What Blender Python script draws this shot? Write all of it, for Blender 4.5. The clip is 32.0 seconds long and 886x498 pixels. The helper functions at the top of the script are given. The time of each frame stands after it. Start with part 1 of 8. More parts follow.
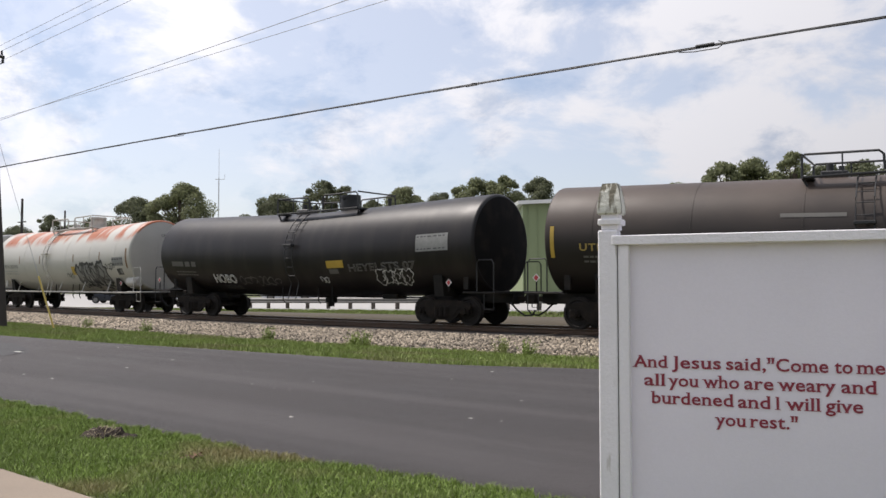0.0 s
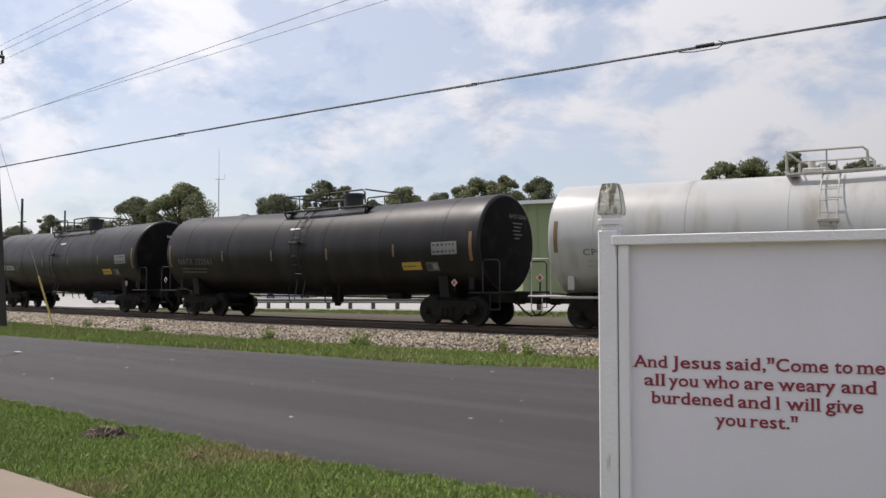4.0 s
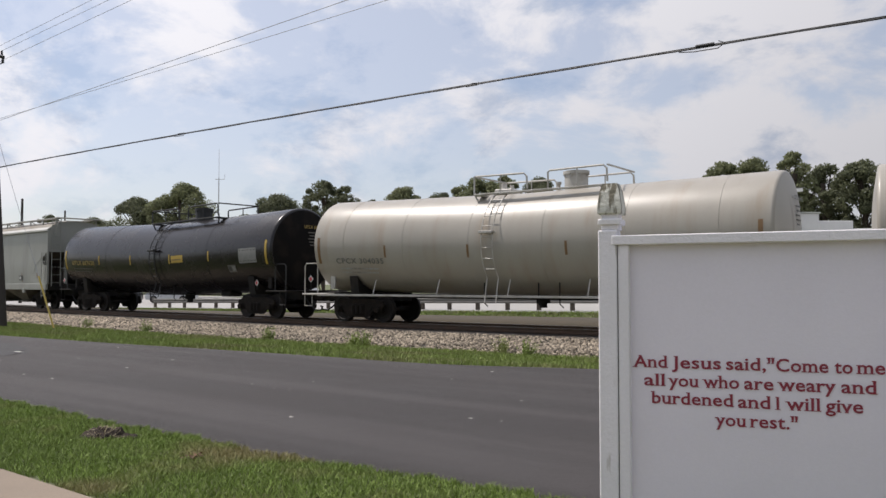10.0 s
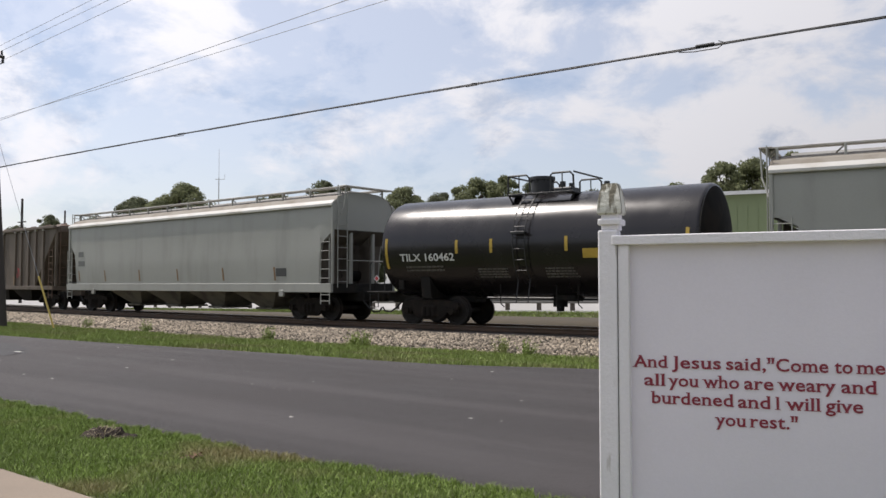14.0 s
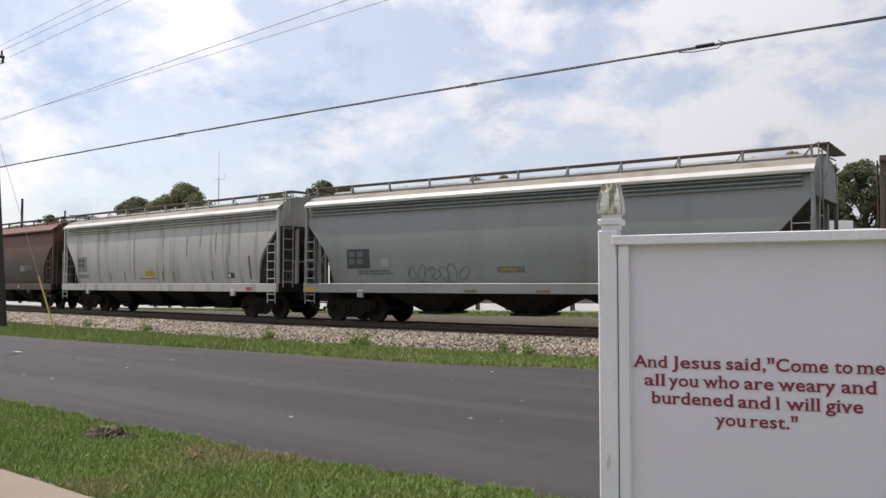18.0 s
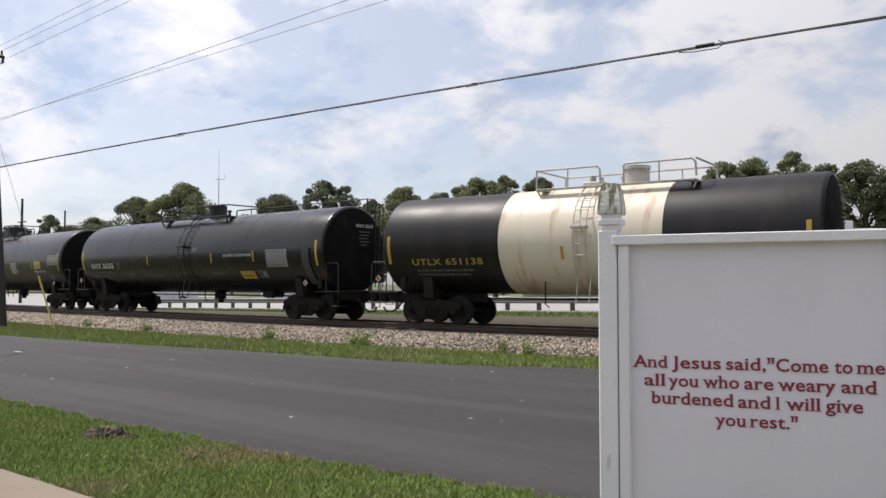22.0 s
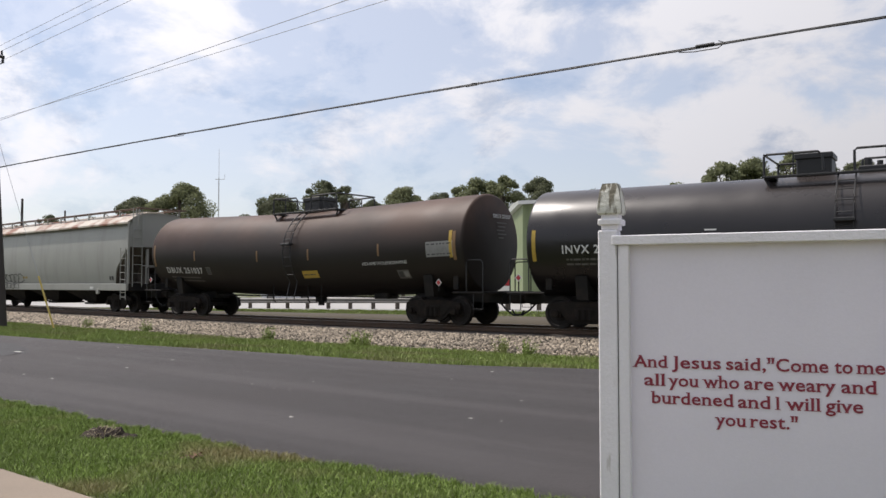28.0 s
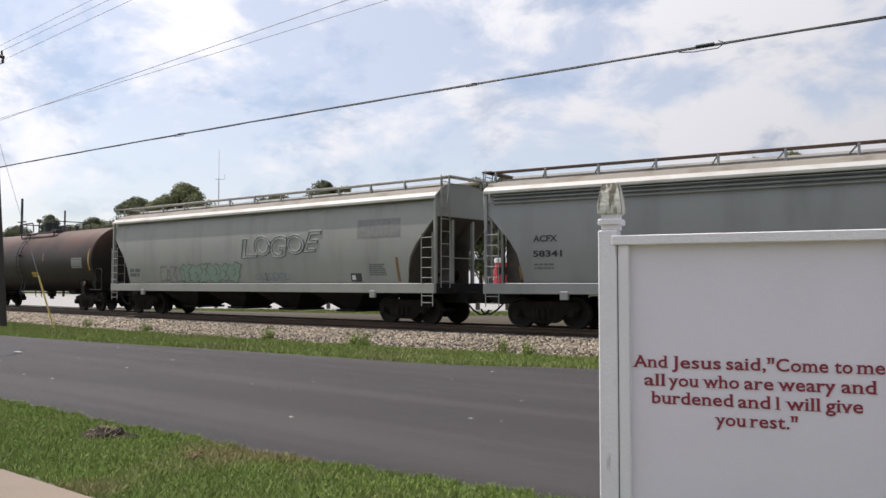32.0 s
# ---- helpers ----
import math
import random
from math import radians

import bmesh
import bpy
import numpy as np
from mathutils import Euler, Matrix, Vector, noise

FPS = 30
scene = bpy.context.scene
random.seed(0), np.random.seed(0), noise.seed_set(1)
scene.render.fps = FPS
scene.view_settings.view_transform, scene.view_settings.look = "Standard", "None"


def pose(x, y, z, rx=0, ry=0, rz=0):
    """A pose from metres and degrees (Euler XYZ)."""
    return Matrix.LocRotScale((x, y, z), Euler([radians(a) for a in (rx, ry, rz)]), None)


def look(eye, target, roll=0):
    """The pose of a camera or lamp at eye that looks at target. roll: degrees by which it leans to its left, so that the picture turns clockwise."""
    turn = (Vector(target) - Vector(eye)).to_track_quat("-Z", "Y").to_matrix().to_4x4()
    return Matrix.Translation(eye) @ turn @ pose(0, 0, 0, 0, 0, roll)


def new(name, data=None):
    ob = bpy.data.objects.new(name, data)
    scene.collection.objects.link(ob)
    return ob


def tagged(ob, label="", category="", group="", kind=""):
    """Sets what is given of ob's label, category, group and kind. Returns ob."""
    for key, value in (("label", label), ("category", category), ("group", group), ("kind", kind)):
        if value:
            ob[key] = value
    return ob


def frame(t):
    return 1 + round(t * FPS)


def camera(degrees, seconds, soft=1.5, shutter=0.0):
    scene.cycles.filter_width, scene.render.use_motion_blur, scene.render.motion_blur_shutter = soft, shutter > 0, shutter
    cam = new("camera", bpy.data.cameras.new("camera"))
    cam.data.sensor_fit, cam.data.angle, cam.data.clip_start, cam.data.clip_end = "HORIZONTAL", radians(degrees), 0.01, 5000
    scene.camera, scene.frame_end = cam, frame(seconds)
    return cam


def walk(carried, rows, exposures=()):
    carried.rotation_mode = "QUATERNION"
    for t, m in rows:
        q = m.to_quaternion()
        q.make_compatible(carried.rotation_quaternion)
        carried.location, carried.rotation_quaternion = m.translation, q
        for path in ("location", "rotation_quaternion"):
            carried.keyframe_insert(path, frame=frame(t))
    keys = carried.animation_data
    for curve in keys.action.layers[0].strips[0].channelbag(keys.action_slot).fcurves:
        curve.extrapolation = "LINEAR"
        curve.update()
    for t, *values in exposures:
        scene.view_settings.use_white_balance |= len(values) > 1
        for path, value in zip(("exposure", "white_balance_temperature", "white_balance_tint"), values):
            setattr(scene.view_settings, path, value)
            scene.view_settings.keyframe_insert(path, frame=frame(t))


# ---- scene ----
EYE = (0.0, 0.0, 1.47)
cam = camera(56.145, 32.0, soft=1.5)
CAM_POSE = look(EYE, (-0.630415 * 30, 0.775099 * 30, 1.47 + 0.042411 * 30))
walk(cam, [(0.0, CAM_POSE), (32.0, CAM_POSE)], [(t, e, 6500, 15) for t, e in ((0.0, -0.02), (2.0, -0.06), (3.0, -0.20), (3.5, -0.18), (5.5, -0.06), (8.0, -0.02), (9.0, -0.20), (10.0, -0.24), (12.0, -0.17), (14.0, -0.12), (14.5, -0.10), (17.0, -0.02), (20.0, -0.08), (23.0, -0.09), (28.0, -0.09), (32.0, -0.05))])

# ---- light ----
SUN_TO = Vector((-0.50, -0.10, 0.86)).normalized()
sun_data = bpy.data.lights.new("sun", "SUN")
sun_data.energy, sun_data.angle, sun_data.color = 4.0, radians(0.6), (1.0, 0.955, 0.87)
sun = new("sun", sun_data)
sun.matrix_world = look((0, 0, 60), Vector((0, 0, 60)) - SUN_TO)

world = bpy.data.worlds.new("sky")
scene.world = world
world.use_nodes = True


def build_sky():
    nt = world.node_tree
    nt.nodes.clear()
    N, L = nt.nodes.new, nt.links.new
    out = N("ShaderNodeOutputWorld")
    sky = N("ShaderNodeTexSky")
    sky.sky_type, sky.sun_disc = "NISHITA", False
    sky.sun_elevation = math.asin(SUN_TO.z)
    sky.sun_rotation = math.atan2(SUN_TO.x, SUN_TO.y)
    sky.dust_density, sky.air_density, sky.ozone_density = 1.2, 1.0, 1.2
    tc = N("ShaderNodeTexCoord")
    stretch = N("ShaderNodeVectorMath")
    stretch.operation = "MULTIPLY"
    stretch.inputs[1].default_value = (1, 1, 1.9)
    L(tc.outputs["Generated"], stretch.inputs[0])

    def noise_node(scale, detail, rough, shift):
        add = N("ShaderNodeVectorMath")
        add.operation = "ADD"
        add.inputs[1].default_value = shift
        L(stretch.outputs[0], add.inputs[0])
        n = N("ShaderNodeTexNoise")
        n.inputs["Scale"].default_value, n.inputs["Detail"].default_value = scale, detail
        n.inputs["Roughness"].default_value = rough
        n.inputs["Distortion"].default_value = 0.25
        L(add.outputs[0], n.inputs["Vector"])
        return n

    def ramp(src, a, b):
        r = N("ShaderNodeMapRange")
        r.interpolation_type = "SMOOTHSTEP"
        r.inputs["From Min"].default_value, r.inputs["From Max"].default_value = a, b
        L(src, r.inputs["Value"])
        return r.outputs[0]

    big = noise_node(4.6, 12, 0.60, (5.2, 1.1, 3.7))
    body = noise_node(6.2, 12, 0.62, (3.4, 6.3, 0.9))
    cover = ramp(big.outputs[0], 0.45, 0.60)
    shade = ramp(body.outputs[0], 0.49, 0.66)
    cloud = N("ShaderNodeMix")
    cloud.data_type = "RGBA"
    cloud.inputs[6].default_value = (0.965, 0.98, 1.0, 1)
    cloud.inputs[7].default_value = (0.60, 0.68, 0.80, 1)
    L(shade, cloud.inputs[0])
    bg_sky, bg_cloud, mix = N("ShaderNodeBackground"), N("ShaderNodeBackground"), N("ShaderNodeMixShader")
    L(sky.outputs[0], bg_sky.inputs["Color"])
    bg_sky.inputs["Strength"].default_value = 0.14
    L(cloud.outputs[2], bg_cloud.inputs["Color"])
    # clouds are brighter towards the sun
    dot = N("ShaderNodeVectorMath")
    dot.operation = "DOT_PRODUCT"
    dot.inputs[1].default_value = SUN_TO
    L(tc.outputs["Generated"], dot.inputs[0])
    glow = N("ShaderNodeMapRange")
    glow.inputs["From Min"].default_value, glow.inputs["From Max"].default_value = 0.05, 0.75
    glow.inputs["To Min"].default_value, glow.inputs["To Max"].default_value = 0.66, 1.25
    L(dot.outputs["Value"], glow.inputs["Value"])
    L(glow.outputs[0], bg_cloud.inputs["Strength"])
    fac = N("ShaderNodeMath")
    fac.operation = "MULTIPLY_ADD"
    fac.inputs[1].default_value, fac.inputs[2].default_value = 0.54, 0.43
    L(cover, fac.inputs[0])
    L(fac.outputs[0], mix.inputs[0])
    L(bg_sky.outputs[0], mix.inputs[1])
    L(bg_cloud.outputs[0], mix.inputs[2])
    L(mix.outputs[0], out.inputs["Surface"])


build_sky()

# ---- materials ----


def mat(name, color, rough=0.6, metal=0.0, vary=0.25, scale=3.0, fine=40.0, bump=0.15, bump_scale=60.0,
        dirt=None, dirt_amount=0.0, streak=(1, 1, 1), dirt_scale=2.0, dirt_range=(0.45, 0.7), spec=0.5, per_island=0.0,
        per_object=0.0, band=None):
    """A surface with broad and fine variation. dirt: a second colour, for soiling and for painted light, that a
    stretched noise lays over it; band: heights between which it lies.
    """
    m = bpy.data.materials.new(name)
    m.use_nodes = True
    nt = m.node_tree
    N, L = nt.nodes.new, nt.links.new
    bsdf = nt.nodes["Principled BSDF"]
    bsdf.inputs["Roughness"].default_value = rough
    bsdf.inputs["Metallic"].default_value = metal
    bsdf.inputs["Specular IOR Level"].default_value = spec
    tc = N("ShaderNodeTexCoord")

    def noise_of(sc, detail=4, stretch=None):
        src = tc.outputs["Object"]
        if stretch:
            v = N("ShaderNodeVectorMath")
            v.operation = "MULTIPLY"
            v.inputs[1].default_value = stretch
            L(src, v.inputs[0])
            src = v.outputs[0]
        n = N("ShaderNodeTexNoise")
        n.inputs["Scale"].default_value, n.inputs["Detail"].default_value = sc, detail
        L(src, n.inputs["Vector"])
        return n.outputs[0]

    def math_node(op, a, b, c=None):
        x = N("ShaderNodeMath")
        x.operation = op
        for i, v in enumerate((a, b, c)):
            if v is None:
                continue
            if isinstance(v, (int, float)):
                x.inputs[i].default_value = v
            else:
                L(v, x.inputs[i])
        return x.outputs[0]

    broad, small = noise_of(scale, 5), noise_of(fine, 3)
    f = math_node("MULTIPLY_ADD", broad, vary * 1.6, 1 - vary * 0.8)
    f2 = math_node("MULTIPLY_ADD", small, vary * 0.9, 1 - vary * 0.45)
    f = math_node("MULTIPLY", f, f2)
    if per_island:
        g = N("ShaderNodeNewGeometry")
        f = math_node("MULTIPLY", f, math_node("MULTIPLY_ADD", g.outputs["Random Per Island"], per_island * 2, 1 - per_island))
    if per_object:
        g = N("ShaderNodeObjectInfo")
        f = math_node("MULTIPLY", f, math_node("MULTIPLY_ADD", g.outputs["Random"], per_object * 2, 1 - per_object))
    base = N("ShaderNodeVectorMath")
    base.operation = "SCALE"
    base.inputs[0].default_value = color
    L(f, base.inputs["Scale"])
    col = base.outputs[0]
    if dirt:
        mask = N("ShaderNodeMapRange")
        mask.interpolation_type = "SMOOTHSTEP"
        mask.inputs["From Min"].default_value, mask.inputs["From Max"].default_value = dirt_range
        mask.inputs["To Max"].default_value = dirt_amount
        L(noise_of(dirt_scale, 6, streak), mask.inputs["Value"])
        fac = mask.outputs[0]
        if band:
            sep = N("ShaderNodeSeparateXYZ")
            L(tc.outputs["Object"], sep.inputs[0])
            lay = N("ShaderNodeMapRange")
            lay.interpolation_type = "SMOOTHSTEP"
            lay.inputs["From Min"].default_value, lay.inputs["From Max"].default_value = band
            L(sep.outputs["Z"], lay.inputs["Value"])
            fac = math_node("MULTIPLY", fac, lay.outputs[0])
        mx = N("ShaderNodeMix")
        mx.data_type = "RGBA"
        L(fac, mx.inputs[0])
        L(col, mx.inputs[6])
        mx.inputs[7].default_value = (*dirt, 1)
        col = mx.outputs[2]
    L(col, bsdf.inputs["Base Color"])
    r = math_node("MULTIPLY_ADD", broad, 0.25, rough - 0.12)
    L(r, bsdf.inputs["Roughness"])
    if bump:
        b = N("ShaderNodeBump")
        b.inputs["Strength"].default_value, b.inputs["Distance"].default_value = bump, 0.02
        L(noise_of(bump_scale, 4), b.inputs["Height"])
        L(b.outputs[0], bsdf.inputs["Normal"])
    return m


GRIME = (0.045, 0.036, 0.028)
M = dict(
    asphalt=mat("asphalt", (0.038, 0.0325, 0.0315), 0.78, vary=0.5, scale=0.5, fine=95, bump=0.9, bump_scale=110, dirt=(0.066, 0.058, 0.057), dirt_amount=0.75, dirt_scale=0.35, streak=(0.18, 3.4, 1), dirt_range=(0.38, 0.68)),
    chip=mat("pale_grit", (0.55, 0.53, 0.48), 0.8, vary=0.3, bump=0),
    paint_white=mat("road_paint", (0.55, 0.54, 0.48), 0.8, vary=0.4),
    tar=mat("tar_stain", (0.020, 0.018, 0.018), 0.7, vary=0.4, scale=3, bump=0.4),
    straw=mat("dry_straw", (0.30, 0.25, 0.15), 0.8, vary=0.3, bump=0, per_island=0.4),
    soil=mat("soil_and_turf", (0.10, 0.115, 0.048), 0.95, vary=0.5, scale=0.8, fine=14, bump=0.6, bump_scale=40, dirt=(0.20, 0.155, 0.09), dirt_amount=0.75, dirt_scale=0.55, dirt_range=(0.56, 0.72)),
    grass=mat("grass_blades", (0.190, 0.262, 0.058), 0.65, vary=0.35, scale=0.7, fine=5, bump=0, per_island=0.6, dirt=(0.31, 0.25, 0.13), dirt_amount=0.8, dirt_scale=0.75, dirt_range=(0.49, 0.68), spec=0.3),
    weeds=mat("weed_blades", (0.190, 0.250, 0.058), 0.65, vary=0.4, scale=0.6, fine=4, bump=0, per_island=0.4, dirt=(0.21, 0.19, 0.085), dirt_amount=0.7, dirt_scale=0.5, dirt_range=(0.48, 0.68), spec=0.3),
    concrete=mat("walk_concrete", (0.25, 0.20, 0.152), 0.9, vary=0.35, scale=1.5, fine=80, bump=0.3, bump_scale=120),
    lot=mat("lot_concrete", (0.36, 0.35, 0.335), 0.9, vary=0.15, scale=0.2, fine=8, bump=0.1, dirt=(0.4, 0.38, 0.35), dirt_amount=0.5, dirt_scale=0.12),
    ballast=mat("ballast_stone", (0.275, 0.232, 0.178), 0.9, vary=0.45, scale=0.9, fine=60, bump=0.5, bump_scale=90, per_island=0.85),
    ballast_dark=mat("oily_ballast", (0.045, 0.037, 0.031), 0.9, vary=0.6, scale=3, fine=30, bump=1.0, bump_scale=24),
    # much darker than the loose stones: shade in their gaps, put into colour
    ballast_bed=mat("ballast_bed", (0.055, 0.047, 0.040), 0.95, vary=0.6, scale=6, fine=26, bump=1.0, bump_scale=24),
    tie=mat("creosoted_timber", (0.034, 0.027, 0.022), 0.85, vary=0.4, scale=2, fine=60, bump=0.5, per_object=0.3),
    rail=mat("rail_steel", (0.10, 0.065, 0.045), 0.55, 0.6, vary=0.3, dirt=(0.06, 0.05, 0.045), dirt_amount=0.5),
    rail_top=mat("rail_head", (0.45, 0.44, 0.43), 0.3, 1.0, vary=0.1, bump=0),
    truck=mat("truck_casting", (0.015, 0.0125, 0.0105), 0.8, 0.0, vary=0.5, scale=4, fine=30, bump=0.4, dirt=(0.034, 0.025, 0.019), dirt_amount=0.6, dirt_scale=3, spec=0.15),
    wheel=mat("wheel_steel", (0.017, 0.0145, 0.013), 0.65, 0.0, vary=0.4, scale=5, dirt=(0.05, 0.034, 0.024), dirt_amount=0.5, spec=0.25),
    under=mat("underframe_black", (0.012, 0.011, 0.0105), 0.75, vary=0.4, dirt=(0.030, 0.024, 0.019), dirt_amount=0.7, spec=0.25),
    rubber=mat("rubber", (0.018, 0.018, 0.018), 0.85, vary=0.2),
    black=mat("tank_black", (0.0085, 0.0068, 0.0074), 0.25, vary=0.3, scale=1.2, fine=30, bump=0.03, bump_scale=3, dirt=(0.014, 0.0125, 0.012), dirt_amount=0.5, dirt_scale=1.3, streak=(1.6, 1, 0.35), spec=0.5),
    black_dull=mat("tank_black_dull", (0.0088, 0.0070, 0.0072), 0.44, vary=0.35, scale=1.2, bump=0.04, bump_scale=4, dirt=(0.024, 0.019, 0.0165), dirt_amount=0.65, dirt_scale=1.1, streak=(1.6, 1, 0.4), spec=0.34),
    # paler top: dust, with the soft sky sheen put into the colour
    black_dusty=mat("tank_black_dust_sheen", (0.0082, 0.0066, 0.0070), 0.30, vary=0.3, scale=1.2, bump=0.04, bump_scale=4, dirt=(0.046, 0.039, 0.037), dirt_amount=0.9, dirt_scale=0.6, streak=(0.6, 1, 0.9), dirt_range=(0.15, 0.6), band=(2.7, 4.0), spec=0.5),
    # near-black and matt: the shade on the ends is put into it
    head_black=mat("shaded_black_head", (0.0075, 0.007, 0.007), 0.85, vary=0.4, scale=1.5, bump=0.05, bump_scale=5, dirt=(0.022, 0.017, 0.014), dirt_amount=0.6, dirt_scale=1.6, spec=0.12),
    head_pale=mat("grimy_pale_head", (0.42, 0.40, 0.365), 0.5, vary=0.16, scale=1.2, bump=0.04, bump_scale=5, dirt=(0.16, 0.11, 0.075), dirt_amount=0.6, dirt_scale=1.0, streak=(1, 1.6, 0.5), dirt_range=(0.54, 0.74), spec=0.3),
    # grime brown, kept dark to hold the shade under the end
    slope_grime_shade=mat("slope_sheet_grime_shade", (0.105, 0.088, 0.072), 0.8, vary=0.4, scale=1.5, bump=0.05, dirt=(0.05, 0.04, 0.033), dirt_amount=0.8, dirt_scale=1.5),
    cinders=mat("brown_cinders", (0.072, 0.059, 0.040), 0.95, vary=0.6, scale=1.2, fine=20, bump=0.8, bump_scale=20),
    roof_dust=mat("dusty_roof_sheet", (0.27, 0.245, 0.205), 0.75, vary=0.2, scale=1.2, bump=0.03, dirt=(0.16, 0.125, 0.09), dirt_amount=0.7, dirt_scale=1.3, streak=(1, 1, 0.6)),
    # these three browns fade to the belly; light from above is painted in
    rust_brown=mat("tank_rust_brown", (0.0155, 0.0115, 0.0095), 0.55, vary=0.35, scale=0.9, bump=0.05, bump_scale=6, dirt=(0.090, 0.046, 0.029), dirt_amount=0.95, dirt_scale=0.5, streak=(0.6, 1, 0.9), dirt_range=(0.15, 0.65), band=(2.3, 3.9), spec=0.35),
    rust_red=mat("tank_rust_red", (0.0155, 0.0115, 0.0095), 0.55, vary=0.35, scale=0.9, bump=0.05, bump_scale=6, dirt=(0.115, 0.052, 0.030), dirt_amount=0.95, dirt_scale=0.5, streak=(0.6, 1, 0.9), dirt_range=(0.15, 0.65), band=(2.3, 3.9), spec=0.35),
    grey_brown=mat("tank_toplit_brown", (0.016, 0.0125, 0.0110), 0.5, vary=0.3, scale=0.9, bump=0.04, bump_scale=5, dirt=(0.080, 0.059, 0.047), dirt_amount=0.9, dirt_scale=0.5, streak=(0.6, 1, 0.9), dirt_range=(0.15, 0.6), band=(2.1, 3.8), spec=0.35),
    white=mat("tank_white", (0.45, 0.445, 0.43), 0.33, vary=0.12, scale=1.0, fine=24, bump=0.03, bump_scale=3, dirt=(0.27, 0.235, 0.18), dirt_amount=0.75, dirt_scale=1.1, streak=(1.7, 1, 0.3), dirt_range=(0.5, 0.8)),
    white_rust=mat("tank_white_rusted", (0.46, 0.445, 0.40), 0.45, vary=0.15, scale=1.0, fine=24, bump=0.04, bump_scale=4, dirt=(0.36, 0.105, 0.038), dirt_amount=1.0, dirt_scale=0.8, streak=(1.2, 0.25, 0.6), dirt_range=(0.44, 0.55), band=(3.2, 3.6)),
    cream=mat("tank_cream", (0.365, 0.338, 0.292), 0.36, vary=0.12, scale=1.0, fine=24, bump=0.03, bump_scale=3, dirt=(0.30, 0.24, 0.17), dirt_amount=0.7, dirt_scale=1.0, streak=(1.8, 1, 0.25), dirt_range=(0.5, 0.8)),
    cream_band=mat("tank_cream_band", (0.70, 0.63, 0.50), 0.45, vary=0.12, scale=1.0, bump=0.03, dirt=(0.42, 0.21, 0.09), dirt_amount=0.8, dirt_scale=1.3, streak=(2.2, 1, 0.25), dirt_range=(0.52, 0.75)),
    hop_green=mat("hopper_grey_green", (0.312, 0.314, 0.286), 0.5, vary=0.10, scale=0.8, fine=18, bump=0.05, bump_scale=2.0, dirt=(0.19, 0.19, 0.165), dirt_amount=0.5, dirt_scale=0.9, streak=(1.5, 1, 0.3), dirt_range=(0.48, 0.8)),
    hop_grey=mat("hopper_grey", (0.272, 0.276, 0.270), 0.5, vary=0.10, scale=0.8, fine=18, bump=0.03, bump_scale=2.0, dirt=(0.16, 0.165, 0.16), dirt_amount=0.6, dirt_scale=0.8, streak=(1.5, 1, 0.3), dirt_range=(0.45, 0.8)),
    hop_blue=mat("hopper_blue_grey", (0.275, 0.278, 0.270), 0.5, vary=0.12, scale=0.7, fine=18, bump=0.03, bump_scale=2.0, dirt=(0.20, 0.195, 0.18), dirt_amount=0.7, dirt_scale=0.6, streak=(1.0, 1, 0.4), dirt_range=(0.45, 0.8)),
    hop_white=mat("hopper_stained_white", (0.45, 0.44, 0.41), 0.5, vary=0.16, scale=0.8, fine=18, bump=0.05, bump_scale=2.0, dirt=(0.19, 0.15, 0.11), dirt_amount=0.8, dirt_scale=1.3, streak=(1.5, 1, 0.14), dirt_range=(0.50, 0.74)),
    hop_brown=mat("hopper_oxide_brown", (0.135, 0.043, 0.026), 0.6, vary=0.25, scale=0.8, fine=18, bump=0.03, bump_scale=2.0, dirt=(0.064, 0.049, 0.036), dirt_amount=0.95, dirt_scale=0.7, streak=(1.2, 1, 0.5), dirt_range=(0.12, 0.55), band=(3.7, 2.3)),
    hop_rust_roof=mat("roof_rusted", (0.55, 0.50, 0.43), 0.6, vary=0.15, scale=1.0, bump=0.05, dirt=(0.22, 0.085, 0.042), dirt_amount=0.95, dirt_scale=1.0, streak=(0.8, 1, 1), dirt_range=(0.42, 0.62)),
    roof_white=mat("roof_white", (0.53, 0.52, 0.485), 0.5, vary=0.12, scale=1.0, bump=0.03, dirt=(0.34, 0.30, 0.24), dirt_amount=0.6, dirt_scale=1.4, streak=(0.7, 1, 1)),
    rib_brown=mat("ribbed_car_brown", (0.128, 0.102, 0.079), 0.75, vary=0.3, scale=1.2, fine=24, bump=0.1, dirt=(0.066, 0.051, 0.039), dirt_amount=0.75, dirt_scale=1.1, streak=(1.5, 1, 0.3)),
    hopper_chute=mat("chute_dusty", (0.16, 0.145, 0.115), 0.7, vary=0.3, dirt=(0.05, 0.043, 0.036), dirt_amount=0.8, dirt_scale=1.4),
    iron_black=mat("black_ironwork", (0.016, 0.016, 0.017), 0.5, vary=0.3, bump=0),
    iron_grey=mat("grey_ironwork", (0.36, 0.37, 0.36), 0.5, vary=0.2, bump=0, dirt=(0.15, 0.12, 0.09), dirt_amount=0.5),
    iron_white=mat("pale_ironwork", (0.46, 0.445, 0.41), 0.5, vary=0.2, bump=0, dirt=(0.2, 0.16, 0.11), dirt_amount=0.5),
    iron_rust=mat("rusty_ironwork", (0.12, 0.075, 0.052), 0.7, vary=0.3, bump=0),
    letter_white=mat("white_lettering", (0.62, 0.62, 0.60), 0.5, vary=0.2, bump=0),
    letter_yellow=mat("yellow_lettering", (0.34, 0.24, 0.06), 0.5, vary=0.2, bump=0),
    letter_black=mat("black_lettering", (0.03, 0.03, 0.03), 0.5, vary=0.2, bump=0),
    letter_grey=mat("grey_lettering", (0.13, 0.135, 0.13), 0.6, vary=0.2, bump=0),
    letter_faint=mat("faded_lettering", (0.11, 0.105, 0.095), 0.6, vary=0.3, bump=0),
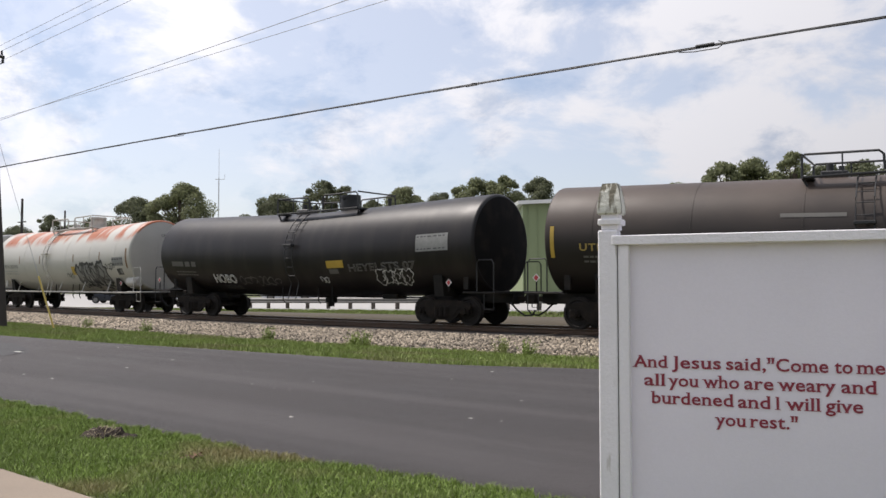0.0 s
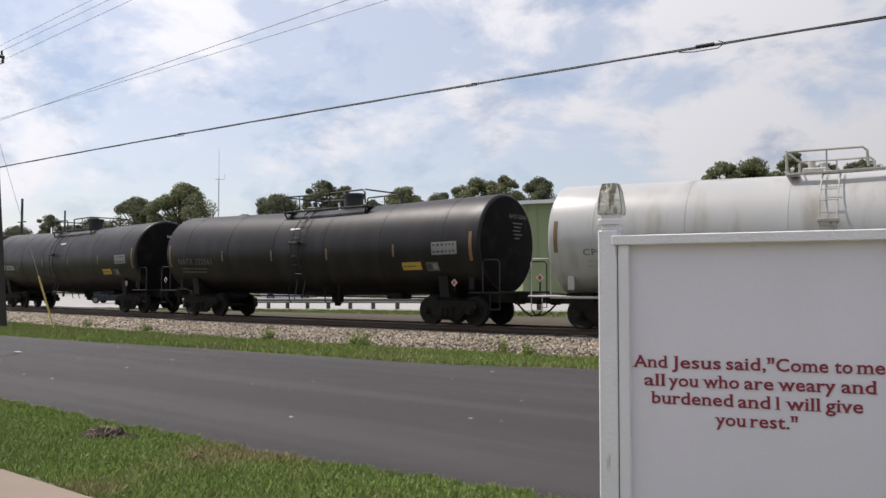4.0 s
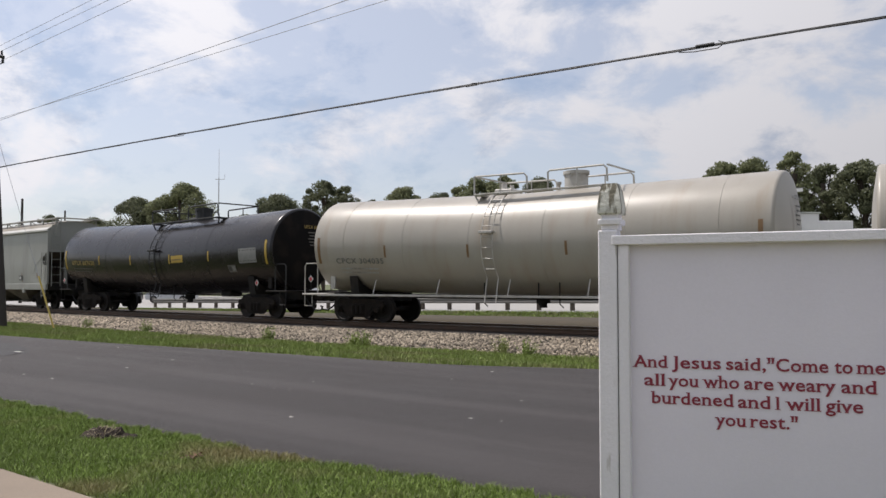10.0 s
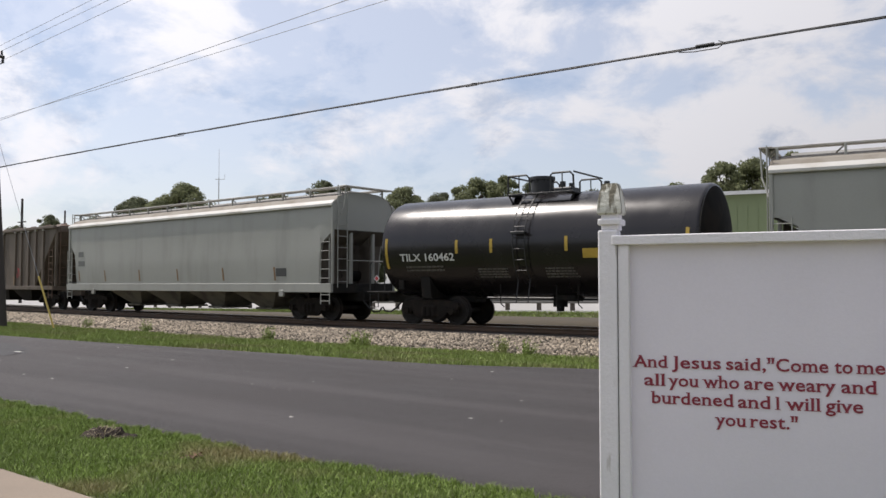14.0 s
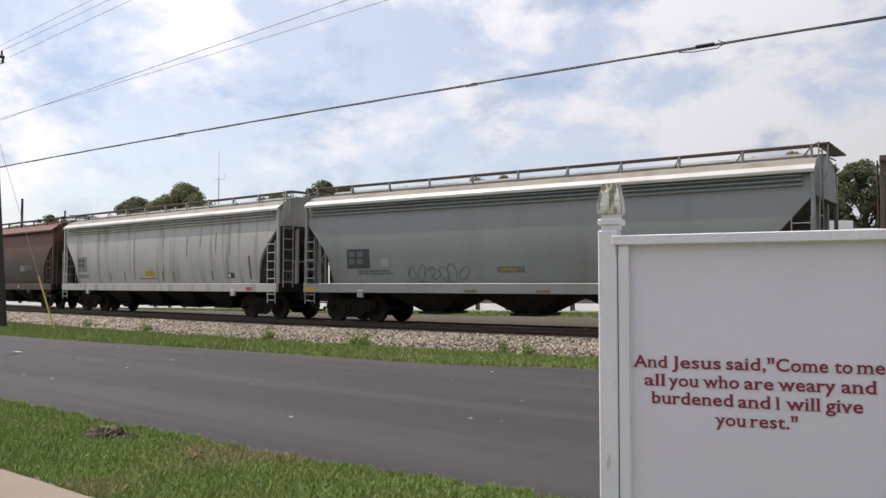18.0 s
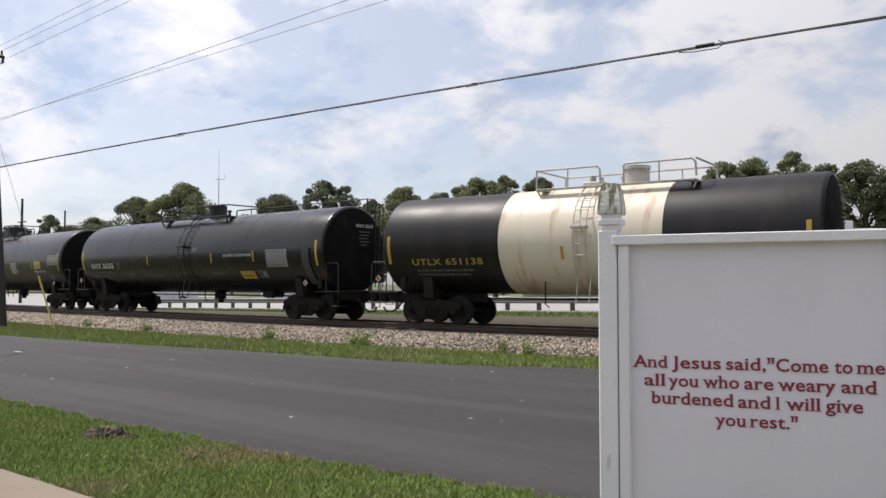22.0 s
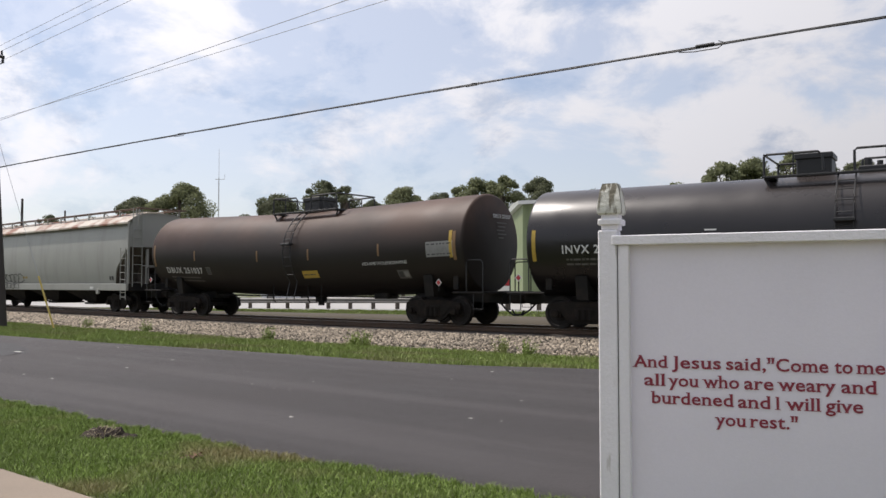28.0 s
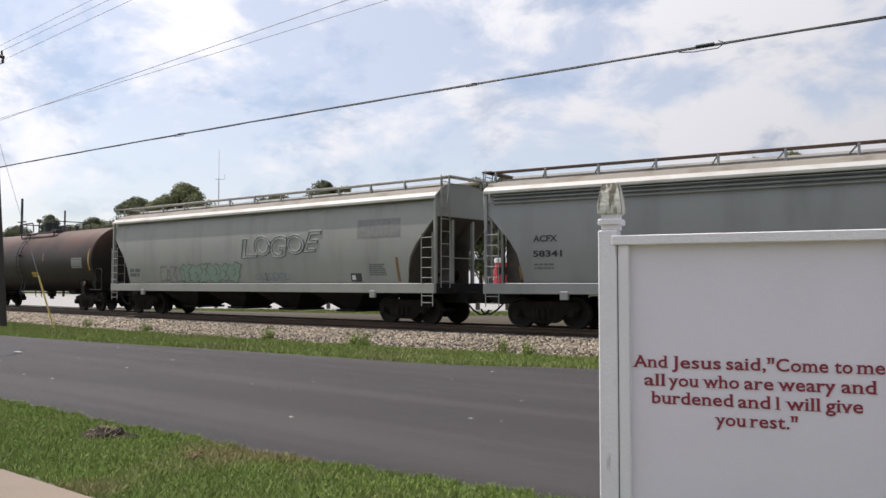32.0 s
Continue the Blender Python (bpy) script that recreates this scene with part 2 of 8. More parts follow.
    tape_yellow=mat("reflective_yellow", (0.45, 0.30, 0.045), 0.45, vary=0.25, scale=8, bump=0),
    tape_orange=mat("reflective_orange", (0.20, 0.115, 0.05), 0.5, vary=0.3, scale=8, bump=0),
    panel_dark=mat("stencil_panel", (0.05, 0.05, 0.05), 0.5, vary=0.3, bump=0),
    panel_black=mat("black_panel", (0.014, 0.014, 0.017), 0.5, vary=0.3, bump=0),
    panel_grey=mat("stencil_grey", (0.22, 0.22, 0.21), 0.6, vary=0.4, scale=9, bump=0),
    rust_run=mat("rust_run", (0.20, 0.15, 0.11), 0.7, vary=0.5, scale=4, bump=0, dirt=(0.42, 0.41, 0.39), dirt_amount=0.9, dirt_scale=5, dirt_range=(0.45, 0.6)),
    graffiti_pale=mat("graffiti_pale", (0.38, 0.385, 0.365), 0.6, vary=0.2, bump=0),
    red=mat("placard_red", (0.42, 0.045, 0.05), 0.5, vary=0.2, bump=0),
    sign_white=mat("sign_paint", (0.78, 0.742, 0.80), 0.55, vary=0.07, scale=2.0, fine=60, bump=0.05, bump_scale=90),
    post_white=mat("weathered_post_paint", (0.82, 0.795, 0.815), 0.65, vary=0.1, scale=5, fine=80, bump=0.25, bump_scale=60, dirt=(0.34, 0.30, 0.25), dirt_amount=0.5, dirt_scale=9, streak=(2.5, 2.5, 0.35), dirt_range=(0.62, 0.72)),
    cap_wood=mat("bare_weathered_cap", (0.66, 0.65, 0.58), 0.8, vary=0.2, scale=9, fine=90, bump=0.5, bump_scale=50, dirt=(0.15, 0.13, 0.085), dirt_amount=0.9, dirt_scale=12, streak=(3, 3, 0.4), dirt_range=(0.47, 0.6)),
    sign_red=mat("sign_lettering", (0.26, 0.028, 0.050), 0.5, vary=0.1, bump=0),
    pole_wood=mat("pole_timber", (0.045, 0.038, 0.034), 0.85, vary=0.35, scale=3, fine=50, bump=0.4),
    wire=mat("wire_black", (0.02, 0.02, 0.022), 0.6, vary=0.1, bump=0),
    wire_grey=mat("wire_grey", (0.30, 0.31, 0.33), 0.5, vary=0.1, bump=0),
    guard_yellow=mat("guy_guard_yellow", (0.50, 0.37, 0.09), 0.6, vary=0.3, bump=0),
    mast_steel=mat("mast_steel", (0.55, 0.56, 0.58), 0.6, 0.0, vary=0.1, bump=0),
    galv=mat("galvanised", (0.16, 0.155, 0.145), 0.6, 0.2, vary=0.25, bump=0.05),
    post_timber=mat("guard_post_timber", (0.085, 0.07, 0.055), 0.85, vary=0.3),
    shed_green=mat("green_siding", (0.20, 0.245, 0.125), 0.6, vary=0.08, scale=0.5, bump=0),
    shed_pale=mat("pale_green_siding", (0.40, 0.45, 0.27), 0.6, vary=0.08, scale=0.5, bump=0),
    trim_white=mat("white_trim", (0.72, 0.72, 0.70), 0.5, vary=0.08, bump=0),
    hedge=mat("added_hedge_green", (0.045, 0.07, 0.025), 0.9, vary=0.6, scale=0.6, fine=4, bump=0.5, bump_scale=5),
    roof_tin=mat("tin_roof", (0.42, 0.44, 0.40), 0.5, vary=0.1, bump=0),
    window_dark=mat("window_glass_dark", (0.03, 0.035, 0.04), 0.1, vary=0.1, bump=0),
    bark=mat("bark", (0.075, 0.058, 0.044), 0.9, vary=0.4, scale=2, fine=16, bump=0.6),
    leaf=mat("leaf_green", (0.195, 0.212, 0.112), 0.65, vary=0.35, scale=0.25, fine=1.5, bump=0, per_island=0.35, spec=0.25),
    leaf_dark=mat("leaf_dark_green", (0.150, 0.164, 0.096), 0.65, vary=0.35, scale=0.25, fine=1.5, bump=0, per_island=0.35, spec=0.25),
    mound=mat("bare_earth_mound", (0.036, 0.025, 0.019), 0.95, vary=0.7, scale=14, fine=60, bump=1.0, bump_scale=40, dirt=(0.11, 0.09, 0.07), dirt_amount=0.6, dirt_scale=30, dirt_range=(0.58, 0.70)),
    dead_leaf=mat("dead_leaf", (0.12, 0.055, 0.024), 0.8, vary=0.4, bump=0, per_island=0.4),
    silver=mat("silver_car_paint", (0.56, 0.565, 0.57), 0.25, 0.6, vary=0.04, scale=2, bump=0),
    glass=mat("tinted_glass", (0.010, 0.011, 0.012), 0.06, vary=0.05, bump=0, spec=0.3),
    chrome=mat("chrome", (0.58, 0.58, 0.60), 0.18, 1.0, vary=0.05, bump=0),
    tail_red=mat("tail_lamp_red", (0.22, 0.008, 0.016), 0.15, vary=0.1, bump=0),
    dark_plastic=mat("dark_plastic", (0.02, 0.02, 0.021), 0.5, vary=0.1, bump=0),
    car_dark=mat("dark_car_paint", (0.025, 0.028, 0.035), 0.3, 0.2, vary=0.1, bump=0),
    car_pale=mat("pale_car_paint", (0.50, 0.52, 0.54), 0.3, 0.2, vary=0.1, bump=0),
    truck_red=mat("red_truck_paint", (0.42, 0.03, 0.04), 0.35, vary=0.1, bump=0),
)

for leaf in ("leaf", "leaf_dark"):
    nt = M[leaf].node_tree
    surface = nt.nodes["Principled BSDF"]
    thin, blend = nt.nodes.new("ShaderNodeBsdfTranslucent"), nt.nodes.new("ShaderNodeMixShader")
    nt.links.new(surface.inputs["Base Color"].links[0].from_socket, thin.inputs["Color"])
    blend.inputs[0].default_value = 0.5
    nt.links.new(surface.outputs[0], blend.inputs[1])
    nt.links.new(thin.outputs[0], blend.inputs[2])
    nt.links.new(blend.outputs[0], nt.nodes["Material Output"].inputs["Surface"])

# ---- mesh building ----


class MB:
    """Collects vertices and faces of one mesh."""

    def __init__(self):
        self.v, self.f = [], []

    def add(self, verts, faces):
        n = len(self.v)
        self.v += [tuple(p) for p in verts]
        self.f += [tuple(i + n for i in q) for q in faces]
        return self

    def box(self, x0, x1, y0, y1, z0, z1, m=None):
        p = [(x, y, z) for x in (x0, x1) for y in (y0, y1) for z in (z0, z1)]
        if m is not None:
            p = [m @ Vector(q) for q in p]
        return self.add(p, [(0, 1, 3, 2), (4, 6, 7, 5), (0, 4, 5, 1), (2, 3, 7, 6), (0, 2, 6, 4), (1, 5, 7, 3)])

    def bbox(self, x0, x1, y0, y1, z0, z1, c=0.01, m=None):
        """A box with chamfered edges."""
        X, Y, Z = (x0, x1), (y0, y1), (z0, z1)
        vs, idx = [], {}
        for i in (0, 1):
            for j in (0, 1):
                for k in (0, 1):
                    s = [1 if a == 0 else -1 for a in (i, j, k)]
                    for ax in range(3):
                        p = [X[i] + s[0] * c, Y[j] + s[1] * c, Z[k] + s[2] * c]
                        p[ax] = (X, Y, Z)[ax][(i, j, k)[ax]]
                        idx[i, j, k, ax] = len(vs)
                        vs.append(p)
        fs = []
        for ax in range(3):
            a, b = [q for q in range(3) if q != ax]
            for e in (0, 1):
                loop = []
                for u, w in ((0, 0), (1, 0), (1, 1), (0, 1)):
                    t = [0, 0, 0]
                    t[ax], t[a], t[b] = e, u, w
                    loop.append(idx[(*t, ax)])
                fs.append(tuple(loop if (e == 1) == (ax != 1) else loop[::-1]))
            for u in (0, 1):
                for w in (0, 1):
                    t0, t1 = [0, 0, 0], [0, 0, 0]
                    t0[a], t0[b], t1[a], t1[b] = u, w, u, w
                    t1[ax] = 1
                    fs.append((idx[(*t0, a)], idx[(*t1, a)], idx[(*t1, b)], idx[(*t0, b)]))
        for i in (0, 1):
            for j in (0, 1):
                for k in (0, 1):
                    fs.append((idx[i, j, k, 0], idx[i, j, k, 1], idx[i, j, k, 2]))
        if m is not None:
            vs = [m @ Vector(q) for q in vs]
        return self.add(vs, fs)

    def rings(self, rings, closed=True, cap=True):
        """Skin over rings of equal point count."""
        n = len(rings[0])
        vs = [p for r in rings for p in r]
        fs = []
        for k in range(len(rings) - 1):
            for i in range(n if closed else n - 1):
                j = (i + 1) % n
                fs.append((k * n + i, k * n + j, (k + 1) * n + j, (k + 1) * n + i))
        if cap and closed:
            fs.append(tuple(range(n))[::-1])
            fs.append(tuple(range((len(rings) - 1) * n, len(rings) * n)))
        return self.add(vs, fs)

    def tube(self, pts, r, n=6, cap=True):
        pts = [Vector(p) for p in pts]
        rings = []
        for i, p in enumerate(pts):
            d = (pts[min(i + 1, len(pts) - 1)] - pts[max(i - 1, 0)]).normalized()
            a = d.cross(Vector((0, 0, 1)) if abs(d.z) < 0.9 else Vector((0, 1, 0))).normalized()
            b = d.cross(a)
            rings.append([p + (a * math.cos(t) + b * math.sin(t)) * r for t in [2 * math.pi * k / n for k in range(n)]])
        return self.rings(rings, True, cap)

    def cyl(self, p0, p1, r, n=16, r1=None):
        p0, p1 = Vector(p0), Vector(p1)
        d = (p1 - p0).normalized()
        a = d.cross(Vector((0, 0, 1)) if abs(d.z) < 0.9 else Vector((0, 1, 0))).normalized()
        b = d.cross(a)
        ring = [a * math.cos(t) + b * math.sin(t) for t in [2 * math.pi * k / n for k in range(n)]]
        return self.rings([[p0 + q * r for q in ring], [p1 + q * (r if r1 is None else r1) for q in ring]])

    def lathe(self, profile, axis_x=True, n=48, center=(0, 0, 0)):
        """Turns (along, radius) pairs round the x axis, or round the y axis."""
        c = Vector(center)
        rings = []
        for s, r in profile:
            ring = []
            for k in range(n):
                t = 2 * math.pi * k / n
                q = Vector((s, r * math.sin(t), r * math.cos(t))) if axis_x else Vector((r * math.cos(t), s, r * math.sin(t)))
                ring.append(c + q)
            rings.append(ring)
        return self.rings(rings)

    def prism(self, poly, y0, y1):
        """A polygon in x, z, pushed from y0 to y1."""
        return self.rings([[(x, y0, z) for x, z in poly], [(x, y1, z) for x, z in poly]])

    def prism_x(self, poly, x0, x1):
        """A polygon in y, z, pushed from x0 to x1."""
        return self.rings([[(x0, y, z) for y, z in poly], [(x1, y, z) for y, z in poly]])

    def mesh(self, name, smooth=35):
        me = bpy.data.meshes.new(name)
        me.from_pydata(self.v, [], self.f)
        bm = bmesh.new()
        bm.from_mesh(me)
        bmesh.ops.recalc_face_normals(bm, faces=bm.faces)
        bm.to_mesh(me)
        bm.free()
        if smooth:
            me.shade_smooth()
            me.set_sharp_from_angle(angle=radians(smooth))
        return me


def raw_mesh(name, verts, faces, smooth=False):
    """A large mesh straight from arrays."""
    me = bpy.data.meshes.new(name)
    if isinstance(verts, np.ndarray):
        k = faces.shape[1]
        me.vertices.add(len(verts))
        me.vertices.foreach_set("co", verts.astype(np.float32).ravel())
        me.loops.add(faces.size)
        me.loops.foreach_set("vertex_index", faces.astype(np.int32).ravel())
        me.polygons.add(len(faces))
        me.polygons.foreach_set("loop_start", np.arange(0, faces.size, k, dtype=np.int32))
        me.update(calc_edges=True)
    else:
        me.from_pydata(verts, [], faces)
    if smooth:
        me.shade_smooth()
    return me


def part(name, shape, material, parent=None, label="", m=None, smooth=35):
    me = shape if isinstance(shape, bpy.types.Mesh) else shape.mesh(name, smooth)
    if not me.materials:
        me.materials.append(material)
    ob = new(name, me)
    if parent is not None:
        ob.parent = parent
    if m is not None:
        ob.matrix_basis = m
    if label:
        ob["label"] = label
    return ob


def thing(name, label, category, m=None, group="", kind=""):
    ob = new(name)
    ob.empty_display_size = 0.3
    if m is not None:
        ob.matrix_basis = m
    return tagged(ob, label, category, group, kind)


def text_mesh(body, size, bold=0.0, outline=0.0, spacing=1.0, width=None, shear=0.0):
    """Lettering as (x, z) outlines with faces, starting at x = 0 on the base line."""
    cu = bpy.data.curves.new("lettering", "FONT")
    cu.body, cu.size, cu.offset, cu.space_character, cu.shear = body, size, bold, spacing, shear
    cu.resolution_u = 3
    if outline:
        cu.fill_mode, cu.bevel_depth, cu.bevel_resolution = "NONE", outline, 0
    ob = bpy.data.objects.new("lettering", cu)
    scene.collection.objects.link(ob)
    dg = bpy.context.evaluated_depsgraph_get()
    me = bpy.data.meshes.new_from_object(ob.evaluated_get(dg))
    bpy.data.objects.remove(ob)
    vs = [(v.co.x, v.co.y, v.co.z) for v in me.vertices]
    fs = [tuple(p.vertices) for p in me.polygons]
    bpy.data.meshes.remove(me)
    x0, x1 = min(v[0] for v in vs), max(v[0] for v in vs)
    k = width / (x1 - x0) if width else 1.0
    return [((x - x0) * k, y, z) for x, y, z in vs], fs

# ---- ground, road, track ----
RAIL = 0.16

# the track's centre line: a slow curve between two straights, by its length s
LINE_S = np.arange(-560.0, 500.01, 0.25)
LINE_TURN = 0.09895 + 0.005497 * np.clip(LINE_S + 10, -25, 25)
LINE_X = np.concatenate([[0], np.cumsum(np.cos((LINE_TURN[1:] + LINE_TURN[:-1]) / 2) * 0.25)])
LINE_Y = np.concatenate([[0], np.cumsum(np.sin((LINE_TURN[1:] + LINE_TURN[:-1]) / 2) * 0.25)])
LINE_X += -10 - np.interp(-10, LINE_S, LINE_X)
LINE_Y += 22.286 - np.interp(-10, LINE_S, LINE_Y)


def on_line(s, off=0.0):
    """The place off metres beside the track's centre line (negative: towards the road), s metres along it."""
    th = np.interp(s, LINE_S, LINE_TURN)
    return np.interp(s, LINE_S, LINE_X) - off * np.sin(th), np.interp(s, LINE_S, LINE_Y) + off * np.cos(th)


def line_s(x):
    return float(np.interp(x, LINE_X, LINE_S))


def line_y(x):
    return float(np.interp(x, LINE_X, LINE_Y))


def wagon_pose(s, reach):
    """A wagon whose two pivots, reach metres from its middle, stand on the centre line."""
    xa, ya = on_line(s - reach)
    xb, yb = on_line(s + reach)
    turn = math.degrees(math.atan2(yb - ya, xb - xa))
    return pose((xa + xb) / 2, (ya + yb) / 2, RAIL + 0.002, 0, 0, turn)


def line_shift(x):
    """How far the track at x lies beyond its mean distance."""
    return min(max(line_y(x) - 21.8, -0.6), 3.0)


FAR_EDGE = ((-60.0, 6.91), (-25.07, 10.58), (-19.5, 10.94), (-15.52, 11.4), (-12.19, 11.68), (-10.69, 11.72), (-9.48, 11.92), (-7.59, 12.72), (-7.05, 12.97), (25.0, 14.57))
NEAR_EDGE = ((-60.0, 0.18), (-10.86, 4.6), (-9.46, 4.63), (-8.11, 4.56), (-6.82, 4.64), (-5.84, 4.59), (-4.88, 4.68), (-3.82, 4.8), (-2.92, 4.88), (2.0, 5.32), (25.0, 5.72))


def road_far(x):
    return float(np.interp(x, [p[0] for p in FAR_EDGE], [p[1] for p in FAR_EDGE]))


def road_near(x):
    return float(np.interp(x, [p[0] for p in NEAR_EDGE], [p[1] for p in NEAR_EDGE]))


def road_z(x, y):
    a, b = road_near(x), road_far(x)
    return float(np.interp(y, [a, a + 0.5, (a + b) / 2, b - 0.4, b], [0.012, 0.022, 0.06, 0.02, 0.0]))


def far_level(x):
    return 0.16 + 0.0134 * (max(min(x, 20), -90) + 21)


def lot_z(x, y):
    return far_level(x) + 0.02 + min(max(y - 34.5, 0) * 0.03, 0.45)


def ground_z(x, y):
    if y < road_near(x) + 0.05:
        return 0.03 + 0.012 * (road_near(x) - y) if y > -6 else 0.1
    if y < road_far(x) - 0.05:
        return -0.10
    foot, back = 17.9 + line_shift(x), 25.7 + line_shift(x)
    if y < foot:
        k = (y - road_far(x)) / (foot - road_far(x))
        return -0.02 - 0.36 * min(max(k, 0), 1)
    if y < back:
        return -0.38
    if y > 34.2:
        return lot_z(x, y) - (0.1 if y < 74 else 0.0)
    k = min((y - back) / (32.2 - back), 1.0)
    return -0.34 * (1 - k) + far_level(x) * k - 0.02


def build_ground():
    xs = [-2500, -1200, -500, -250, -150, -100] + [-80 + 1.5 * i for i in range(74)] + [35, 60, 120, 300, 800, 2000]
    ys = [-1500, -400, -100, -30, -12, -6] + [-4 + 0.4 * i for i in range(90)] + [34, 40, 55, 80, 120, 200, 400, 900, 2500]
    vs = [(x, y, ground_z(x, y)) for x in xs for y in ys]
    # lines that follow the edges of the road keep its borders crisp
    n = len(ys)
    fs = [(i * n + j, (i + 1) * n + j, (i + 1) * n + j + 1, i * n + j + 1) for i in range(len(xs) - 1) for j in range(n - 1)]
    ob = new("ground", raw_mesh("ground", vs, fs, True))
    ob.data.materials.append(M["soil"])
    tagged(ob, "uneven turf ground with bare patches", "ground", kind="structure")

    xs = [-80 + 1.0 * i for i in range(141)]
    rows = []
    for x in xs:
        a, b = road_near(x), road_far(x)
        rows.append([(x, a - 0.12, -0.10), (x, a, 0.012), (x, a + 0.5, 0.022), (x, (a + b) / 2, 0.06), (x, b - 0.4, 0.02), (x, b, 0.0), (x, b + 0.1, -0.12)])
    mb = MB().rings(rows, closed=False)
    road = part("road", mb, M["asphalt"], smooth=60)
    tagged(road, "dark grey asphalt road with faint wheel tracks", "road", kind="structure")
    dash = MB().box(-18.02, -17.74, 7.89, 7.96, 0.060, 0.066)
    part("lane_marker", dash, M["paint_white"], road)
    rt = random.Random(2)
    # dark shapes laid on the asphalt as a painted shadow
    for cx, cy, lx, ly in ((-18.9, 8.25, 1.3, 0.30), (-17.9, 7.75, 0.8, 0.42), (-20.3, 8.7, 0.9, 0.26)):
        pts = [(cx + lx * q * math.cos(t) + 0.3 * ly * q * math.sin(t), cy - 0.40 * lx * q * math.cos(t) + ly * q * math.sin(t)) for t, q in [(2 * math.pi * k / 22, rt.uniform(0.55, 1.15)) for k in range(22)]]
        part("tar_stain", raw_mesh("tar_stain", [(a, b, road_z(a, b) + 0.005) for a, b in pts], [tuple(range(22))]), M["tar"], road, "dark patch painted as a shadow")

    rg = random.Random(8)
    vs, fs = [], []
    spots = [(-14.2, 8.3), (-13.1, 7.6), (-9.0, 7.4), (-8.7, 7.42), (-9.6, 7.5), (-16.0, 9.9), (-13.9, 9.0), (-12.6, 6.1), (-6.6, 8.9), (-9.5, 11.0), (-7.8, 9.8), (-7.0, 6.0), (-5.4, 7.1)]
    spots += [(rg.uniform(-20, -3), rg.uniform(5.4, 11.5)) for _ in range(34)]
    for cx, cy in spots:
        n, s, a = len(vs), rg.uniform(0.008, 0.024), rg.uniform(0, 3)
        for k in range(5):
            t = a + k * 1.2566
            vs.append((cx + 1.7 * s * math.cos(t) * rg.uniform(0.6, 1.1), cy + s * math.sin(t), road_z(cx, cy) + 0.004))
        fs.append(tuple(range(n, n + 5)))
    ob = part("road_grit", raw_mesh("road_grit", vs, fs), M["chip"])
    tagged(ob, "pale chips of grit scattered on the asphalt", "grit", kind="stuff")

    walk_ob = new("pavement")
    tagged(walk_ob, "pale concrete footpath slabs at the lawn edge", "pavement", kind="structure")
    slab = MB().bbox(0, 1.48, 0, 1.4, -0.1, 0.045, 0.012).mesh("slab")
    for i in range(30):
        part("slab", slab, M["concrete"], walk_ob, m=pose(-20.2 + 1.5 * i, 1.43, 0.03))

    lot = MB()
    xs2 = [-160, -120, -90, -75, -60, -45, -30, -15, 0, 20, 40]
    lot.rings([[(x, 33.9, far_level(x) - 0.3), (x, 34.0, lot_z(x, 34)), (x, 34.5, lot_z(x, 34.5)), (x, 49.5, lot_z(x, 49.5)), (x, 75, lot_z(x, 75)), (x, 75.2, lot_z(x, 75) - 0.3)] for x in xs2], closed=False)
    ob = part("parking_lot", lot, M["lot"], smooth=60)
    tagged(ob, "sun-bleached pale concrete lot behind the guardrail", "pavement", kind="structure")
    curb = new("kerb")
    tagged(curb, "low pale concrete kerb beside the verge", "kerb", kind="structure")
    stone = MB().bbox(0, 2.96, 0, 0.2, -0.25, 0.10, 0.02).mesh("kerb_stone")
    for i in range(10):
        x = -38.5 + 3.0 * i
        part("kerb_stone", stone, M["lot"], curb, m=pose(x, 33.0, far_level(x) - 0.04, 0, 0, 0))


def along(offs, steps):
    """Rows of points beside the centre line, from (offset, height) pairs."""
    return [[(*on_line(d, a), b) for a, b in offs] for d in steps]


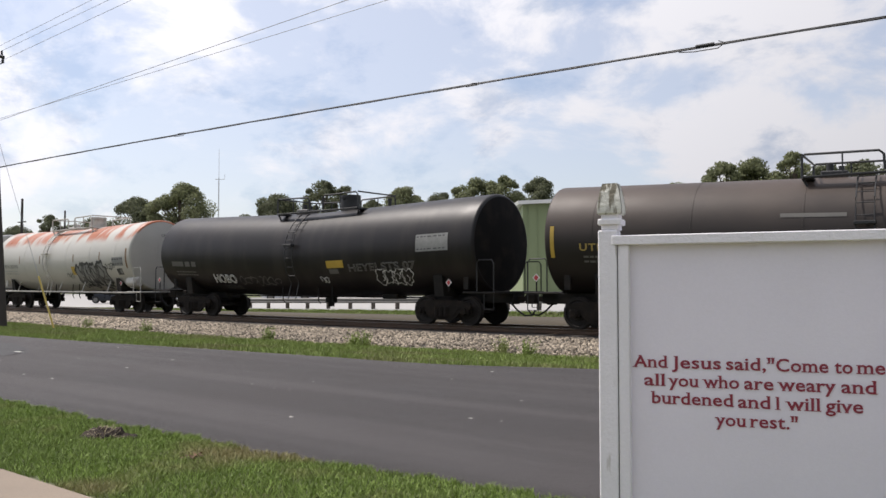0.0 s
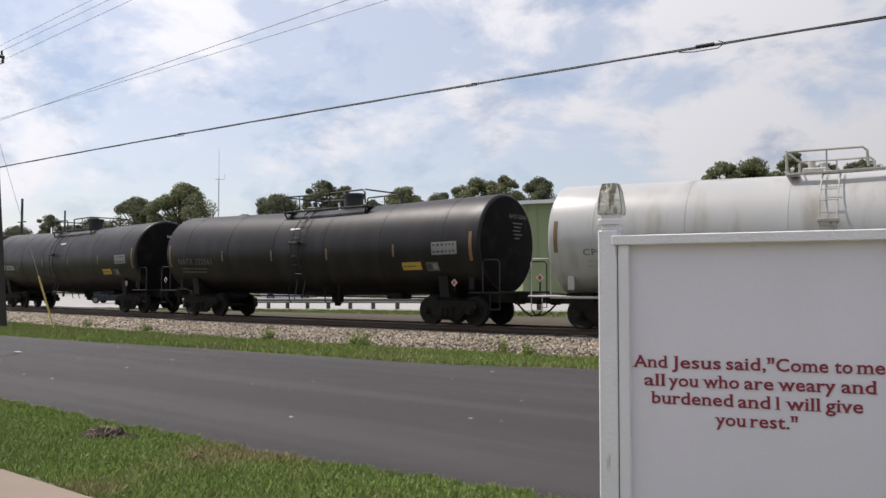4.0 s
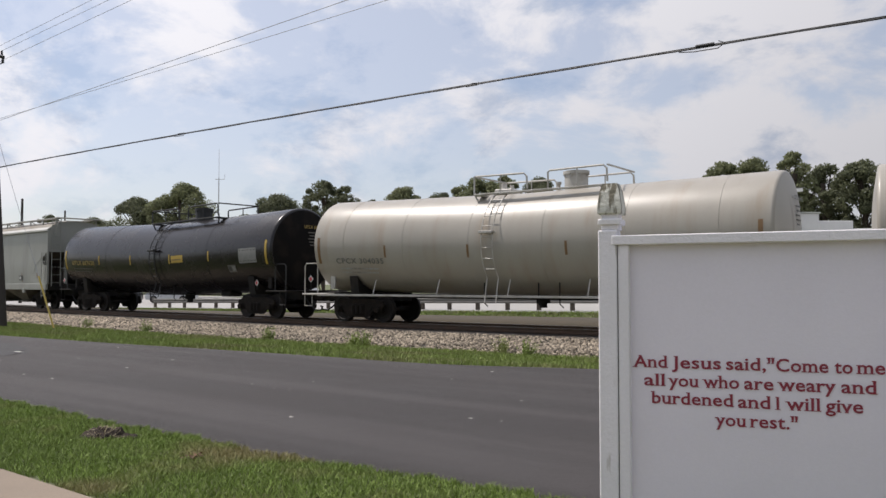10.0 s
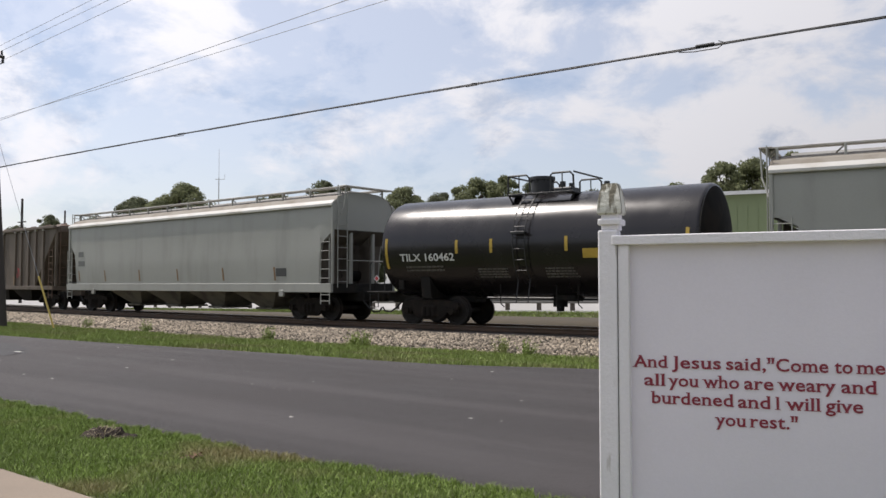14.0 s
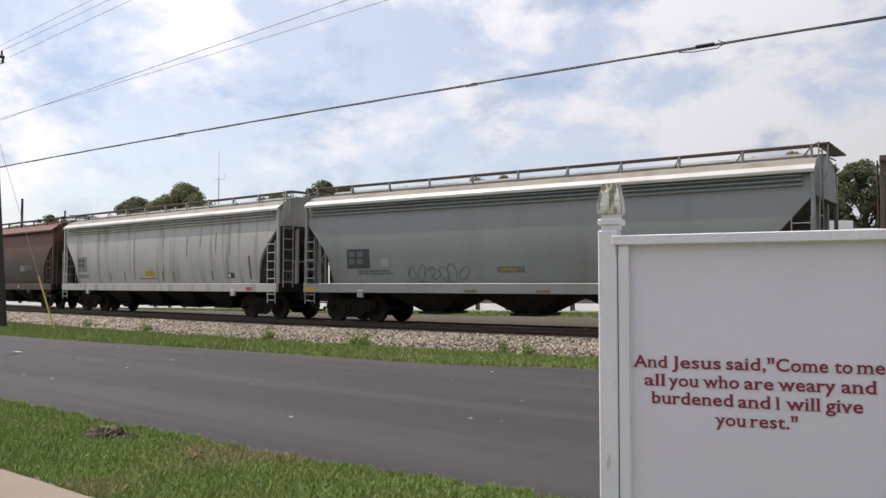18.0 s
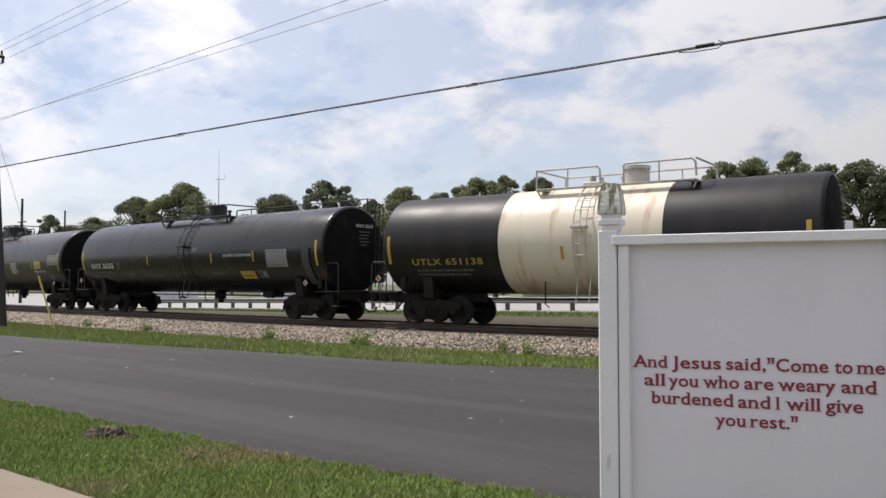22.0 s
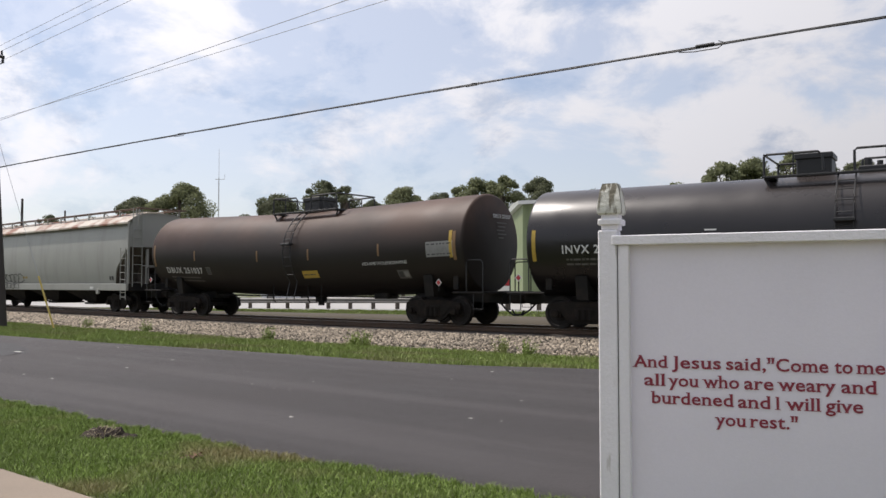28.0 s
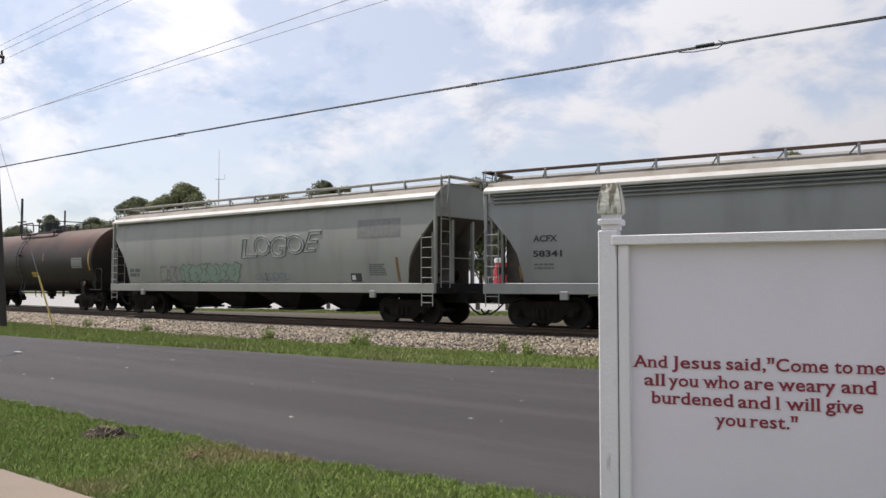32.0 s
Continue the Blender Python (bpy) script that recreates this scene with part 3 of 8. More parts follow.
def build_track():
    steps = [-140 + 4 * i for i in range(48)]
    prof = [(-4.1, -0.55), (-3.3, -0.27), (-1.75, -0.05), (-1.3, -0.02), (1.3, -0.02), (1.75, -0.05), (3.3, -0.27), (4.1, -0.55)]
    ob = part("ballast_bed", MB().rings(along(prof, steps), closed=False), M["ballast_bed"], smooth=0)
    tagged(ob, "bank of crushed stone under the track", "ballast", kind="structure")

    dark_prof = [(-1.95, -0.068), (-1.75, -0.042), (-1.25, -0.012), (1.25, -0.012), (1.75, -0.045), (3.2, -0.20), (5.9, -0.12)]
    ob = part("oily_ballast", MB().rings(along(dark_prof, steps), closed=False), M["ballast_dark"], smooth=0)
    tagged(ob, "dark stone between and beside the rails", "ballast", kind="structure")

    rows = []
    for d in steps:
        lv = far_level(on_line(d, 7)[0])
        rows.append([(*on_line(d, o), z) for o, z in ((5.68, -0.14), (5.7, -0.10), (6.6, lv * 0.5 - 0.04), (7.9, lv * 0.72 - 0.02), (7.95, -0.2))])
    ob = part("cinder_strip", MB().rings(rows, closed=False), M["cinders"], smooth=60)
    tagged(ob, "bare brown cinder strip beside the track", "ground", kind="structure")

    # loose stones on the bank, kept as one sheet of small pieces
    rng = np.random.default_rng(4)
    base = np.array([(1, 0, 0), (-1, 0, 0), (0, 1, 0), (0, -1, 0), (0, 0, 1), (0, 0, -1)], float)
    tri = np.array([(0, 2, 4), (2, 1, 4), (1, 3, 4), (3, 0, 4), (2, 0, 5), (1, 2, 5), (3, 1, 5), (0, 3, 5)])
    vs, fs = [], []
    n = 48000
    u = rng.random(n)
    px = -62 + 62 * u ** 0.75
    off = -1.80 - 2.25 * rng.random(n)
    wx, wy = on_line(px, off)
    pz = np.interp(-off, [-p[0] for p in prof[3::-1]][:4], [p[1] for p in prof[3::-1]][:4])
    size = rng.uniform(0.026, 0.062, n) * (1 + 0.25 * (px < -30))
    for i in range(n):
        a = rng.normal(size=(3, 3))
        q, _ = np.linalg.qr(a)
        pts = (base * rng.uniform(0.65, 1.25, (6, 1)) * size[i]) @ q.T + (wx[i], wy[i], pz[i] + size[i] * 0.3)
        vs.append(pts)
        fs.append(tri + 6 * i)
    me = raw_mesh("ballast_stones", np.concatenate(vs), np.concatenate(fs))
    ob = part("ballast_stones", me, M["ballast"])
    tagged(ob, "light brown and grey crushed stone ballast", "ballast", kind="stuff")

    track = new("track")
    tagged(track, "steel rails on dark creosoted timber ties", "railway track", kind="structure")
    tie = MB().bbox(-0.115, 0.115, -1.3, 1.3, -0.17, 0.0, 0.012).mesh("tie")
    for i in range(210):
        d = -104 + 0.52 * i + 0.02 * math.sin(i * 7.3)
        turn = math.degrees(float(np.interp(d, LINE_S, LINE_TURN)))
        part("tie", tie, M["tie"], track, m=pose(*on_line(d), -0.005 + 0.006 * math.sin(i * 3.1), 0, 0, turn + 0.8 * math.sin(i * 5.7)))
    sec = [(-0.07, 0), (0.07, 0), (0.07, 0.012), (0.012, 0.03), (0.009, 0.105), (0.034, 0.12), (0.034, 0.15), (0.026, 0.158), (-0.026, 0.158), (-0.034, 0.15), (-0.034, 0.12), (-0.009, 0.105), (-0.012, 0.03), (-0.07, 0.012)]
    fine = [-140 + 2 * i for i in range(93)]
    for s in (-1, 1):
        ob = part("rail", MB().rings(along([(s * 0.755 + a, b + 0.002) for a, b in sec], fine)), M["rail"], track, smooth=20)
        head = [(s * 0.755 - 0.026, RAIL), (s * 0.755 + 0.026, RAIL), (s * 0.755 + 0.026, RAIL + 0.002), (s * 0.755 - 0.026, RAIL + 0.002)]
        part("rail_head", MB().rings(along(head, fine)), M["rail_top"], ob)


def blades(name, n, area, height, width, rng, lean=0.5, keep=None, clump=1):
    """A field of thin grass blades."""
    vs, fs = [], []
    x = rng.uniform(area[0], area[1], n)
    y = rng.uniform(area[2], area[3], n)
    ok = np.ones(n, bool)
    if keep is not None:
        ok = np.array([keep(a, b) for a, b in zip(x, y)])
    x, y = x[ok], y[ok]
    n = len(x)
    z = np.array([ground_z(a, b) for a, b in zip(x, y)])
    h = height * rng.uniform(0.45, 1.25, n)
    a = rng.uniform(0, 2 * np.pi, n)
    w = width * rng.uniform(0.6, 1.3, n)
    lx, ly = lean * h * rng.normal(size=n) * 0.6, lean * h * rng.normal(size=n) * 0.6
    dx, dy = np.cos(a) * w, np.sin(a) * w
    P = np.empty((n, 5, 3))
    P[:, 0] = np.c_[x - dx, y - dy, z - 0.01]
    P[:, 1] = np.c_[x + dx, y + dy, z - 0.01]
    P[:, 2] = np.c_[x + dx * 0.7 + lx * 0.4, y + dy * 0.7 + ly * 0.4, z + h * 0.6]
    P[:, 3] = np.c_[x - dx * 0.7 + lx * 0.4, y - dy * 0.7 + ly * 0.4, z + h * 0.6]
    P[:, 4] = np.c_[x + lx, y + ly, z + h]
    idx = np.arange(n)[:, None] * 5
    tris = np.concatenate([idx + np.array([[0, 1, 2]]), idx + np.array([[0, 2, 3]]), idx + np.array([[3, 2, 4]])])
    return raw_mesh(name, P.reshape(-1, 3), tris)


def build_grass():
    rng = np.random.default_rng(11)
    me = blades("lawn", 300000, (-14, 0.5, 2.82, 5.6), 0.042, 0.0030, rng, 1.0, lambda x, y: y < road_near(x) + 0.04 * math.sin(x * 9) + 0.03 * math.sin(x * 23) - 0.02 and y > 2.84 + 0.05 * math.sin(x * 7) + 0.03 * math.sin(x * 19))
    ob = part("lawn", me, M["grass"])
    tagged(ob, "short green lawn with dry brown patches", "grass", kind="stuff")
    me = blades("verge", 170000, (-50, -3, 10, 19.9), 0.085, 0.0075, rng, 0.8, lambda x, y: road_far(x) + 0.05 * math.sin(x * 6) + 0.04 * math.sin(x * 17) < y < 18.0 + line_shift(x) + 0.25 * math.sin(x * 1.7) + 0.15 * math.sin(x * 5.3))
    ob = part("verge_grass", me, M["weeds"])
    tagged(ob, "ragged green verge between road and track", "grass", kind="stuff")
    me = blades("far_verge", 50000, (-72, 5, 29.7, 33.8), 0.09, 0.018, rng, 0.8)
    ob = part("far_verge_grass", me, M["weeds"])
    tagged(ob, "mown green verge beyond the track", "grass", kind="stuff")
    # taller weeds at the foot of the bank
    spots = [(-21.3, 16.9), (-16.9, 16.6), (-12.4, 16.8), (-11.4, 16.4), (-8.2, 16.4), (-28.4, 17.0), (-33.0, 17.1), (-17.4, 16.7), (-9.4, 16.7)]
    for i, (sx, sy) in enumerate(spots):
        vs, fs = [], []
        r = random.Random(i)
        for k in range(60):
            a, h, d = r.uniform(0, 6.28), r.uniform(0.15, 0.55), r.uniform(0, 0.22)
            x, y = sx * 1.03 + d * math.cos(a), sy + 1.15 + line_shift(sx) + d * math.sin(a)
            z = -0.42
            tx, ty = x + 0.25 * h * r.gauss(0, 1), y + 0.25 * h * r.gauss(0, 1)
            b = len(vs)
            vs += [(x - 0.012, y, z), (x + 0.012, y, z), (tx, ty, z + h)]
            fs.append((b, b + 1, b + 2))
            for q in range(4):
                f = r.uniform(0.3, 1)
                cx, cy, cz = x + (tx - x) * f, y + (ty - y) * f, z + h * f
                b = len(vs)
                vs += [(cx, cy, cz), (cx + r.uniform(-0.06, 0.06), cy + r.uniform(-0.06, 0.06), cz + 0.03), (cx + r.uniform(-0.06, 0.06), cy + r.uniform(-0.06, 0.06), cz - 0.02)]
                fs.append((b, b + 1, b + 2))
        ob = part("weed", raw_mesh("weed", vs, fs), M["weeds"])
        tagged(ob, "spindly green weed growing at the ballast foot", "weed", group="weeds along the ballast")


build_ground()
build_track()
build_grass()

# ---- railway wagons ----
CACHE = {}


def cached(key, make):
    if key not in CACHE:
        CACHE[key] = make()
    return CACHE[key]


def travel(t):
    return 13.80 * (t - 16) + 0.01224 * (t - 16) ** 2


WHEEL_R = 0.46
WAGONS, WHEELSETS = [], []


def side_frame_mesh():
    mb = MB()
    outline = [(-1.12, 0.62), (-1.08, 0.72), (-0.55, 0.80), (0.55, 0.80), (1.08, 0.72), (1.12, 0.62), (1.08, 0.50), (0.80, 0.52), (0.52, 0.24), (0.38, 0.17), (-0.38, 0.17), (-0.52, 0.24), (-0.80, 0.52), (-1.08, 0.50)]
    inner_l = [(-0.72, 0.58), (-0.46, 0.66), (-0.30, 0.66), (-0.30, 0.32), (-0.46, 0.32)]
    # solid casting with raised rims round its openings
    mb.prism(outline, -0.05, 0.05)
    for s in (-1, 1):
        mb.prism([(s * x, z) for x, z in inner_l], -0.065, -0.045)
        mb.bbox(s * 0.89 - 0.16, s * 0.89 + 0.16, -0.09, 0.09, 0.34, 0.58, 0.03)
    mb.bbox(-0.30, 0.30, -0.10, 0.09, 0.26, 0.62, 0.03)
    for k in (-0.19, 0.0, 0.19):
        mb.cyl((k, -0.09, 0.28), (k, -0.09, 0.58), 0.07, 10)
    return mb.mesh("side_frame")


def wheelset_mesh():
    mb = MB()
    prof = [(-0.80, 0.10), (-0.80, 0.20), (-0.775, 0.22), (-0.775, 0.36), (-0.80, 0.38), (-0.80, 0.455), (-0.70, 0.462), (-0.69, 0.485), (-0.665, 0.485), (-0.665, 0.38), (-0.70, 0.36), (-0.70, 0.20), (-0.66, 0.12), (-0.66, 0.08), (0.66, 0.08), (0.66, 0.12), (0.70, 0.20), (0.70, 0.36), (0.665, 0.38), (0.665, 0.485), (0.69, 0.485), (0.70, 0.462), (0.80, 0.455), (0.80, 0.38), (0.775, 0.36), (0.775, 0.22), (0.80, 0.20), (0.80, 0.10)]
    mb.lathe(prof, False, 28)
    for s in (-1, 1):
        mb.cyl((0, s * 0.80, 0), (0, s * 1.08, 0), 0.10, 12)
    return mb.mesh("wheelset")


def cap_mesh():
    mb = MB().cyl((0, -0.05, 0), (0, 0.05, 0), 0.115, 14)
    for k in range(3):
        a = k * 2.094
        mb.cyl((0.06 * math.cos(a), -0.07, 0.06 * math.sin(a)), (0.06 * math.cos(a), -0.04, 0.06 * math.sin(a)), 0.02, 6)
    return mb.mesh("bearing_cap")


def add_truck(car, x):
    bol = cached("bolster", lambda: MB().bbox(-0.2, 0.2, -1.02, 1.02, 0.36, 0.66, 0.03).bbox(-0.12, 0.12, -0.3, 0.3, 0.66, 0.82, 0.02).bbox(-0.88, 0.88, -0.55, -0.45, 0.42, 0.5, 0.01).bbox(-0.88, 0.88, 0.45, 0.55, 0.42, 0.5, 0.01).mesh("truck"))
    t = part("truck", bol, M["truck"], car, m=pose(x, 0, 0), label="grimy cast-steel truck")
    sf = cached("side_frame", side_frame_mesh)
    wm = cached("wheelset", wheelset_mesh)
    cm = cached("cap", cap_mesh)
    for s in (-1, 1):
        part("side_frame", sf, M["truck"], t, m=pose(0, s * 1.0, 0, 0, 0, 0 if s < 0 else 180))
        for d in (-0.89, 0.89):
            part("bearing_cap", cm, M["truck"], t, m=pose(d, s * 1.12, 0.46, 0, 0, 0 if s < 0 else 180))
    for d in (-0.89, 0.89):
        w = part("wheelset", wm, M["wheel"], t, m=pose(d, 0, WHEEL_R))
        WHEELSETS.append((car, w, d))


def add_coupler(car, x, s):
    """A coupler that reaches from x outward in direction s."""
    def make():
        mb = MB().bbox(0, 0.62, -0.08, 0.08, 0.78, 0.94, 0.02)
        mb.bbox(0.5, 0.78, -0.15, 0.16, 0.70, 1.02, 0.04).bbox(0.70, 0.86, 0.02, 0.15, 0.72, 1.0, 0.03)
        mb.bbox(-0.1, 0.12, -0.2, 0.2, 0.68, 1.05, 0.03)
        return mb.mesh("coupler")
    part("coupler", cached("coupler", make), M["truck"], car, m=pose(x, 0, 0, 0, 0, 0 if s > 0 else 180))

    def hose():
        pts = [(0.1, -0.35, 0.75), (0.35, -0.33, 0.5), (0.6, -0.3, 0.34), (0.85, -0.28, 0.36), (0.95, -0.27, 0.5)]
        return MB().tube(pts, 0.03, 6).mesh("air_hose")
    part("air_hose", cached("hose", hose), M["rubber"], car, m=pose(x, 0, 0, 0, 0, 0 if s > 0 else 180))


def decal(car, name, x0, x1, z0, z1, surf, material, off=0.008, label="", slant=0.0, nx=1, nz=5):
    """A thin painted or taped patch on the side that faces the road; surf gives the side's y at a height."""
    vs = []
    for i in range(nx + 1):
        for j in range(nz + 1):
            z = z0 + (z1 - z0) * j / nz
            vs.append((x0 + (x1 - x0) * i / nx + slant * (z - z0), surf(z) - off, z))
    n = nz + 1
    fs = [(i * n + j, (i + 1) * n + j, (i + 1) * n + j + 1, i * n + j + 1) for i in range(nx) for j in range(nz)]
    return part(name, raw_mesh(name, vs, fs, True), material, car, label)


def bars(car, x0, z0, rows, width, height, surf, material, seed=0, name="small_lettering", gap=0.4):
    """Lines of lettering too small to read, as bars."""
    r = random.Random(seed)
    vs, fs = [], []
    for k in range(rows):
        zb = z0 - k * height * (1 + gap)
        x = x0
        end = x0 + width * r.uniform(0.75, 1.0)
        while x < end:
            w = r.uniform(1.2, 4.0) * height
            for (a, b) in ((x, min(x + w, end)),):
                n = len(vs)
                for px in (a, b):
                    for zz in (zb, zb + height):
                        vs.append((px, surf(zz) - 0.010, zz))
                fs.append((n, n + 2, n + 3, n + 1))
            x += w + 0.6 * height
    return part(name, raw_mesh(name, vs, fs), material, car)


def words(vs, fs, gap):
    """Splits lettering into its words: runs of faces with a wide space between them."""
    spans = sorted((min(vs[i][0] for i in f), max(vs[i][0] for i in f), f) for f in fs)
    groups, end = [], None
    for a, b, f in spans:
        if end is None or a > end + gap:
            groups.append([])
            end = b
        groups[-1].append(f)
        end = max(end, b)
    out = []
    for g in groups:
        used = sorted({i for f in g for i in f})
        at = {i: k for k, i in enumerate(used)}
        out.append(([vs[i] for i in used], [tuple(at[i] for i in f) for f in g]))
    return out


def letter(car, body, x, z, size, surf, material, width=None, bold=0.0, outline=0.0, spacing=1.0, shear=0.0, name="lettering", off=0.016, label=""):
    vs, fs = text_mesh(body, size, bold, outline, spacing, width, shear)
    vs = [(x + a, surf(z + b) - off - c, z + b) for a, b, c in vs]
    for v, f in words(vs, fs, 0.26 * size):
        part(name, raw_mesh(name, v, f), material, car, label)


def scribble(car, x0, z0, w, h, surf, material, seed, loops=6, width=0.035, name="graffiti", label="", fill=None):
    """Sprayed strokes: looping ribbons on the side."""
    r = random.Random(seed)
    vs, fs = [], []
    for k in range(loops):
        cx = x0 + w * (k + 0.5) / loops
        a0, rx, rz = r.uniform(0, 6), w / loops * r.uniform(0.35, 0.62), h * r.uniform(0.32, 0.5)
        pts = []
        turns = r.uniform(0.7, 1.25)
        sk = r.uniform(-0.3, 0.3)
        e = r.uniform(1.6, 3.0)
        for i in range(26):
            a = a0 + turns * 6.283 * i / 25
            wob = 1 + 0.22 * math.sin(e * a + k)
            z = z0 + h / 2 + rz * math.sin(a) * wob
            pts.append((cx + rx * math.cos(a) * wob + sk * (z - z0), z))
        for i in range(len(pts) - 1):
            (xa, za), (xb, zb) = pts[i], pts[i + 1]
            d = math.hypot(xb - xa, zb - za) + 1e-6
            nx, nz = -(zb - za) / d * width / 2, (xb - xa) / d * width / 2
            n = len(vs)
            for (px, pz) in ((xa - nx, za - nz), (xa + nx, za + nz), (xb + nx, zb + nz), (xb - nx, zb - nz)):
                vs.append((px, surf(pz) - 0.012 - 0.0006 * k, pz))
            fs.append((n, n + 1, n + 2, n + 3))
    return part(name, raw_mesh(name, vs, fs), material, car, label)


def bubble(car, x0, z0, w, h, surf, line, fill, seed, glyphs=5, width=0.05, label="", inner=True):
    """Fat outlined letter shapes, too wild to read: a filled blob with a rim and a counter for each."""
    r = random.Random(seed)
    for k in range(glyphs):
        cx, gw = x0 + w * (k + 0.5) / glyphs, w / glyphs * 0.66
        cz, gh = z0 + h * r.uniform(0.46, 0.54), h * r.uniform(0.42, 0.5)
        ph, lobes, tilt = r.uniform(0, 6), r.choice((2, 3, 3, 4)), r.uniform(-0.25, 0.25)
        n = 36

        def rim(f):
            pts = []
            for i in range(n):
                a = 2 * math.pi * i / n
                e = (abs(math.cos(a)) ** 3 + abs(math.sin(a)) ** 3) ** (-1 / 3)
                q = e * (1 + 0.15 * math.sin(lobes * a + ph) + 0.13 * math.sin((2 * lobes + 1) * a + 2 * ph))
                z = cz + gh * f * q * math.sin(a)
                pts.append((cx + gw * f * q * math.cos(a) + tilt * (z - cz), z))
            return pts

        def ring(f, wd, off, name, material):
            a, b = rim(f), rim(f - wd / gh)
            vs = [(x, surf(z) - off, z) for x, z in a] + [(x, surf(z) - off, z) for x, z in b]
            part(name, raw_mesh(name, vs, [(i, (i + 1) % n, n + (i + 1) % n, n + i) for i in range(n)]), material, car, label)
        off = 0.012 + 0.003 * (k % 2)
        if fill:
            vs = [(cx, surf(cz) - off, cz)] + [(x, surf(z) - off, z) for x, z in rim(0.5)] + [(x, surf(z) - off, z) for x, z in rim(0.98)]
            fs = [(0, 1 + i, 1 + (i + 1) % n) for i in range(n)] + [(1 + i, 1 + n + i, 1 + n + (i + 1) % n, 1 + (i + 1) % n) for i in range(n)]
            part("graffiti_fill", raw_mesh("graffiti_fill", vs, fs), fill, car)
        ring(1.0, width, off + 0.0012, "graffiti", line)
        if inner:
            x, z, turn = cx + gw * r.uniform(-0.25, 0.1), cz + gh * r.uniform(-0.3, 0.25), r.uniform(-0.5, 0.5)
            vs = []
            for i in range(9):
                a = -1.2 + 2.6 * i / 8
                for q in (1.0, 0.78):
                    pz = z + gh * 0.42 * q * math.sin(a + turn)
                    vs.append((x + gw * 0.5 * q * math.cos(a + turn), surf(pz) - off - 0.0018, pz))
            part("graffiti", raw_mesh("graffiti", vs, [(2 * i, 2 * i + 1, 2 * i + 3, 2 * i + 2) for i in range(8)]), line, car)


def ladder(car, name, x0, x1, z0, z1, y, material, rungs=6, r=0.018, axis="x"):
    mb = MB()
    P = (lambda a, z: (a, y, z)) if axis == "x" else (lambda a, z: (y, a, z))
    for a in (x0, x1):
        mb.tube([P(a, z0), P(a, z1)], r, 6)
    for k in range(rungs):
        z = z0 + (z1 - z0) * (k + 0.5) / rungs
        mb.tube([P(x0, z), P(x1, z)], r * 0.8, 6)
    return part(name, mb, material, car)


def placard(car, x, z, y):
    p = part("placard", MB().prism([(x - 0.12, z), (x, z - 0.12), (x + 0.12, z), (x, z + 0.12)], y - 0.01, y), M["letter_white"], car, "white and red diamond placard")
    part("placard_holder", MB().bbox(x - 0.02, x + 0.02, y + 0.003, y + 0.03, 1.10, z + 0.05, 0.005), M["under"], car)
    part("placard_symbol", MB().prism([(x - 0.08, z), (x, z - 0.09), (x + 0.08, z), (x, z + 0.09)], y - 0.016, y - 0.012), M["red"], p)


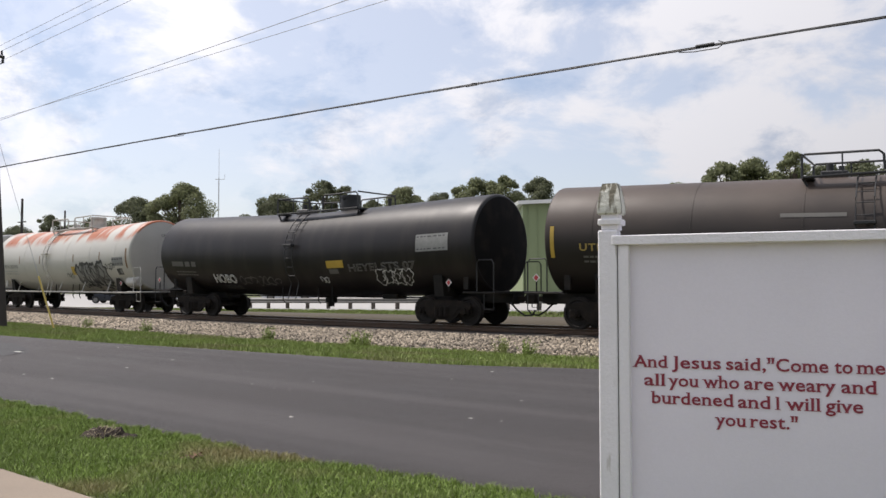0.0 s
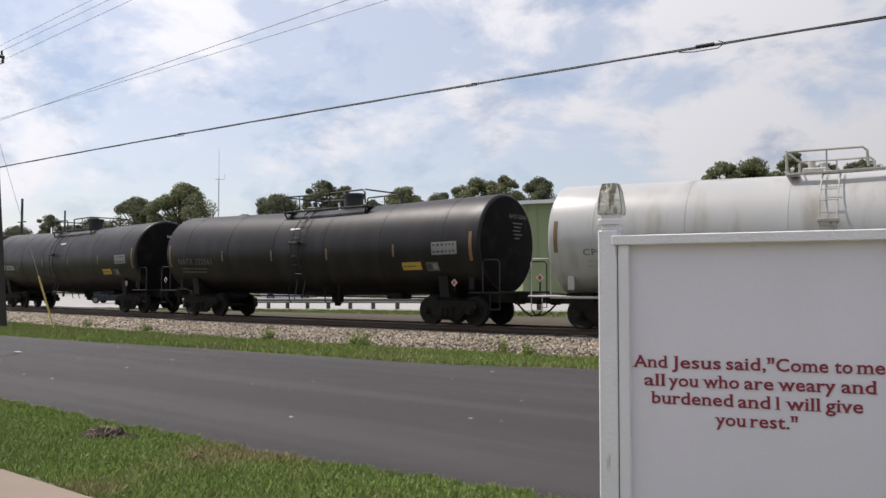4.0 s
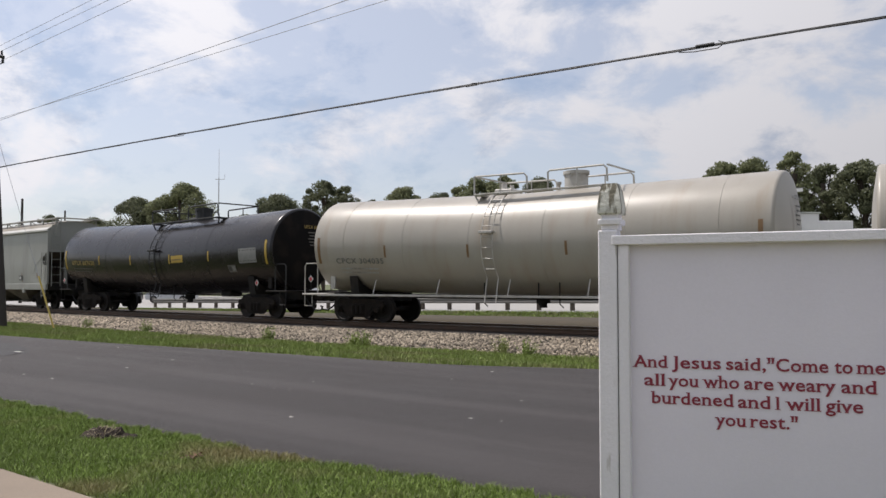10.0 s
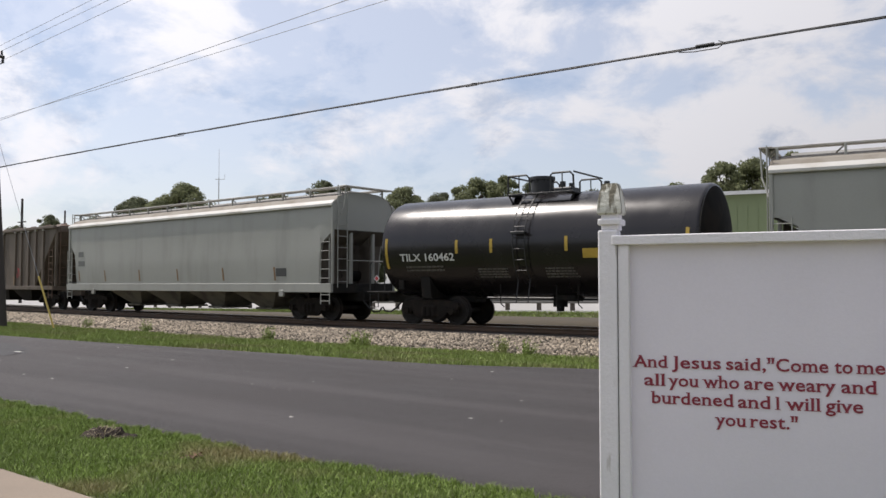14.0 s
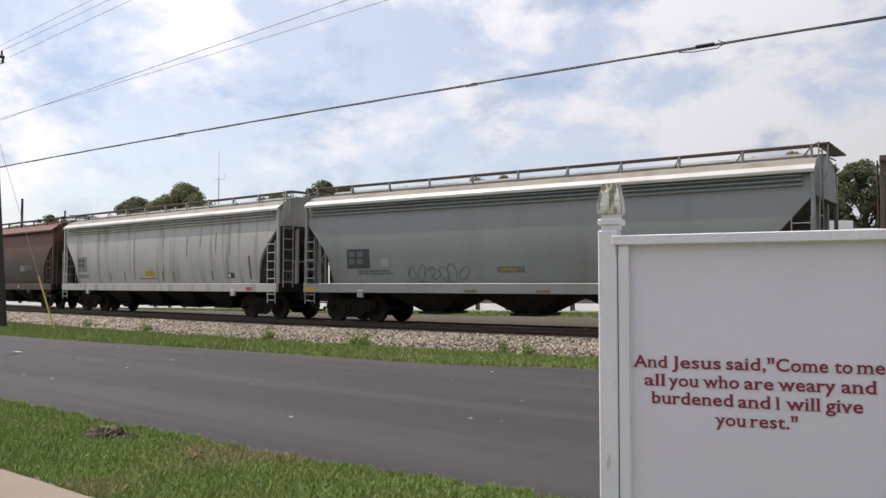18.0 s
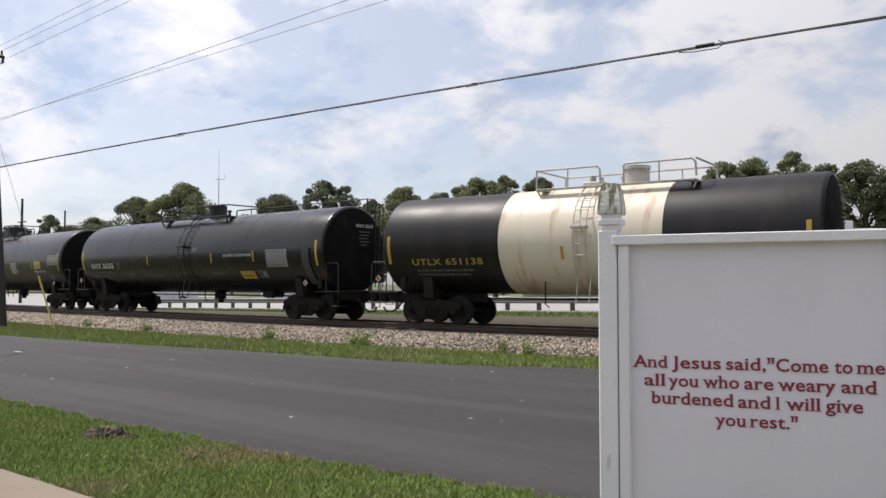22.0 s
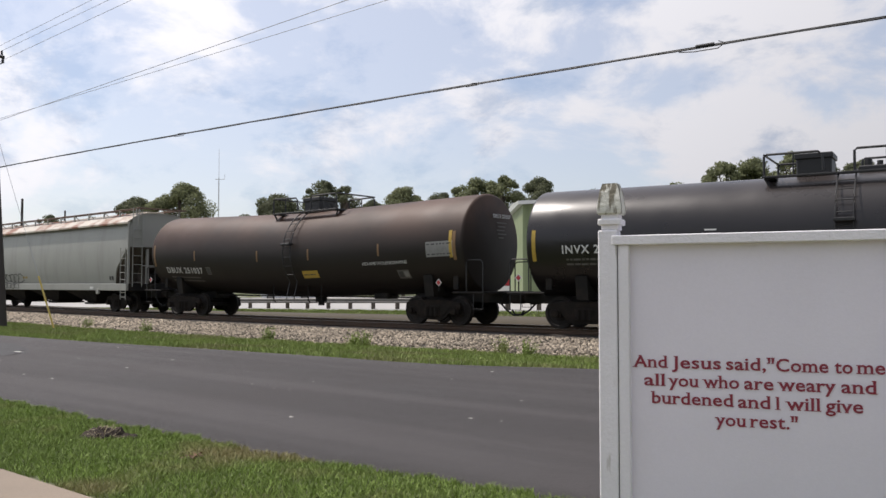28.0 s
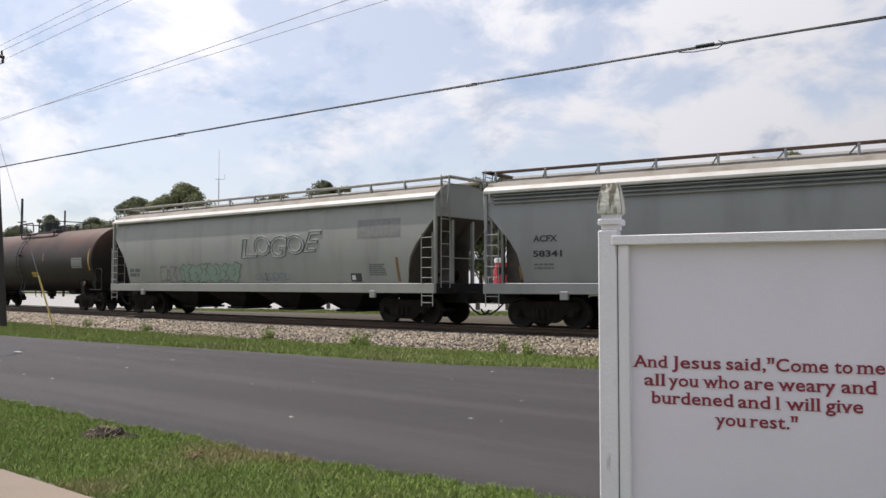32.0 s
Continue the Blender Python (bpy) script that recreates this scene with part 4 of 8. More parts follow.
def tank_car(label, left, right, paint, iron="iron_black", r=1.60, top=4.13, seams=6, group="train of freight wagons", side_sill=False,
             band=None, long_walk=False, plat=(-0.6, 2.1), manway=0.35, dome_white=False, ladder_x=0.1, drum=False, cover=False, head_mark="", head_ink="letter_white", end_iron=None, near_walk=True):
    xc, hl = (left + right) / 2, (right - left) / 2
    car = thing("tank_wagon", label, "railway wagon", group=group)
    WAGONS.append((car, xc, hl - 1.6))
    if side_sill:
        r = 1.62
    zc = top - r

    def surf(z):
        return -math.sqrt(max(r * r - (z - zc) ** 2, 0.01))
    knuckle, dish = 0.10, 0.16
    arc = [(-hl - knuckle * math.sin(a), r - knuckle * (1 - math.cos(a))) for a in [radians(14 * k) for k in range(6, -1, -1)]]
    face = [(-hl - knuckle - dish * (1 - (q / (r - knuckle)) ** 2), q) for q in (0.02, 0.35, 0.7, 1.0, 1.22)]
    prof = face + arc
    head = len(prof)
    prof += [(-hl + 2 * hl * k / 12, r) for k in range(1, 12)]
    prof += [(-a, b) for a, b in prof[:head][::-1]]
    tank = part("tank", MB().lathe(prof[5:-5], True, 56, (0, 0, zc)), M[paint], car, smooth=24)
    # pale heads take grime; black heads take the painted shade
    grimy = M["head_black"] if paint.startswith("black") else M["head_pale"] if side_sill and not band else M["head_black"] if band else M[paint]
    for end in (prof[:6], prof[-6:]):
        part("tank_head", MB().lathe(end, True, 56, (0, 0, zc)), grimy, tank, "dished tank end with grime and painted-in shade", smooth=24)
    if band:
        b = MB().lathe([(band[0], r - 0.02), (band[0], r + 0.012), (band[1], r + 0.012), (band[1], r - 0.02)], True, 56, (0, 0, zc))
        part("jacket_band", b, M["cream_band"], tank, "cream band streaked with rust")
    for k in range(seams):
        x = -hl + 2 * hl * (k + 0.5) / seams if seams > 1 else 0
        s = MB().lathe([(x - 0.022, r - 0.01), (x - 0.015, r + 0.007), (x + 0.015, r + 0.007), (x + 0.022, r - 0.01)], True, 56, (0, 0, zc))
        part("weld_seam", s, M[paint], tank)
    # underframe
    end_iron = end_iron or iron
    deck_z = 0.99 if side_sill else 1.08
    for s in (-1, 1):
        part("stub_sill", MB().bbox(min(s * (hl - 2.8), s * (hl + 0.75)), max(s * (hl - 2.8), s * (hl + 0.75)), -0.34, 0.34, 0.72, 1.04, 0.02), M["under"], car)
        x = s * (hl - 1.5)
        sad = MB().prism_x([(-1.2, 0.86), (1.2, 0.86), (1.3, 1.55), (1.0, 1.26), (0.5, 1.06), (-0.5, 1.06), (-1.0, 1.26), (-1.3, 1.55)], x - 0.18, x + 0.18)
        part("saddle", sad, M["under"], car)
        add_truck(car, x)
        add_coupler(car, s * (hl + 0.55), s)
        plate = MB().bbox(min(s * (hl + 0.25), s * (hl + 0.8)), max(s * (hl + 0.25), s * (hl + 0.8)), -1.42, 1.42, deck_z - 0.06, deck_z, 0.01)
        for q in (-1.40, 1.40):
            plate.tube([(s * (hl - 0.4), q, deck_z - 0.03), (s * (hl + 0.8), q, deck_z - 0.03)], 0.035)
        part("end_platform", plate, M["under"] if end_iron == "iron_black" else M[end_iron], car)
        for q in (-1.38, 1.38):
            rail_mb = MB()
            e = s * (hl + 0.72)
            rail_mb.tube([(e, q, deck_z), (e, q, 1.95), (e - s * 0.08, q, 2.05), (e - s * 0.55, q, 2.05), (e - s * 0.62, q, 1.97), (e - s * 0.62, q, deck_z)], 0.022)
            rail_mb.tube([(e, q, deck_z - 0.03), (e, q, 0.55), (e - s * 0.35, q, 0.55), (e - s * 0.35, q, deck_z - 0.03)], 0.018)
            part("end_handrail", rail_mb, M[end_iron], car)
        bp = MB().bbox(min(s * (hl - 0.55), s * (hl - 0.35)), max(s * (hl - 0.55), s * (hl - 0.35)), -1.2, -1.14, 1.14, 1.75, 0.01)
        part("stanchion", bp, M[end_iron] if end_iron != "iron_black" else M["under"], car)
    if side_sill:
        ms = MB()
        for q in (-1.36, 1.36):
            ms.bbox(-hl - 0.1, hl + 0.1, q - 0.06, q + 0.06, 0.90, 0.97, 0.01)
            for k in range(5):
                x = -hl + 2.4 + (2 * hl - 4.8) * k / 4
                ms.tube([(x, q, 0.93), (x, q * 0.86, 1.45)], 0.02)
        part("side_sill", ms, M[iron], car)
    # bottom outlet and brake rods
    under = MB().cyl((0.5, 0, zc - r - 0.28), (0.5, 0, zc - r + 0.1), 0.22, 14).cyl((0.5, 0, zc - r - 0.42), (0.5, 0, zc - r - 0.28), 0.12, 12)
    under.tube([(-hl + 2.4, -0.3, 0.86), (hl - 2.4, -0.3, 0.86)], 0.03)
    under.bbox(hl - 4.6, hl - 3.9, -0.5, 0.1, 0.80, 1.12, 0.05)
    for k in (-1.0, 0.9, 1.6):
        under.tube([(k, -1.05, zc - 1.1), (k, -1.05, 0.72), (k + 0.12, -1.05, 0.62)], 0.022)
    part("outlet_gear", under, M["under"], car)
    if drum:
        dr = MB().lathe([(hl - 0.75, 0.02), (hl - 0.72, 0.18), (hl - 0.62, 0.23), (hl + 0.1, 0.23), (hl + 0.2, 0.18), (hl + 0.23, 0.02)], True, 18, (0, -1.15, 1.42))
        part("air_reservoir", dr, M[iron], car, "small horizontal air tank")
    placard(car, hl - 0.95, 1.36, -1.42)
    placard(car, -hl - 0.45, 1.5, -1.36)
    # platform and fittings on top
    a, b = plat[0] - plat[1], plat[0] + plat[1]
    deck = MB()
    for q in (-0.95, 0.95):
        deck.bbox(a, b, q - 0.10, q + 0.10, top - 0.10, top - 0.05, 0.008)
        deck.tube([(a, q, top - 0.1), (a + 0.15, q * 0.95, top - 0.38)], 0.03)
        deck.tube([(b, q, top - 0.1), (b - 0.15, q * 0.95, top - 0.38)], 0.03)
    deck.bbox(a, a + 0.25, -0.95, 0.95, top - 0.12, top - 0.06, 0.01).bbox(b - 0.25, b, -0.95, 0.95, top - 0.12, top - 0.06, 0.01)
    part("walkway", deck, M[iron], car)
    hz = top + (0.38 if long_walk else 0.50)
    mid0, mid1 = (a + b) / 2 - 0.35, (a + b) / 2 + 0.35
    for q in (-1.0, 1.0):
        for (u, w) in ((a, mid0), (mid1, b)):
            rl = MB().tube([(u, q, top - 0.1), (u, q, hz - 0.05), (u + 0.06, q, hz), (w - 0.12, q, hz), (w - 0.02, q, hz - 0.1), (w, q, top + 0.02)], 0.032)
            rl.tube([((u + w) / 2, q, top - 0.05), ((u + w) / 2, q, hz)], 0.02)
            part("guard_rail", rl, M[iron], car)
    for u in (a, b):
        part("guard_rail", MB().tube([(u, -1.0, hz), (u, 1.0, hz)], 0.028), M[iron], car)
    if long_walk:
        ends = [(-hl + 0.3, a), (b, hl - 0.2)]
        for q in ((-0.95, 0.95) if near_walk else (0.95,)):
            for (u, w) in ends:
                lw = MB()
                lw.bbox(u, w, q * 1.1 - 0.10, q * 1.1 + 0.10, top - 0.42, top - 0.39, 0.008)
                lw.tube([(u, q, hz - 0.02), (w, q, hz - 0.02)], 0.022)
                k = max(2, int((w - u) / 2.0))
                for i in range(k + 1):
                    x = u + (w - u) * i / k
                    lw.tube([(x, q * 1.05, top - 0.5), (x, q, hz - 0.02)], 0.034)
                part("catwalk", lw, M[iron], car, "black catwalk with handrail")
            if q > 0:
                lw = MB().tube([(hl - 0.2, q, hz - 0.02), (hl + 0.15, q, hz - 0.06), (hl + 0.42, q, hz - 0.3), (hl + 0.42, q, 1.2)], 0.022)
                part("catwalk_rail", lw, M[iron], car)
        ladder(car, "end_ladder", 0.75, 1.15, 1.2, hz - 0.2, hl + 0.42, M[iron], 9, axis="y")
    dm = M["iron_white"] if dome_white else M["iron_black"]
    mx = plat[0] + manway
    mw = MB().cyl((mx, 0, top - 0.1), (mx, 0, top + 0.44), 0.36, 20).cyl((mx, 0, top + 0.44), (mx, 0, top + 0.54), 0.40, 20)
    for k in range(8):
        t = k * math.pi / 4
        mw.cyl((mx + 0.36 * math.cos(t), 0.36 * math.sin(t), top + 0.36), (mx + 0.36 * math.cos(t), 0.36 * math.sin(t), top + 0.54), 0.03, 6)
    if cover:
        mw = MB().bbox(mx - 0.42, mx + 0.42, -0.42, 0.42, top - 0.05, top + 0.52, 0.03).bbox(mx - 0.46, mx + 0.46, -0.46, 0.46, top + 0.40, top + 0.55, 0.02)
    part("manway", mw, dm, car, "bolted manway cover")
    if head_mark:
        vs, fs = text_mesh(head_mark, 0.17, 0.003)
        wd = max(v[0] for v in vs)
        for v, f in words([(hl + knuckle + dish + 0.012 + c, 0.35 - wd / 2 + a, top - 0.78 + b) for a, b, c in vs], fs, 9):
            part("head_lettering", raw_mesh("head_lettering", v, f), M[head_ink], car)
        small = MB()
        for k, (a, b) in enumerate(((0.05, 0.62), (0.12, 0.55), (0.05, 0.5), (0.1, 0.6), (0.15, 0.45))):
            small.box(hl + knuckle + dish + 0.004, hl + knuckle + dish + 0.010, a, b, top - 0.96 - 0.12 * k, top - 0.92 - 0.12 * k)
        part("head_small_lettering", small, M["letter_faint"], car)
    vx = plat[0] - manway * 1.6 - 0.35
    vh = MB().bbox(vx - 0.32, vx + 0.32, -0.28, 0.28, top - 0.05, top + 0.16, 0.03).cyl((vx - 0.12, 0, top + 0.16), (vx - 0.12, 0, top + 0.36), 0.09, 12).cyl((vx + 0.14, 0.05, top + 0.16), (vx + 0.14, 0.05, top + 0.30), 0.07, 12)
    part("valve_housing", vh, dm, car)
    rv = MB().cyl((b + 0.6, 0, top - 0.05), (b + 0.6, 0, top + 0.2), 0.06, 10).cyl((b + 0.6, 0, top + 0.2), (b + 0.6, 0, top + 0.27), 0.09, 10)
    part("relief_valve", rv, dm, car)
    # ladder bent round the tank
    lad = MB()
    for side in (-1,):
        for dx in (-0.2, 0.2):
            pts = []
            for k in range(15):
                ang = radians(18 + 110 * k / 14)
                pts.append((ladder_x + dx, side * (r + 0.13) * math.sin(ang), zc + (r + 0.13) * math.cos(ang)))
            pts.append((ladder_x + dx, side * (r * 0.95), 0.75))
            lad.tube(pts, 0.02, 6)
        for k in range(1, 10):
            ang = radians(18 + 110 * k / 10)
            y, z = side * (r + 0.13) * math.sin(ang), zc + (r + 0.13) * math.cos(ang)
            lad.tube([(ladder_x - 0.2, y, z), (ladder_x + 0.2, y, z)], 0.015, 5)
        lad.bbox(ladder_x - 0.24, ladder_x + 0.24, side * (r + 0.12) - 0.1, side * (r + 0.12) + 0.1, zc + 0.28, zc + 0.36, 0.01)
    part("side_ladder", lad, M[iron], car)
    return car, hl, surf, zc


UNBENT = ("truck", "stub_sill", "coupler", "air_hose", "end_platform", "end_handrail", "stanchion", "side_sill", "outlet_gear", "air_reservoir", "placard", "placard_symbol", "placard_holder")


def bend_tank(car, hl, drop):
    """Funnel-flow tank: both halves fall towards the middle, with all that is fixed or painted on them."""
    for ob in car.children_recursive:
        kind = ob.name.split(".")[0]
        if kind in UNBENT or (ob.parent is not car and ob.parent.name.split(".")[0] != "tank"):
            continue
        for v in ob.data.vertices:
            k = min(abs(v.co.x) / hl, 1.0)
            if kind == "side_ladder" and v.co.z < 1.2:
                continue
            v.co.z += drop * (k - 0.5)


def strips(car, hl, surf, xs, z0, z1, material, ends=True, w=0.05):
    for x in xs:
        decal(car, "reflector", x - w, x + w, z0, z1, surf, material)
    if ends:
        for x in (-hl + 0.14, hl - 0.2):
            decal(car, "reflector", x - w, x + w, z0 - 0.45, z1 + 0.12, surf, material, nz=8)


def hopper_surf(bulge, ze, zs=1.32, half=1.55):
    def surf(z):
        k = min(max((z - zs) / (ze - zs), 0), 1)
        return -(half - bulge * (1 - math.sin(math.pi * k) ** 0.7) * 0.5 - 0.02)
    return surf


def hopper_car(label, left, right, paint, roof, bays=3, cut=2.0, bulge=0.14, ze=4.06, iron=None, roof_board=None, board_h=4.78, group="train of freight wagons", chute="under", fold=True, dents=0.0):
    xc, hl = (left + right) / 2, (right - left) / 2
    car = thing("hopper_wagon", label, "railway wagon", group=group)
    WAGONS.append((car, xc, hl - 1.6))
    iron = iron or paint
    zs = 1.32
    surf = hopper_surf(bulge, ze, zs)
    # body: an upright end sheet above, then the bottom slopes inward under it
    rings = []
    n = 14
    es, zz = {2.0: ((0, 0.12, 0.85, 1.1, 1.2, 1.25), (3.5, 3.4, 2.6, 2.2, 1.8, zs)),
              1.7: ((0, 0.1, 1.1, 1.22, 1.28, 1.32), (3.02, 2.94, 2.05, 1.8, 1.5, zs)),
              1.2: ((0, 0.1, 0.6, 0.68, 0.72, 0.76), (3.25, 3.15, 2.75, 2.4, 1.8, zs))}.get(cut, ((0, 0.19, 1.5, 1.7, 1.81, 2.0), (3.0, 2.95, 2.3, 1.75, 1.45, zs)))
    xs = sorted({-hl + e for e in (0.02, *es[1:], (es[1] + es[2]) / 2, (es[2] + es[3]) / 2)})
    inner = [xs[-1] + (2 * abs(xs[-1])) * k / 36 for k in range(1, 36)]
    xs = xs + inner + [-x for x in xs[::-1]]
    for x in xs:
        zb = float(np.interp(hl - abs(x), es, zz))
        near = []
        for k in range(n):
            z = zb + (ze - zb) * k / (n - 1)
            y = surf(z)
            if dents:
                y += dents * (0.5 + 0.5 * math.cos(x * 2 * math.pi / 1.18)) * max(0.0, math.sin(math.pi * min(max((z - 2.2) / 1.5, 0), 1))) ** 1.5
            near.append((x, y, z))
        crown = [(x, -1.25, ze + 0.30), (x, -0.75, ze + 0.47), (x, 0, ze + 0.52), (x, 0.75, ze + 0.47), (x, 1.25, ze + 0.30)]
        far = [(px, -py, pz) for px, py, pz in near[::-1]]
        rings.append(near + crown + far)
    part("body", MB().rings(rings), M[paint], car, smooth=28)
    if cut < 0.6:
        for s in (-1, 1):
            for q in (-1, 1):
                flap = [(s * (hl - 0.95), zs), (s * (hl - 0.95), 2.72), (s * (hl - 0.62), 3.1), (s * (hl - 0.06), 3.1), (s * (hl - 0.06), 2.95), (s * (hl - 0.5), 2.95), (s * (hl - 0.66), 2.8), (s * (hl - 0.66), 2.45), (s * (hl - 0.5), 2.3), (s * (hl - 0.06), 2.3), (s * (hl - 0.06), zs)]
                part("corner_plate", MB().prism(flap, q * 1.50 - 0.012, q * 1.50 + 0.012), M[paint], car)
                inner = [(s * (hl - 2.1), zs), (s * (hl - 2.1), 2.0), (s * (hl - 0.953), 2.75), (s * (hl - 0.953), zs)]
                part("corner_plate", MB().prism(inner, q * 1.50 - 0.012, q * 1.50 + 0.012), M[paint], car)
    for s in (-1, 1):
        rows = []
        for e in (0.02, *es[1:]):
            x, zb = s * (hl - e + 0.02), float(np.interp(e, es, zz))
            rows.append([(x, -1.44, zb - 0.02), (x, -0.5, zb - 0.02), (x, 0.5, zb - 0.02), (x, 1.44, zb - 0.02)])
        # webs added to close the view; their dark tone stands for shade
        for q in (-0.42, 0.42):
            web = [(s * (hl - 0.18), zs), (s * (hl - 0.18), float(np.interp(0.18, es, zz)) - 0.06)] + [(s * (hl - e), z - 0.06) for e, z in zip(es[2:], zz[2:]) if z > zs + 0.1] + [(s * (hl - es[-1] + 0.03), zs)]
            part("web_plate", MB().prism(web, q - 0.015, q + 0.015), M["slope_grime_shade"], car, "added web plate under the slope sheet, toned as shaded")
        part("shear_plate", MB().bbox(min(s * (hl - 1.7), s * (hl - 0.125)), max(s * (hl - 1.7), s * (hl - 0.125)), -1.49, 1.49, 1.27, 1.31, 0.008), M["under"], car)
        part("slope_sheet", MB().rings(rows, closed=False), M["slope_grime_shade"], car, "sloping end sheet, grimy and toned as shaded")
    # roof edge with its pale fascia
    rf = MB()
    for s in (-1, 1):
        poly = [(s * 1.57, ze - 0.04), (s * 1.60, ze - 0.02), (s * 1.60, ze + 0.05), (s * 1.45, ze + 0.18), (s * 1.39, ze + 0.18), (s * 1.5, ze + 0.02)]
        rf.prism_x(poly, -hl, hl)
    part("roof_fascia", rf, M[roof], car, smooth=25)
    for s in (-1, 1):
        sheet = [(s * 1.41, ze + 0.165), (s * 1.26, ze + 0.315), (s * 0.76, ze + 0.49), (0, ze + 0.535), (0, ze + 0.525), (s * 0.75, ze + 0.475), (s * 1.25, ze + 0.303), (s * 1.40, ze + 0.155)]
        part("roof_sheet", MB().prism_x(sheet, -hl + 0.01, hl - 0.01), M["roof_dust" if roof == "roof_white" else roof], car, smooth=25)
    if fold:
        fb = MB()
        for s in (-1, 1):
            for k in range(3):
                fb.prism_x([(s * 1.42, ze - 0.145 - 0.115 * k), (s * 1.55, ze - 0.10 - 0.115 * k), (s * 1.55, ze - 0.075 - 0.115 * k), (s * 1.42, ze - 0.06 - 0.115 * k)], -hl + 0.3, hl - 0.3)
        part("side_plate_fold", fb, M[paint], car)
    top = MB()
    top.prism_x([(-0.45, ze + 0.50), (0.45, ze + 0.50), (0.42, ze + 0.60), (-0.42, ze + 0.60)], -hl + 0.4, hl - 0.4)
    part("hatch_trough", top, M[roof], car)
    # running boards on stanchions
    rb = MB()
    for s in (-1, 1):
        rb.bbox(-hl - 0.05, hl + 0.05, s * 0.92 - 0.16, s * 0.92 + 0.16, board_h - 0.05, board_h, 0.008)
    rb.bbox(hl - 0.05, hl + 0.28, -1.2, 1.2, board_h - 0.05, board_h, 0.01).bbox(-hl - 0.28, -hl + 0.05, -1.2, 1.2, board_h - 0.05, board_h, 0.01)
    part("running_board", rb, M[roof_board or iron], car)
    k = int(2 * hl / 1.55)
    bracket = cached(("bracket", board_h, ze), lambda: MB().bbox(-0.03, 0.03, -1.10, -1.04, ze + 0.36, board_h - 0.04, 0.006).tube([(0, -1.06, board_h - 0.06), (-0.25, -0.7, ze + 0.5)], 0.02).mesh("board_bracket"))
    own = cached(("bracket", board_h, ze, iron), bracket.copy)
    for i in range(k + 1):
        for turn in (0, 180):
            x = -hl + 0.15 + (2 * hl - 0.3) * i / k
            part("board_bracket", own, M[iron], car, m=pose(x, 0, 0, 0, 0, turn))
    # sills
    ss = MB()
    for s in (-1, 1):
        ss.bbox(-hl, hl, s * 1.56 - 0.06, s * 1.56 + 0.06, 1.02, 1.34, 0.015)
    part("side_sill", ss, M[paint], car)
    for s in (-1, 1):
        es = MB()
        es.bbox(min(s * (hl - 0.12), s * hl), max(s * (hl - 0.12), s * hl), -1.5, 1.5, 1.0, 1.33, 0.015)
        es.bbox(min(s * (hl - 2.6), s * (hl + 0.35)), max(s * (hl - 2.6), s * (hl + 0.35)), -0.34, 0.34, 0.70, 1.06, 0.02)
        part("end_sill", es, M["under"], car)
    for s in (-1, 1):
        for q in (-1.5, 1.5):
            part("end_post", MB().bbox(min(s * (hl - 0.10), s * hl), max(s * (hl - 0.10), s * hl), q - 0.05, q + 0.05, 1.33, ze + 0.1, 0.01), M[iron], car)
        for q in (-0.55, 0.55):
            part("end_post", MB().bbox(s * (hl - 0.12) - 0.05, s * (hl - 0.12) + 0.05, q - 0.06, q + 0.06, 1.33, (zz[0] - 0.05), 0.01), M[iron], car)
        xa = s * (hl - 0.08)
        ladder(car, "side_ladder", min(xa, xa - s * 0.45), max(xa, xa - s * 0.45), 1.36, 2.95, -1.62, M[iron], 5)
        ladder(car, "step", min(xa, xa - s * 0.45), max(xa, xa - s * 0.45), 0.62, 1.05, -1.6, M[iron], 2)
        ladder(car, "end_ladder", -1.35, -0.9, 1.2, board_h, s * (hl + 0.06), M[iron], 9, axis="y")
        part("end_grab", MB().tube([(s * (hl + 0.05), -0.9, 2.15), (s * (hl + 0.05), 1.45, 2.15)], 0.02), M[iron], car)
        er = MB().tube([(s * (hl + 0.24), -1.15, board_h - 0.05), (s * (hl + 0.2), -1.2, ze - 0.1), (s * (hl + 0.02), -1.45, ze - 0.6)], 0.024)
        part("board_brace", er, M[iron], car)
        part("air_reservoir", MB().lathe([(-0.55, 0.02), (-0.5, 0.2), (0.5, 0.2), (0.55, 0.02)], False, 14, (s * (hl - 0.75), 0.1, 1.62)), M["under"], car)
        x = s * (hl - 1.75)
        add_truck(car, x)
        add_coupler(car, s * (hl + 0.2), s)
        part("jacking_pad", MB().bbox(x - s * 0.9 - 0.13, x - s * 0.9 + 0.13, -1.65, -1.56, 0.86, 1.1, 0.015), M[paint], car)
    # outlets
    span = 2 * hl - 6.4
    for i in range(bays):
        c = -span / 2 + span * (i + 0.5) / bays
        w = span / bays * 0.46
        ch = MB().rings([[(c - w, -1.4, 1.30), (c + w, -1.4, 1.30), (c + w, 1.4, 1.30), (c - w, 1.4, 1.30)], [(c - w * 0.9, -1.2, 1.0), (c + w * 0.9, -1.2, 1.0), (c + w * 0.9, 1.2, 1.0), (c - w * 0.9, 1.2, 1.0)], [(c - 0.42, -0.6, 0.42), (c + 0.42, -0.6, 0.42), (c + 0.42, 0.6, 0.42), (c - 0.42, 0.6, 0.42)]])
        ch.bbox(c - 0.5, c + 0.5, -0.75, 0.75, 0.33, 0.42, 0.02)
        part("outlet", ch, M[chute], car)
    return car, hl, surf

# ---- the train, wagon by wagon ----


